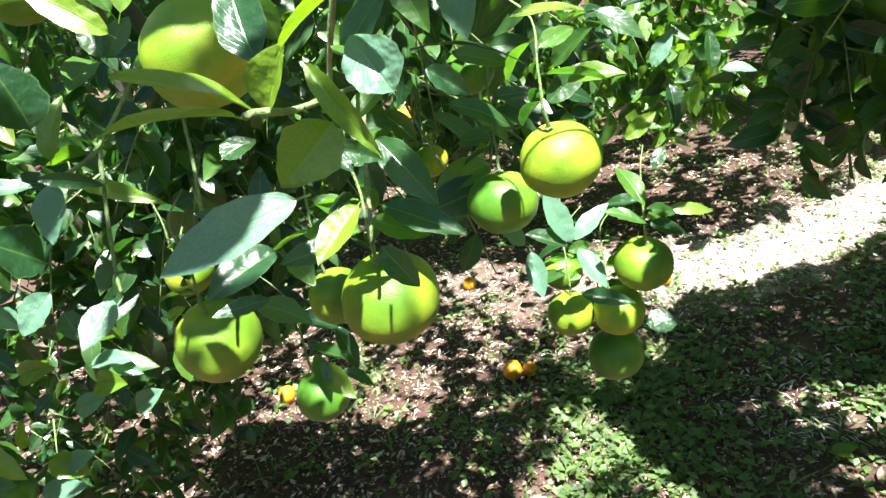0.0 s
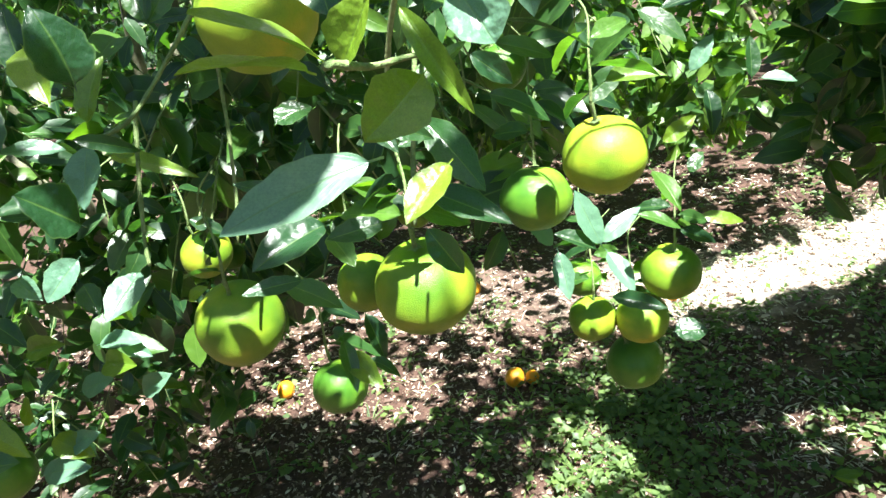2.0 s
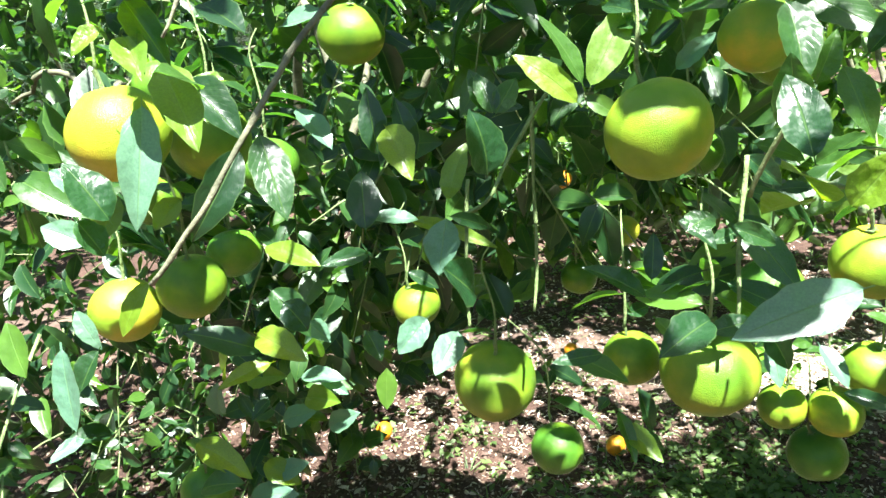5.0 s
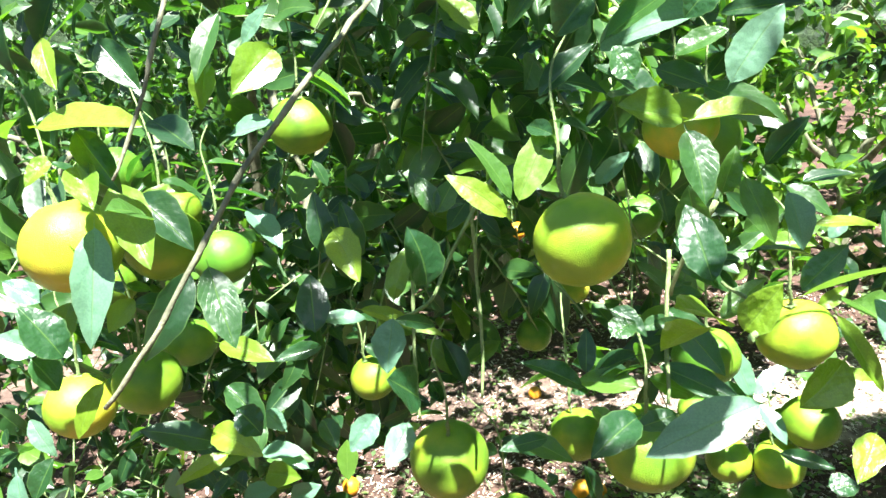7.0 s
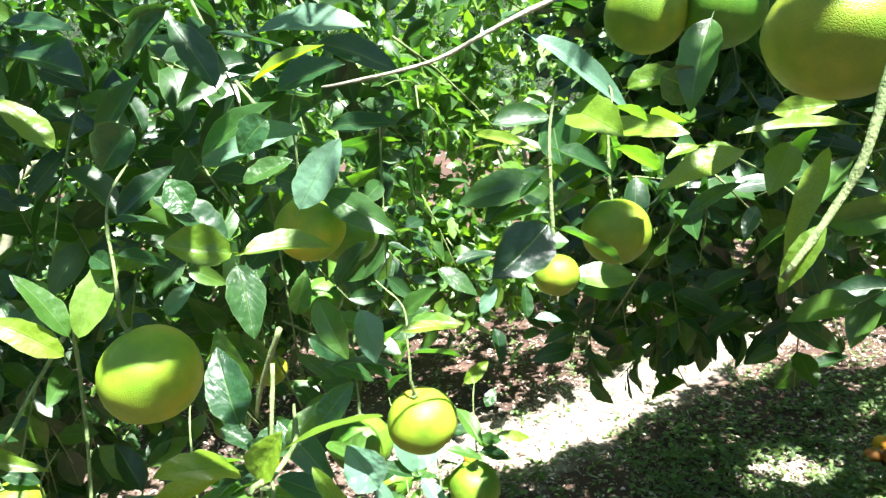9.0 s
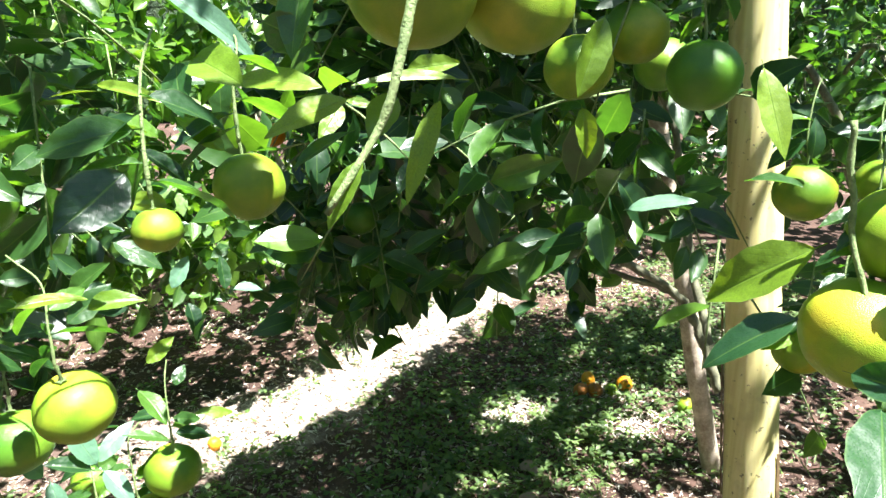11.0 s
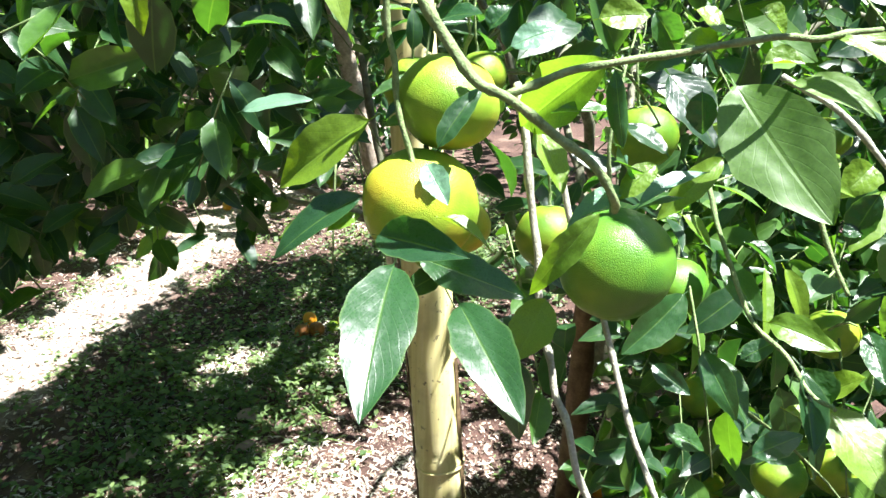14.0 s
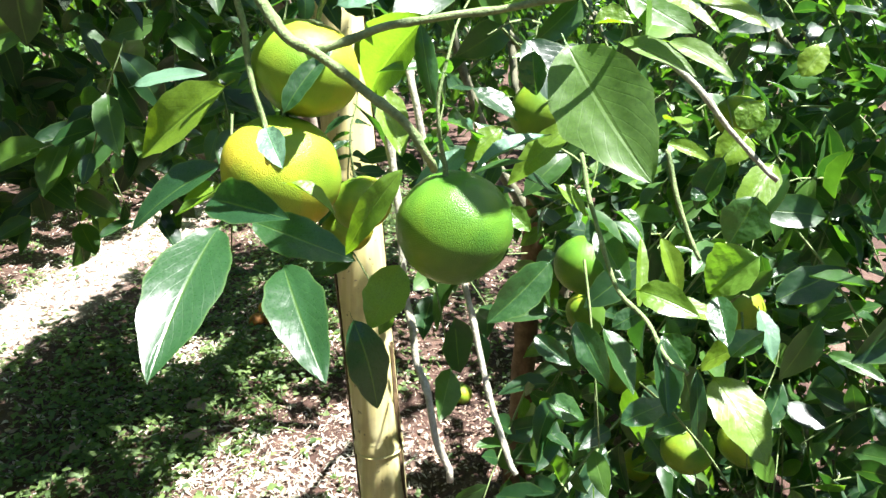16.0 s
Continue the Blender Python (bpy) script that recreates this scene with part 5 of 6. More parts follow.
leaf(LEFT, (0.499, 0.899, 1.621), (0.525, 0.839, 1.607), 0.55, "fresh", (-0.31, -0.64, 0.70), roll=1, fold=0.45, bend=0.10)
leaf(LEFT, (0.871, 1.449, 1.240), (0.941, 1.421, 1.300), 0.40, "leaf", (-0.46, -0.44, 0.77), roll=6, fold=0.60, bend=0.20)
leaf(LEFT, (0.621, 0.777, 1.598), (0.592, 0.749, 1.570), 0.45, "fresh", (-0.22, -0.59, 0.77), roll=-8, fold=0.45, bend=0.10)
leaf(LEFT, (0.680, 0.916, 1.603), (0.721, 0.884, 1.611), 0.40, "fresh", (-0.29, -0.66, 0.69), roll=13, fold=0.30, bend=0.10)
leaf(LEFT, (0.530, 0.933, 1.599), (0.588, 0.873, 1.607), 0.35, "fresh", (-0.30, -0.36, 0.89), roll=8, fold=0.20, bend=0.20)
leaf(LEFT, (0.172, 0.981, 1.724), (0.128, 0.958, 1.685), 0.35, "leaf", (-0.17, -0.81, 0.56), roll=-10, fold=0.60, bend=0.30)
leaf(LEFT, (0.209, 0.959, 1.648), (0.180, 0.961, 1.720), 0.42, "leaf", (0.23, -0.60, 0.77), roll=-5, fold=0.30, bend=0.20)
leaf(LEFT, (0.232, 0.959, 1.653), (0.301, 0.935, 1.691), 0.25, "fresh", (-0.16, -0.62, 0.77), roll=-13, fold=0.60, bend=0.10)
leaf(LEFT, (0.250, 0.976, 1.646), (0.312, 0.949, 1.675), 0.50, "deep", (-0.01, -0.66, 0.75), roll=0, fold=0.30, bend=0.20)
leaf(LEFT, (0.280, 1.049, 1.691), (0.373, 1.028, 1.674), 0.35, "deep", (0.15, -0.72, 0.68), roll=5, fold=0.30, bend=0.30)
leaf(LEFT, (0.229, 1.023, 1.701), (0.334, 0.975, 1.713), 0.40, "pale", (0.27, -0.73, 0.63), roll=-11, fold=0.45, bend=0.20)
leaf(LEFT, (0.091, 0.905, 1.612), (0.055, 0.903, 1.661), 0.42, "fresh", (0.02, -0.55, 0.84), roll=1, fold=0.20, bend=0.10)
leaf(LEFT, (0.105, 0.934, 1.609), (0.152, 0.922, 1.676), 0.30, "leaf", (0.16, -0.59, 0.79), roll=1, fold=0.30, bend=0.10)
leaf(LEFT, (0.183, 0.945, 1.592), (0.256, 0.914, 1.650), 0.28, "leaf", (0.14, -0.65, 0.75), roll=-1, fold=0.45, bend=0.10)
leaf(LEFT, (0.177, 0.965, 1.584), (0.264, 0.939, 1.630), 0.42, "pale", (-0.25, -0.73, 0.63), roll=4, fold=0.60, bend=0.30)
leaf(LEFT, (0.288, 1.047, 1.607), (0.355, 1.008, 1.617), 0.30, "leaf", (0.16, -0.74, 0.66), roll=11, fold=0.45, bend=0.20)
leaf(LEFT, (0.230, 1.039, 1.564), (0.281, 1.020, 1.544), 0.50, "leaf", (0.21, -0.81, 0.54), roll=6, fold=0.30, bend=0.10)
leaf(LEFT, (0.272, 1.052, 1.544), (0.353, 1.003, 1.509), 0.35, "leaf", (-0.17, -0.65, 0.74), roll=13, fold=0.20, bend=0.10)
leaf(LEFT, (0.078, 0.880, 1.711), (0.136, 0.860, 1.704), 0.30, "deep", (-0.10, -0.68, 0.72), roll=-2, fold=0.30, bend=0.10)
leaf(LEFT, (0.081, 0.874, 1.687), (0.151, 0.837, 1.678), 0.50, "leaf", (-0.06, -0.49, 0.87), roll=-2, fold=0.60, bend=0.10)
leaf(LEFT, (0.461, 0.901, 1.685), (0.551, 0.859, 1.629), 0.20, "pale", (0.05, -0.79, 0.61), roll=-4, fold=0.60, bend=0.30)
leaf(LEFT, (0.575, 0.800, 1.684), (0.540, 0.768, 1.633), 0.42, "leaf", (-0.28, -0.53, 0.80), roll=3, fold=0.45, bend=0.30)
leaf(LEFT, (0.622, 0.915, 1.580), (0.586, 0.902, 1.579), 0.35, "fresh", (0.25, -0.54, 0.81), roll=14, fold=0.20, bend=0.20)
leaf(LEFT, (0.622, 0.915, 1.580), (0.650, 0.900, 1.577), 0.30, "fresh", (-0.02, -0.81, 0.59), roll=-2, fold=0.30, bend=0.20)
leaf(LEFT, (0.622, 0.915, 1.579), (0.596, 0.882, 1.558), 0.40, "fresh", (-0.01, -0.56, 0.83), roll=-12, fold=0.20, bend=0.30)
leaf(LEFT, (0.696, 0.812, 1.600), (0.601, 0.809, 1.609), 0.14, "fresh", (-0.08, -0.58, 0.81), roll=8, fold=0.60, bend=0.10)
leaf(LEFT, (0.557, 0.932, 1.631), (0.598, 0.913, 1.643), 0.55, "fresh", (0.17, -0.73, 0.66), roll=1, fold=0.60, bend=0.10)
leaf(LEFT, (0.569, 0.973, 1.591), (0.601, 0.957, 1.594), 0.65, "fresh", (-0.23, -0.53, 0.81), roll=-10, fold=0.45, bend=0.20)
leaf(LEFT, (0.538, 1.035, 1.623), (0.524, 1.005, 1.558), 0.35, "leaf", (-0.31, -0.52, 0.80), roll=-9, fold=0.20, bend=0.30)
leaf(LEFT, (0.457, 1.132, 1.578), (0.527, 1.085, 1.579), 0.15, "fresh", (0.09, -0.71, 0.70), roll=1, fold=0.20, bend=0.30)
leaf(RIGHT, (1.223, 0.432, 1.532), (1.234, 0.369, 1.527), 0.25, "fresh", (-0.42, -0.58, 0.70), roll=13, fold=0.20, bend=0.30)
leaf(RIGHT, (1.250, 0.462, 1.496), (1.249, 0.395, 1.488), 0.30, "speckled", (-0.36, -0.60, 0.72), roll=11, fold=0.45, bend=0.30)
leaf(RIGHT, (1.539, 0.432, 1.443), (1.552, 0.413, 1.486), 0.65, "fresh", (-0.62, -0.29, 0.72), roll=10, fold=0.45, bend=0.30)
leaf(RIGHT, (1.501, 0.426, 1.359), (1.420, 0.423, 1.309), 0.42, "fresh", (-0.38, -0.49, 0.79), roll=5, fold=0.30, bend=0.20)
leaf(RIGHT, (1.506, 0.399, 1.183), (1.567, 0.343, 1.240), 0.45, "leaf", (-0.51, -0.34, 0.79), roll=5, fold=0.20, bend=0.10)
leaf(RIGHT, (1.447, 0.395, 1.203), (1.411, 0.356, 1.167), 0.42, "pale", (-0.49, -0.56, 0.67), roll=-4, fold=0.30, bend=0.20)
leaf(RIGHT, (1.325, 0.462, 1.224), (1.359, 0.401, 1.218), 0.42, "fresh", (-0.38, -0.54, 0.75), roll=-12, fold=0.45, bend=0.10)
leaf(RIGHT, (1.338, 0.411, 1.160), (1.330, 0.375, 1.209), 0.65, "fresh", (-0.26, -0.43, 0.87), roll=-12, fold=0.20, bend=0.10)
leaf(RIGHT, (1.339, 0.413, 1.166), (1.299, 0.378, 1.091), 0.22, "leaf", (-0.42, -0.47, 0.78), roll=12, fold=0.45, bend=0.30)
leaf(RIGHT, (1.320, 0.521, 1.179), (1.303, 0.453, 1.127), 0.40, "leaf", (-0.20, -0.43, 0.88), roll=-5, fold=0.45, bend=0.10)
leaf(RIGHT, (1.299, 0.461, 1.311), (1.291, 0.412, 1.260), 0.30, "fresh", (-0.29, -0.39, 0.88), roll=11, fold=0.60, bend=0.30)
leaf(RIGHT, (1.288, 0.474, 1.313), (1.245, 0.435, 1.252), 0.15, "fresh", (-0.56, -0.45, 0.69), roll=-14, fold=0.45, bend=0.10)
leaf(RIGHT, (1.384, 0.422, 1.406), (1.346, 0.431, 1.380), 0.75, "fresh", (-0.16, -0.48, 0.86), roll=-2, fold=0.60, bend=0.30)
leaf(RIGHT, (1.234, 0.443, 1.434), (1.214, 0.407, 1.445), 0.50, "fresh", (-0.13, -0.52, 0.84), roll=6, fold=0.45, bend=0.30)
leaf(RIGHT, (1.229, 0.438, 1.416), (1.246, 0.397, 1.413), 0.28, "fresh", (-0.49, -0.44, 0.75), roll=6, fold=0.60, bend=0.30)
leaf(RIGHT, (1.143, 0.469, 1.443), (1.085, 0.488, 1.400), 0.28, "fresh", (-0.30, -0.32, 0.90), roll=-13, fold=0.30, bend=0.20)
leaf(RIGHT, (1.328, 0.446, 1.064), (1.358, 0.405, 1.099), 0.40, "leaf", (-0.30, -0.61, 0.73), roll=-6, fold=0.20, bend=0.30)
leaf(RIGHT, (1.388, 0.630, 0.942), (1.375, 0.566, 0.959), 0.40, "leaf", (-0.18, -0.56, 0.81), roll=-12, fold=0.20, bend=0.20)
leaf(RIGHT, (1.485, 0.327, 1.156), (1.473, 0.263, 1.168), 0.30, "leaf", (-0.39, -0.63, 0.67), roll=8, fold=0.30, bend=0.30)
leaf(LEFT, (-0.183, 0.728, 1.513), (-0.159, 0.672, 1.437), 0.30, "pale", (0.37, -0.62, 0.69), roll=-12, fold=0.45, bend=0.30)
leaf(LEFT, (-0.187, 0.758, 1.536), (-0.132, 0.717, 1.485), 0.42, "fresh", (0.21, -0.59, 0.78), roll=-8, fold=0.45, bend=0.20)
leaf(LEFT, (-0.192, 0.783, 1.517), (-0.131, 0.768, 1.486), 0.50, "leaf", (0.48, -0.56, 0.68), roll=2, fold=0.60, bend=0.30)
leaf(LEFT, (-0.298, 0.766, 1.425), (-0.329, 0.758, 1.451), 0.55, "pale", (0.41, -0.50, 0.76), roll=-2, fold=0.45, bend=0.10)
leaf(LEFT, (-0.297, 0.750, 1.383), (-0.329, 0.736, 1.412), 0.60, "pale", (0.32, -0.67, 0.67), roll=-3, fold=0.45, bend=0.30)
leaf(LEFT, (-0.274, 0.775, 1.428), (-0.281, 0.744, 1.388), 0.52, "fresh", (0.37, -0.50, 0.78), roll=-8, fold=0.45, bend=0.30)
leaf(LEFT, (-0.255, 0.831, 1.407), (-0.272, 0.801, 1.382), 0.60, "fresh", (0.45, -0.58, 0.68), roll=6, fold=0.45, bend=0.10)
leaf(LEFT, (-0.281, 0.794, 1.336), (-0.309, 0.755, 1.293), 0.40, "fresh", (0.29, -0.58, 0.76), roll=8, fold=0.20, bend=0.30)
leaf(LEFT, (-0.201, 0.840, 1.237), (-0.257, 0.800, 1.286), 0.36, "leaf", (0.40, -0.47, 0.79), roll=-9, fold=0.20, bend=0.20)
leaf(LEFT, (-0.193, 0.840, 1.229), (-0.235, 0.794, 1.228), 0.34, "fresh", (0.00, -0.67, 0.74), roll=7, fold=0.20, bend=0.20)
leaf(LEFT, (-0.192, 0.613, 1.371), (-0.175, 0.589, 1.319), 0.38, "pale", (-0.03, -0.66, 0.75), roll=9, fold=0.20, bend=0.10)
leaf(LEFT, (-0.213, 0.628, 1.283), (-0.223, 0.601, 1.284), 0.40, "pale", (0.46, -0.48, 0.74), roll=9, fold=0.45, bend=0.20)
leaf(LEFT, (-0.309, 0.727, 1.335), (-0.282, 0.712, 1.304), 0.40, "pale", (0.05, -0.69, 0.73), roll=1, fold=0.20, bend=0.30)
leaf(LEFT, (-0.285, 0.722, 1.301), (-0.297, 0.693, 1.270), 0.48, "leaf", (0.36, -0.49, 0.79), roll=8, fold=0.60, bend=0.20)
leaf(LEFT, (-0.157, 0.893, 1.476), (-0.107, 0.858, 1.452), 0.40, "pale", (0.34, -0.34, 0.87), roll=-6, fold=0.45, bend=0.20)
leaf(LEFT, (0.258, 0.679, 1.450), (0.242, 0.629, 1.491), 0.42, "fresh", (-0.08, -0.56, 0.83), roll=-12, fold=0.20, bend=0.20)
leaf(LEFT, (0.250, 0.680, 1.448), (0.229, 0.622, 1.476), 0.32, "fresh", (-0.09, -0.50, 0.86), roll=2, fold=0.45, bend=0.20)
leaf(LEFT, (0.309, 0.639, 1.453), (0.291, 0.618, 1.434), 0.70, "fresh", (0.41, -0.61, 0.67), roll=-14, fold=0.45, bend=0.20)
leaf(LEFT, (0.318, 0.619, 1.426), (0.305, 0.595, 1.415), 0.45, "fresh", (0.28, -0.52, 0.81), roll=13, fold=0.45, bend=0.10)
leaf(LEFT, (0.335, 0.635, 1.457), (0.322, 0.639, 1.482), 0.75, "pale", (0.01, -0.59, 0.80), roll=-7, fold=0.60, bend=0.20)
leaf(LEFT, (0.280, 0.659, 1.416), (0.219, 0.620, 1.411), 0.36, "pale", (0.18, -0.59, 0.79), roll=-5, fold=0.20, bend=0.20)
leaf(LEFT, (0.187, 0.876, 1.375), (0.222, 0.861, 1.365), 0.50, "leaf", (0.18, -0.50, 0.85), roll=-1, fold=0.60, bend=0.30)
leaf(LEFT, (0.231, 0.889, 1.376), (0.285, 0.852, 1.331), 0.35, "deep", (0.03, -0.64, 0.77), roll=11, fold=0.20, bend=0.10)
leaf(LEFT, (0.223, 0.883, 1.321), (0.297, 0.854, 1.301), 0.30, "deep", (0.20, -0.64, 0.75), roll=1, fold=0.45, bend=0.10)
leaf(LEFT, (-0.066, 0.913, 1.359), (-0.003, 0.917, 1.345), 0.25, "fresh", (-0.04, -0.57, 0.82), roll=6, fold=0.60, bend=0.20)
leaf(LEFT, (-0.208, 0.716, 1.585), (-0.114, 0.712, 1.587), 0.40, "fresh", (0.25, -0.50, 0.83), roll=-8, fold=0.45, bend=0.10)
leaf(LEFT, (-0.199, 0.793, 1.645), (-0.160, 0.779, 1.603), 0.45, "leaf", (0.26, -0.70, 0.67), roll=13, fold=0.30, bend=0.10)
leaf(LEFT, (-0.198, 0.739, 1.648), (-0.176, 0.708, 1.615), 0.35, "fresh", (-0.01, -0.52, 0.85), roll=8, fold=0.20, bend=0.20)
leaf(LEFT, (-0.178, 0.724, 1.582), (-0.138, 0.708, 1.542), 0.40, "leaf", (0.11, -0.79, 0.60), roll=-10, fold=0.60, bend=0.30)
leaf(LEFT, (-0.189, 0.714, 1.564), (-0.202, 0.690, 1.551), 0.50, "fresh", (0.41, -0.47, 0.78), roll=-5, fold=0.30, bend=0.20)
leaf(LEFT, (-0.177, 0.716, 1.557), (-0.144, 0.692, 1.532), 0.50, "fresh", (0.04, -0.63, 0.77), roll=-13, fold=0.60, bend=0.10)
leaf(LEFT, (-0.130, 0.872, 1.659), (-0.141, 0.821, 1.609), 0.30, "leaf", (0.22, -0.60, 0.77), roll=0, fold=0.30, bend=0.20)
leaf(LEFT, (-0.143, 0.856, 1.620), (-0.143, 0.833, 1.580), 0.50, "fresh", (0.38, -0.61, 0.69), roll=5, fold=0.30, bend=0.30)
leaf(LEFT, (-0.084, 0.875, 1.623), (-0.097, 0.818, 1.596), 0.60, "fresh", (0.50, -0.58, 0.64), roll=-11, fold=0.45, bend=0.20)
leaf(LEFT, (-0.114, 0.866, 1.624), (-0.085, 0.866, 1.660), 0.40, "pale", (0.15, -0.66, 0.73), roll=1, fold=0.20, bend=0.10)
leaf(LEFT, (-0.156, 0.883, 1.548), (-0.100, 0.872, 1.559), 0.50, "pale", (0.35, -0.49, 0.80), roll=1, fold=0.30, bend=0.10)
leaf(LEFT, (-0.193, 0.826, 1.575), (-0.129, 0.795, 1.556), 0.40, "leaf", (0.35, -0.55, 0.76), roll=-1, fold=0.45, bend=0.10)
leaf(LEFT, (-0.157, 0.816, 1.510), (-0.181, 0.780, 1.522), 0.30, "fresh", (0.01, -0.75, 0.66), roll=4, fold=0.60, bend=0.30)
leaf(LEFT, (0.247, 0.785, 1.548), (0.206, 0.763, 1.562), 0.60, "fresh", (0.19, -0.65, 0.74), roll=-12, fold=0.60, bend=0.10)
leaf(LEFT, (0.245, 0.784, 1.547), (0.309, 0.800, 1.556), 0.35, "fresh", (0.07, -0.52, 0.85), roll=-5, fold=0.60, bend=0.30)
leaf(LEFT, (0.245, 0.784, 1.545), (0.261, 0.750, 1.504), 0.45, "leaf", (0.40, -0.63, 0.67), roll=11, fold=0.45, bend=0.20)
leaf(LEFT, (0.239, 0.816, 1.548), (0.192, 0.807, 1.590), 0.45, "leaf", (0.41, -0.57, 0.71), roll=6, fold=0.30, bend=0.10)
leaf(LEFT, (0.278, 0.852, 1.557), (0.312, 0.856, 1.615), 0.45, "pale", (0.06, -0.64, 0.76), roll=13, fold=0.20, bend=0.10)
leaf(LEFT, (0.239, 0.850, 1.584), (0.279, 0.852, 1.602), 0.45, "leaf", (0.14, -0.66, 0.74), roll=-2, fold=0.30, bend=0.10)
leaf(LEFT, (0.302, 0.841, 1.500), (0.328, 0.830, 1.538), 0.40, "leaf", (0.02, -0.59, 0.80), roll=-2, fold=0.60, bend=0.10)
leaf(LEFT, (0.272, 0.827, 1.484), (0.284, 0.822, 1.519), 0.45, "leaf", (0.31, -0.71, 0.63), roll=-4, fold=0.60, bend=0.30)
leaf(LEFT, (0.287, 0.836, 1.500), (0.307, 0.805, 1.459), 0.40, "leaf", (-0.08, -0.57, 0.82), roll=3, fold=0.45, bend=0.30)
leaf(LEFT, (0.129, 0.787, 1.494), (0.109, 0.787, 1.550), 0.35, "leaf", (0.38, -0.45, 0.81), roll=14, fold=0.20, bend=0.20)
leaf(LEFT, (0.130, 0.786, 1.492), (0.159, 0.805, 1.554), 0.33, "speckled", (0.25, -0.74, 0.62), roll=-2, fold=0.30, bend=0.20)
leaf(LEFT, (0.127, 0.783, 1.484), (0.096, 0.763, 1.528), 0.35, "fresh", (0.14, -0.64, 0.76), roll=-12, fold=0.20, bend=0.30)
leaf(LEFT, (0.137, 0.865, 1.558), (0.184, 0.880, 1.601), 0.35, "leaf", (0.12, -0.55, 0.82), roll=8, fold=0.60, bend=0.10)
leaf(LEFT, (0.184, 0.806, 1.501), (0.209, 0.803, 1.525), 0.40, "pale", (0.41, -0.61, 0.67), roll=1, fold=0.60, bend=0.10)
leaf(LEFT, (0.318, 0.841, 1.486), (0.334, 0.821, 1.446), 0.50, "pale", (-0.03, -0.56, 0.83), roll=-10, fold=0.45, bend=0.20)
leaf(LEFT, (0.345, 0.889, 1.441), (0.398, 0.897, 1.451), 0.30, "fresh", (-0.01, -0.48, 0.88), roll=-9, fold=0.20, bend=0.30)
leaf(LEFT, (-0.060, 0.858, 1.431), (-0.064, 0.853, 1.494), 0.42, "leaf", (0.29, -0.58, 0.76), roll=1, fold=0.20, bend=0.30)
leaf(LEFT, (-0.030, 0.864, 1.426), (-0.034, 0.854, 1.484), 0.42, "leaf", (0.32, -0.63, 0.71), roll=13, fold=0.20, bend=0.30)
leaf(LEFT, (-0.050, 0.853, 1.464), (-0.011, 0.813, 1.440), 0.50, "fresh", (0.37, -0.59, 0.72), roll=11, fold=0.45, bend=0.30)
leaf(LEFT, (0.016, 0.811, 1.406), (0.025, 0.822, 1.455), 0.42, "fresh", (-0.03, -0.65, 0.76), roll=10, fold=0.45, bend=0.30)
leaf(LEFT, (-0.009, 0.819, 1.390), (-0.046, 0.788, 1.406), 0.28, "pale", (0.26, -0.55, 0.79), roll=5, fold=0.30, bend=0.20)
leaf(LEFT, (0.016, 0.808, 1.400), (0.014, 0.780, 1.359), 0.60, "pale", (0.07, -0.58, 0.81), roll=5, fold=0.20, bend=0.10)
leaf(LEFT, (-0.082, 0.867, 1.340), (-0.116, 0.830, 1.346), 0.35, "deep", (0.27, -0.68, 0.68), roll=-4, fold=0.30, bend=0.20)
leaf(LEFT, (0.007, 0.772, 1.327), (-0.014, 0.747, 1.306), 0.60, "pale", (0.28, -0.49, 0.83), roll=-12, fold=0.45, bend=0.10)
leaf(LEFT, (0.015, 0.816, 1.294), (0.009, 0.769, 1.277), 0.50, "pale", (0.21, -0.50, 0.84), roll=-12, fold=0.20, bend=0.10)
leaf(LEFT, (-0.033, 0.890, 1.361), (0.034, 0.884, 1.352), 0.20, "fresh", (0.22, -0.58, 0.79), roll=12, fold=0.45, bend=0.30)
leaf(LEFT, (0.174, 0.814, 1.317), (0.200, 0.789, 1.304), 0.45, "leaf", (0.25, -0.53, 0.81), roll=-5, fold=0.45, bend=0.10)
leaf(LEFT, (0.301, 0.638, 1.478), (0.324, 0.621, 1.441), 0.22, "fresh", (0.14, -0.61, 0.78), roll=11, fold=0.60, bend=0.30)
leaf(LEFT, (-0.189, 0.844, 1.353), (-0.120, 0.827, 1.344), 0.35, "fresh", (0.14, -0.68, 0.72), roll=-14, fold=0.45, bend=0.10)
leaf(LEFT, (-0.180, 0.829, 1.316), (-0.130, 0.817, 1.283), 0.50, "leaf", (0.34, -0.54, 0.77), roll=-2, fold=0.60, bend=0.30)
leaf(LEFT, (-0.190, 0.809, 1.277), (-0.129, 0.781, 1.279), 0.45, "fresh", (0.42, -0.54, 0.73), roll=6, fold=0.45, bend=0.30)
leaf(LEFT, (-0.166, 0.866, 1.264), (-0.138, 0.852, 1.251), 0.60, "pale", (0.17, -0.52, 0.84), roll=6, fold=0.60, bend=0.30)
leaf(LEFT, (-0.107, 0.877, 1.252), (-0.082, 0.858, 1.233), 0.60, "leaf", (0.02, -0.61, 0.79), roll=-13, fold=0.30, bend=0.20)
leaf(LEFT, (-0.044, 0.928, 1.201), (-0.022, 0.924, 1.219), 0.50, "fresh", (0.40, -0.55, 0.73), roll=-6, fold=0.20, bend=0.30)
leaf(LEFT, (0.095, 0.873, 1.246), (0.153, 0.850, 1.243), 0.40, "leaf", (0.43, -0.61, 0.67), roll=-12, fold=0.20, bend=0.20)
leaf(LEFT, (0.144, 0.859, 1.185), (0.182, 0.825, 1.186), 0.40, "fresh", (0.38, -0.64, 0.67), roll=8, fold=0.30, bend=0.30)
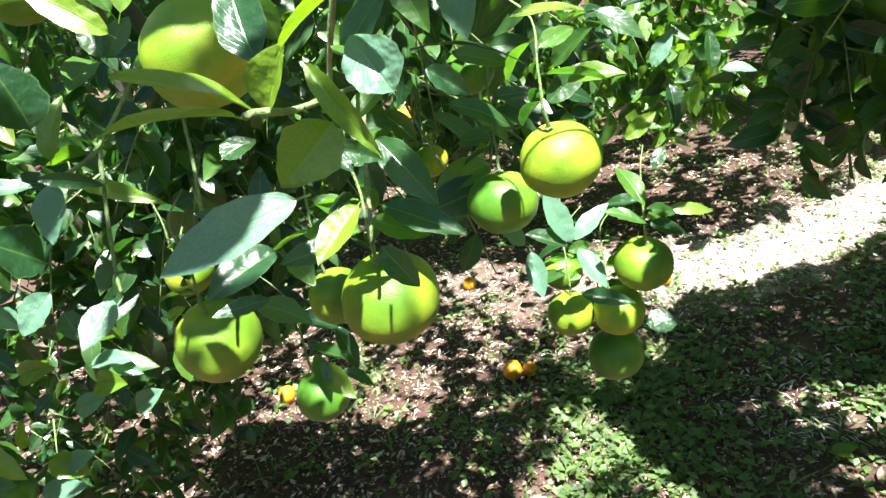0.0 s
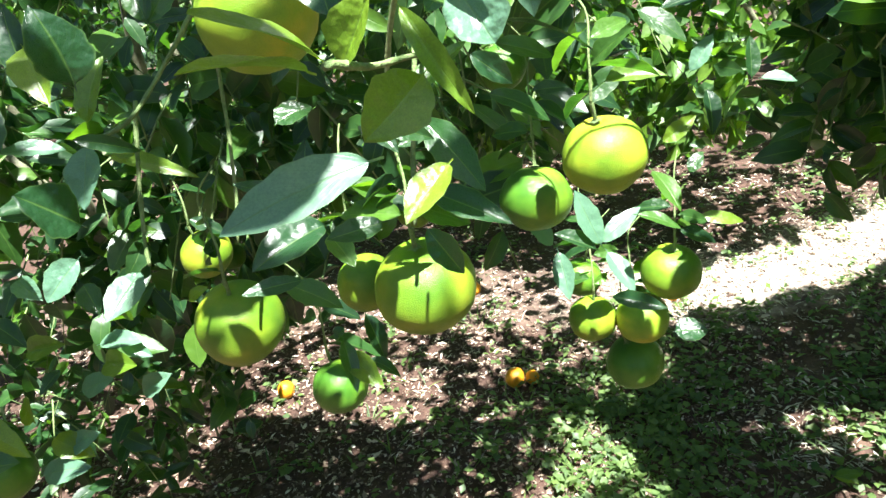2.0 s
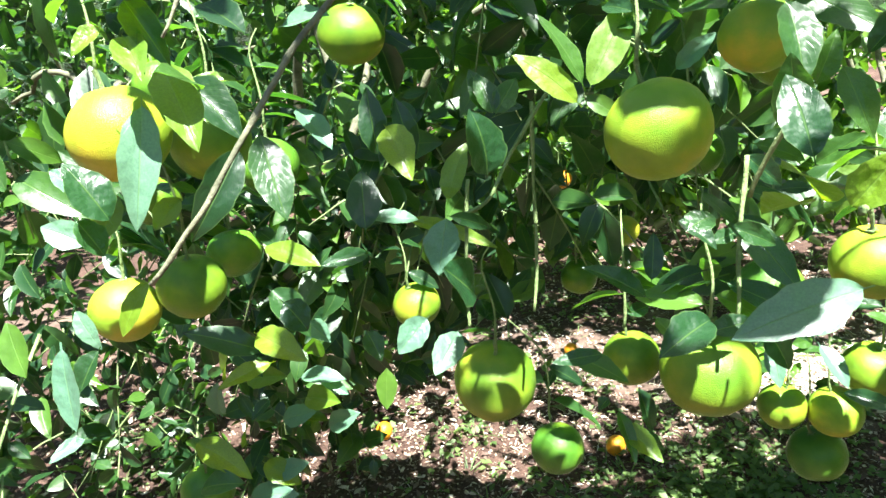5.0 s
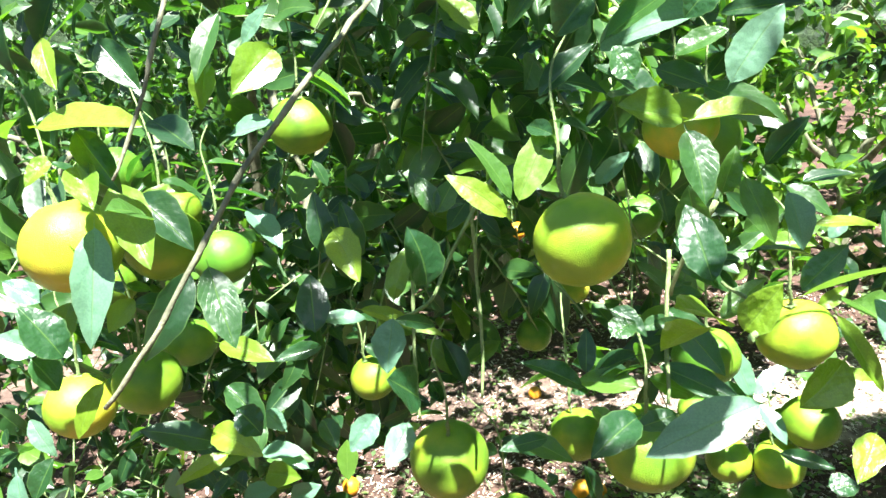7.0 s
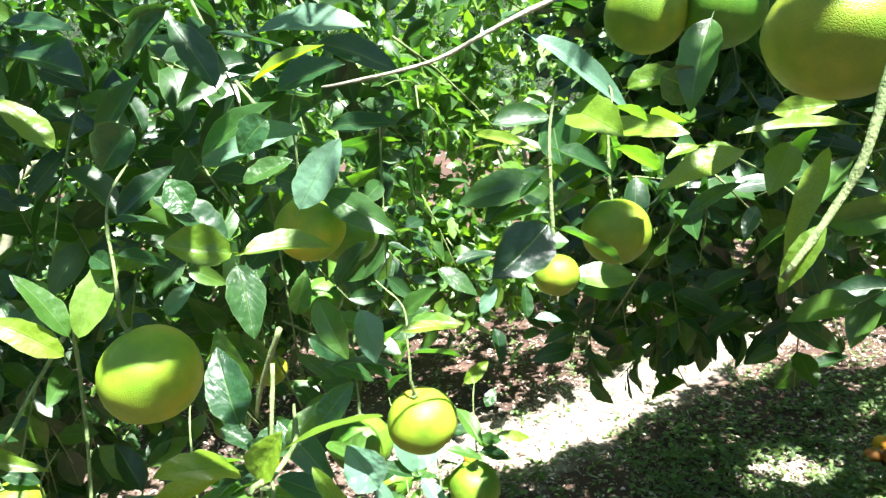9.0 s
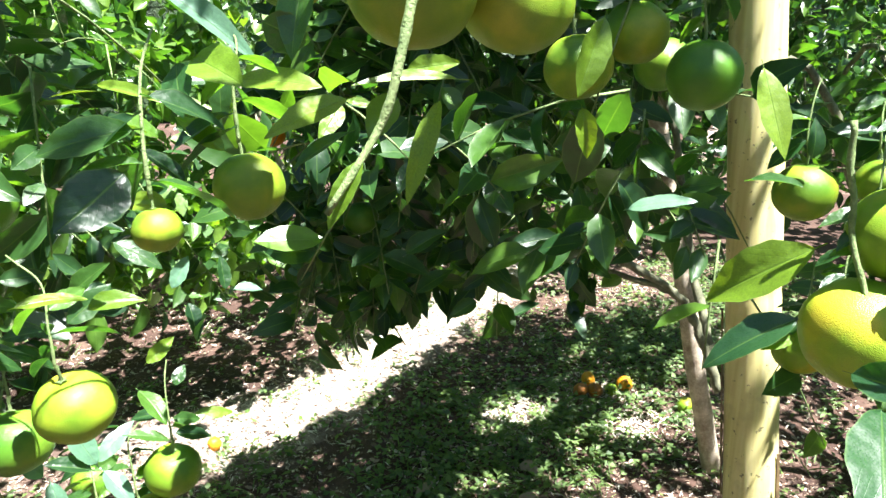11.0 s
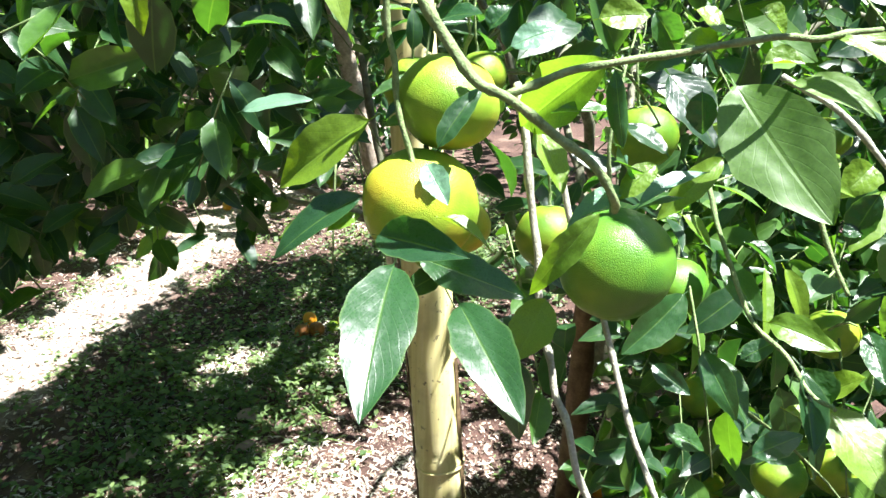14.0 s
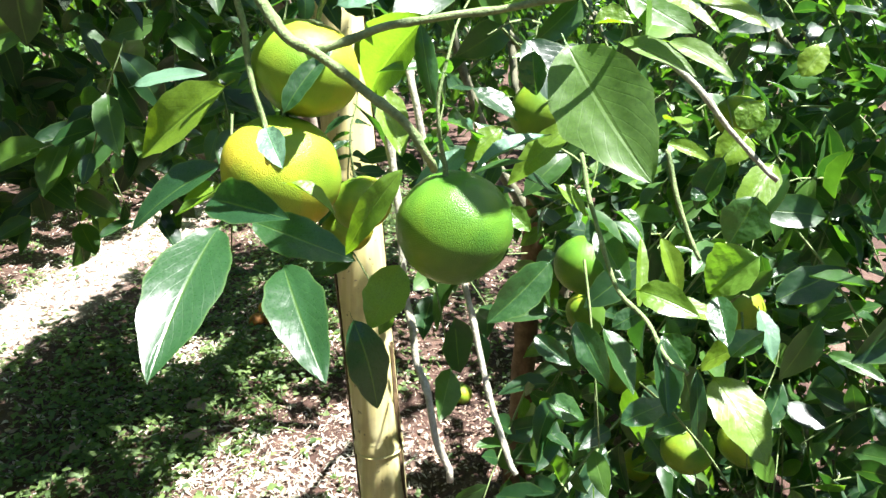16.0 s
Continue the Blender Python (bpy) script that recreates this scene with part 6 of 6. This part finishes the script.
leaf(LEFT, (0.142, 0.864, 1.198), (0.164, 0.822, 1.182), 0.30, "deep", (0.31, -0.62, 0.72), roll=-12, fold=0.45, bend=0.30)
leaf(LEFT, (0.345, 1.258, 1.321), (0.390, 1.225, 1.370), 0.40, "leaf", (0.14, -0.71, 0.69), roll=-8, fold=0.45, bend=0.20)
leaf(LEFT, (0.358, 1.252, 1.301), (0.430, 1.244, 1.324), 0.40, "fresh", (0.35, -0.47, 0.81), roll=2, fold=0.60, bend=0.30)
leaf(LEFT, (0.400, 1.299, 1.378), (0.463, 1.273, 1.344), 0.40, "leaf", (0.12, -0.68, 0.72), roll=-1, fold=0.20, bend=0.20)
leaf(LEFT, (0.432, 1.356, 1.361), (0.501, 1.371, 1.391), 0.40, "leaf", (-0.08, -0.47, 0.88), roll=-9, fold=0.20, bend=0.30)
leaf(LEFT, (0.467, 1.331, 1.283), (0.500, 1.340, 1.329), 0.40, "pale", (0.14, -0.55, 0.82), roll=8, fold=0.30, bend=0.20)
leaf(LEFT, (0.545, 1.343, 1.264), (0.544, 1.358, 1.319), 0.40, "leaf", (0.36, -0.52, 0.78), roll=-2, fold=0.45, bend=0.10)
leaf(LEFT, (0.553, 1.347, 1.266), (0.599, 1.341, 1.271), 0.40, "pale", (0.24, -0.54, 0.81), roll=-3, fold=0.45, bend=0.30)
leaf(LEFT, (0.488, 1.329, 1.267), (0.500, 1.291, 1.221), 0.45, "leaf", (0.32, -0.51, 0.80), roll=-8, fold=0.45, bend=0.30)
leaf(LEFT, (0.422, 1.186, 1.241), (0.462, 1.193, 1.269), 0.40, "fresh", (0.39, -0.59, 0.70), roll=6, fold=0.45, bend=0.10)
leaf(LEFT, (0.468, 1.257, 1.119), (0.530, 1.255, 1.116), 0.30, "fresh", (0.24, -0.58, 0.78), roll=8, fold=0.20, bend=0.30)
leaf(LEFT, (0.409, 1.173, 1.219), (0.446, 1.126, 1.194), 0.45, "leaf", (0.36, -0.48, 0.80), roll=-9, fold=0.20, bend=0.20)
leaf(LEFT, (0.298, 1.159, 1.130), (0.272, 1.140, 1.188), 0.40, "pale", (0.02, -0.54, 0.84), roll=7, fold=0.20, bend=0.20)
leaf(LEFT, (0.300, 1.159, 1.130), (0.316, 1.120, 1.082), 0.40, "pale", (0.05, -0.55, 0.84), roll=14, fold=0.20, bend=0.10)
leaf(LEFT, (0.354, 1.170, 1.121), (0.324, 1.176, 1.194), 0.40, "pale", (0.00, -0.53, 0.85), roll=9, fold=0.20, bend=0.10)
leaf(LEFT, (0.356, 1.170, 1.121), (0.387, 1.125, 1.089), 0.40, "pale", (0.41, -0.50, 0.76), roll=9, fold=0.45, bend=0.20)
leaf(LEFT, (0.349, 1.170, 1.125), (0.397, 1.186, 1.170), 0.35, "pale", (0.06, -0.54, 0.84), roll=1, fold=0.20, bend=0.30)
leaf(LEFT, (0.349, 1.168, 1.120), (0.302, 1.154, 1.156), 0.40, "leaf", (0.31, -0.50, 0.81), roll=8, fold=0.60, bend=0.20)
leaf(RIGHT, (0.850, 0.674, 1.530), (0.858, 0.635, 1.540), 0.40, "leaf", (-0.09, -0.53, 0.85), roll=-6, fold=0.45, bend=0.20)
leaf(RIGHT, (0.990, 0.703, 1.455), (0.919, 0.776, 1.390), 0.40, "fresh", (-0.18, -0.54, 0.82), roll=-8, fold=0.45, bend=0.20)
leaf(RIGHT, (0.980, 0.704, 1.389), (0.893, 0.741, 1.354), 0.35, "deep", (-0.49, -0.37, 0.79), roll=6, fold=0.30, bend=0.30)
leaf(RIGHT, (0.970, 0.703, 1.371), (0.937, 0.711, 1.363), 0.40, "fresh", (-0.44, -0.25, 0.86), roll=-12, fold=0.30, bend=0.20)
leaf(RIGHT, (1.054, 1.061, 1.395), (1.115, 0.995, 1.432), 0.30, "pale", (-0.37, -0.39, 0.84), roll=-4, fold=0.20, bend=0.20)
leaf(RIGHT, (0.710, 0.978, 1.509), (0.686, 0.955, 1.485), 0.40, "leaf", (-0.40, -0.53, 0.74), roll=-11, fold=0.20, bend=0.20)
leaf(RIGHT, (1.072, 0.513, 1.425), (1.056, 0.503, 1.449), 0.60, "pale", (-0.08, -0.52, 0.85), roll=-12, fold=0.30, bend=0.30)
leaf(RIGHT, (1.071, 0.512, 1.421), (1.019, 0.527, 1.404), 0.35, "pale", (-0.17, -0.48, 0.86), roll=-6, fold=0.20, bend=0.30)
leaf(RIGHT, (1.027, 0.570, 1.467), (1.011, 0.527, 1.425), 0.40, "fresh", (-0.28, -0.45, 0.84), roll=-3, fold=0.30, bend=0.10)
leaf(LEFT, (-0.356, 1.106, 1.033), (-0.282, 1.108, 1.055), 0.40, "pale", (-0.09, -0.64, 0.76), roll=-13, fold=0.45, bend=0.30)
leaf(LEFT, (-0.324, 1.114, 1.032), (-0.273, 1.106, 1.019), 0.45, "pale", (0.35, -0.58, 0.74), roll=11, fold=0.30, bend=0.20)
leaf(LEFT, (-0.335, 1.082, 1.017), (-0.265, 1.064, 1.036), 0.50, "fresh", (0.09, -0.61, 0.79), roll=9, fold=0.60, bend=0.10)
leaf(LEFT, (-0.345, 0.973, 0.982), (-0.286, 0.958, 0.968), 0.55, "fresh", (-0.05, -0.62, 0.79), roll=-7, fold=0.45, bend=0.30)
leaf(LEFT, (-0.335, 0.965, 0.960), (-0.278, 0.977, 0.992), 0.45, "pale", (0.12, -0.64, 0.76), roll=3, fold=0.20, bend=0.10)
leaf(LEFT, (-0.380, 0.989, 0.989), (-0.355, 0.964, 1.053), 0.45, "fresh", (-0.01, -0.53, 0.85), roll=-14, fold=0.20, bend=0.10)
leaf(LEFT, (-0.391, 0.969, 1.051), (-0.382, 0.944, 1.105), 0.50, "pale", (0.20, -0.65, 0.73), roll=-13, fold=0.45, bend=0.30)
leaf(LEFT, (-0.373, 0.985, 1.151), (-0.311, 0.970, 1.127), 0.40, "leaf", (0.19, -0.46, 0.87), roll=-3, fold=0.45, bend=0.10)
leaf(LEFT, (-0.389, 1.025, 1.074), (-0.313, 1.014, 1.103), 0.40, "fresh", (0.38, -0.58, 0.72), roll=9, fold=0.60, bend=0.10)
leaf(LEFT, (-0.429, 0.945, 1.022), (-0.326, 0.913, 1.028), 0.35, "fresh", (0.38, -0.50, 0.78), roll=1, fold=0.30, bend=0.30)
leaf(LEFT, (-0.361, 0.948, 0.937), (-0.291, 0.943, 0.971), 0.45, "pale", (0.21, -0.52, 0.83), roll=5, fold=0.20, bend=0.30)
leaf(LEFT, (-0.367, 1.059, 0.987), (-0.305, 1.055, 1.015), 0.50, "pale", (0.23, -0.62, 0.75), roll=5, fold=0.20, bend=0.10)
leaf(LEFT, (-0.390, 0.990, 1.097), (-0.363, 0.964, 1.153), 0.50, "fresh", (0.04, -0.60, 0.80), roll=6, fold=0.45, bend=0.10)
leaf(LEFT, (-0.365, 1.048, 1.036), (-0.379, 1.010, 1.022), 0.45, "leaf", (0.24, -0.59, 0.77), roll=4, fold=0.45, bend=0.20)
leaf(LEFT, (-0.331, 1.124, 0.933), (-0.276, 1.118, 0.976), 0.50, "pale", (0.01, -0.75, 0.67), roll=4, fold=0.30, bend=0.20)
leaf(LEFT, (-0.396, 0.902, 0.982), (-0.333, 0.896, 1.019), 0.50, "leaf", (0.19, -0.47, 0.86), roll=-9, fold=0.30, bend=0.30)
leaf(RIGHT, (0.982, 0.564, 1.519), (1.005, 0.537, 1.540), 0.50, "pale", (-0.16, -0.56, 0.81), roll=13, fold=0.20, bend=0.30)
leaf(RIGHT, (1.089, 0.498, 1.439), (1.054, 0.508, 1.418), 0.50, "fresh", (-0.25, -0.46, 0.86), roll=-6, fold=0.20, bend=0.20)
leaf(RIGHT, (1.157, 0.540, 1.498), (1.158, 0.480, 1.449), 0.60, "leaf", (-0.50, -0.53, 0.68), roll=-5, fold=0.20, bend=0.10)
leaf(RIGHT, (0.958, 0.615, 1.437), (0.944, 0.578, 1.417), 0.45, "pale", (-0.47, -0.55, 0.69), roll=13, fold=0.45, bend=0.10)

# ---- foliage of the two near trees ----
crown("left_foliage", LEFT, (-0.85, 2.0, 1.6), (1.75, 1.55, 1.5), 3300, 101, keep_near, size=0.078)
crown("front_foliage", LEFT, (-0.15, 1.55, 1.6), (1.0, 0.7, 0.75), 620, 103, keep_near, size=0.078, inner=0.1)
crown("skirt_foliage", LEFT, (-0.75, 1.5, 0.75), (0.75, 0.6, 0.65), 620, 116, keep_near, size=0.072, inner=0.0)
crown("roof_foliage", LEFT, (-0.1, 1.45, 2.25), (1.5, 1.15, 0.4), 330, 106, clear, size=0.078, inner=0.0)
# next three: top leaves added out of sight to shade soil and fruit
crown("high_shade", LEFT, (0.70, 1.52, 2.4), (0.36, 0.36, 0.12), 70, 114, clear, size=0.078, inner=0.0, open_top=False)
crown("overhead_shade", LEFT, (0.39, 0.47, 2.5), (0.30, 0.22, 0.08), 17, 112, lambda p: p[:, 2] > 1.95, size=0.078, inner=0.0, open_top=False, dapples=False)
crown("canopy_shade", LEFT, (0.30, 0.72, 2.12), (0.42, 0.34, 0.16), 46, 109, clear, size=0.078, inner=0.0, open_top=False, dapples=False)


def shade_leaves(tree, below, reach, across=0.10):
    """Two crossing leaves, added out of sight to keep the sun off a fruit or leaf."""
    c = Vector(below) + SUN * reach
    for turn in (0.5, 1.9) if across > 0.08 else (0.9,):
        half = Vector((math.cos(turn), math.sin(turn), -0.1)) * across / 2
        leaf(tree, c - half, c + half, 0.7, "leaf", (0.1, -0.1, 1.0))


shade_leaves(LEFT, (0.176, 0.787, 1.475), 0.36, 0.08)
shade_leaves(LEFT, (0.014, 0.917, 1.182), 0.60, 0.08)
shade_leaves(RIGHT, (1.027, 0.480, 1.380), 0.40, 0.075)
shade_leaves(LEFT, (0.232, 0.650, 1.411), 0.46, 0.08)
shade_leaves(LEFT, (0.262, 0.690, 1.460), 0.42, 0.05)
shade_leaves(LEFT, (0.294, 0.622, 1.430), 0.50, 0.06)
crown("right_foliage", RIGHT, (2.1, 1.55, 1.6), (1.75, 1.7, 1.5), 3500, 102, keep_right, size=0.078)
crown("eaves_foliage", RIGHT, (1.9, 1.3, 2.3), (1.5, 1.3, 0.4), 330, 107, clear, size=0.078, inner=0.0)
crown("bough_foliage", RIGHT, (1.1, 2.1, 1.35), (0.75, 0.6, 0.85), 1100, 104, keep_right, size=0.078, inner=0.1)
# next four: crowns added high up, out of sight, to shade bough and soil
crown("shade_foliage", RIGHT, (1.15, 2.0, 2.1), (0.8, 0.7, 0.35), 650, 108, keep_right, size=0.078, inner=0.0, open_top=False)
crown("cover_shade", RIGHT, (1.22, 1.50, 2.25), (0.38, 0.30, 0.15), 60, 111, clear, size=0.078, inner=0.0, open_top=False)
crown("high_shade", RIGHT, (2.3, 2.1, 2.4), (0.45, 0.55, 0.15), 130, 113, clear, size=0.078, inner=0.0, open_top=False)
crown("lee_shade", RIGHT, (3.15, 2.75, 2.4), (0.75, 0.65, 0.2), 230, 117, clear, size=0.078, inner=0.0, open_top=False)
crown("skirt_foliage", RIGHT, (2.5, 0.45, 0.75), (0.95, 0.8, 0.75), 800, 115, keep_right, size=0.078, inner=0.0)
crown("low_foliage", RIGHT, (2.0, 0.55, 1.1), (0.9, 0.6, 0.95), 520, 105, keep_right, size=0.078, inner=0.1)
limb(RIGHT, [(0.987, 0.695, 1.562), (0.990, 0.689, 1.504), (0.991, 0.680, 1.460), (0.987, 0.658, 1.417), (0.984, 0.642, 1.405)], 0.0030, 0.0022, SHOOT, "branch", 7)
limb(RIGHT, [(0.917, 0.585, 1.563), (0.923, 0.564, 1.525), (0.930, 0.540, 1.504), (0.933, 0.521, 1.496), (0.950, 0.497, 1.478), (0.961, 0.476, 1.463), (0.969, 0.463, 1.441), (0.981, 0.468, 1.430)], 0.0040, 0.0024, SHOOT, "branch", 7)
limb(RIGHT, [(0.937, 0.525, 1.498), (0.972, 0.509, 1.510), (1.003, 0.486, 1.519), (1.045, 0.456, 1.526), (1.070, 0.428, 1.533), (1.099, 0.410, 1.535), (1.159, 0.390, 1.539)], 0.0028, 0.0020, SHOOT, "branch", 7)
limb(RIGHT, [(1.093, 0.642, 1.479), (1.078, 0.617, 1.438), (1.071, 0.595, 1.367), (1.055, 0.566, 1.295), (1.042, 0.539, 1.246), (1.029, 0.504, 1.203), (1.027, 0.482, 1.154)], 0.0038, 0.0030, GREYTWIG, "branch", 7)
limb(RIGHT, [(1.109, 0.624, 1.480), (1.095, 0.600, 1.449), (1.091, 0.575, 1.378), (1.088, 0.550, 1.334), (1.084, 0.525, 1.296), (1.072, 0.494, 1.248), (1.059, 0.464, 1.209), (1.048, 0.432, 1.179)], 0.0034, 0.0024, GREYTWIG, "branch", 7)
limb(RIGHT, [(1.245, 0.524, 1.387), (1.222, 0.495, 1.348), (1.196, 0.446, 1.293), (1.187, 0.408, 1.273), (1.173, 0.379, 1.253), (1.166, 0.358, 1.253)], 0.0024, 0.0018, SHOOT, "branch", 7)
limb(RIGHT, [(1.205, 0.463, 1.497), (1.198, 0.414, 1.478), (1.202, 0.374, 1.441), (1.203, 0.334, 1.411)], 0.0030, 0.0020, GREYTWIG, "branch", 7)
limb(RIGHT, [(1.205, 0.422, 1.417), (1.201, 0.411, 1.392), (1.196, 0.391, 1.360), (1.192, 0.375, 1.339)], 0.0024, 0.0016, SHOOT, "branch", 7)
limb(LEFT, [(-0.058, 1.109, 1.685), (-0.038, 0.938, 1.636), (-0.030, 0.832, 1.602), (-0.049, 0.749, 1.551), (-0.061, 0.710, 1.516), (-0.074, 0.678, 1.483), (-0.098, 0.653, 1.441), (-0.127, 0.635, 1.406)], 0.0030, 0.0016, BARK, "branch", 7)
limb(LEFT, [(-0.085, 0.762, 1.689), (-0.075, 0.713, 1.650), (-0.083, 0.681, 1.594), (-0.093, 0.655, 1.554)], 0.0022, 0.0010, BARK, "branch", 7)
limb(LEFT, [(0.532, 0.902, 1.736), (0.498, 0.893, 1.711), (0.437, 0.885, 1.684), (0.370, 0.880, 1.658), (0.304, 0.886, 1.650)], 0.0030, 0.0010, GREYTWIG, "branch", 7)
limb(LEFT, [(0.594, 0.633, 1.689), (0.581, 0.631, 1.656), (0.567, 0.625, 1.619), (0.552, 0.623, 1.587), (0.528, 0.621, 1.556)], 0.0032, 0.0016, SHOOT, "branch", 7)
limb(LEFT, [(0.266, 0.793, 1.490), (0.248, 0.804, 1.450), (0.237, 0.814, 1.413)], 0.0022, 0.0016, SHOOT, "branch", 7)
limb(LEFT, [(0.268, 0.647, 1.456), (0.277, 0.673, 1.450), (0.281, 0.718, 1.445), (0.270, 0.788, 1.433)], 0.0018, 0.0012, SHOOT, "branch", 7)
limb(LEFT, [(0.239, 0.883, 1.426), (0.236, 0.859, 1.374), (0.235, 0.824, 1.314)], 0.0020, 0.0016, SHOOT, "branch", 7)
limb(LEFT, [(0.091, 0.909, 1.492), (0.058, 0.856, 1.436), (0.049, 0.818, 1.410), (0.030, 0.799, 1.402)], 0.0018, 0.0014, SHOOT, "branch", 7)
limb(LEFT, [(0.016, 0.870, 1.411), (0.018, 0.846, 1.367), (0.024, 0.819, 1.319), (0.026, 0.811, 1.298)], 0.0018, 0.0014, SHOOT, "branch", 7)
limb(LEFT, [(0.063, 0.926, 1.467), (0.064, 0.915, 1.404), (0.070, 0.886, 1.335), (0.070, 0.866, 1.289)], 0.0018, 0.0014, SHOOT, "branch", 7)
limb(RIGHT, [(2.039, 1.753, 0.527), (2.005, 1.810, 0.677), (1.945, 1.879, 0.836), (1.703, 1.935, 0.977), (1.564, 1.939, 1.075), (1.388, 1.949, 1.162)], 0.016, 0.010, BARK, "branch", 7)
limb(RIGHT, [(1.945, 1.879, 0.836), (1.751, 1.939, 0.913), (1.577, 1.960, 0.980), (1.377, 1.935, 1.089)], 0.011, 0.006, BARK, "branch", 7)
limb(RIGHT, [(2.079, 1.824, 0.571), (2.092, 2.009, 0.961), (2.082, 2.111, 1.344), (1.985, 2.207, 1.570)], 0.015, 0.010, BARK, "branch", 7)


# ---- leaves lying on the soil ----
def fallen_leaf(x, y, turn, long, kind, words):
    ob = new("fallen_leaf", hero_mesh(0.45, 0.4, 0.2, 0.25, LITTER if kind == "dry" else LEAVES[kind], kind))
    ob.matrix_basis = pose(x, y, lie(x, y) + 0.035, 4, -6, turn) @ Matrix.Scale(long, 4)
    return tagged(ob, words, "leaf", "fallen leaves")


fallen_leaf(0.90, 1.95, 20, 0.085, "fresh", "fallen green citrus leaf lying on the soil")
fallen_leaf(0.955, 1.93, 150, 0.06, "fresh", "fallen green citrus leaf lying on the soil")
for x, y, turn in ((1.62, 2.27, 30), (1.66, 2.22, 75), (1.52, 2.12, 10), (0.42, 2.6, 120), (1.30, 2.35, 200)):
    fallen_leaf(x, y, turn, 0.10, "dry", "curled dry brown leaf lying among the weeds")
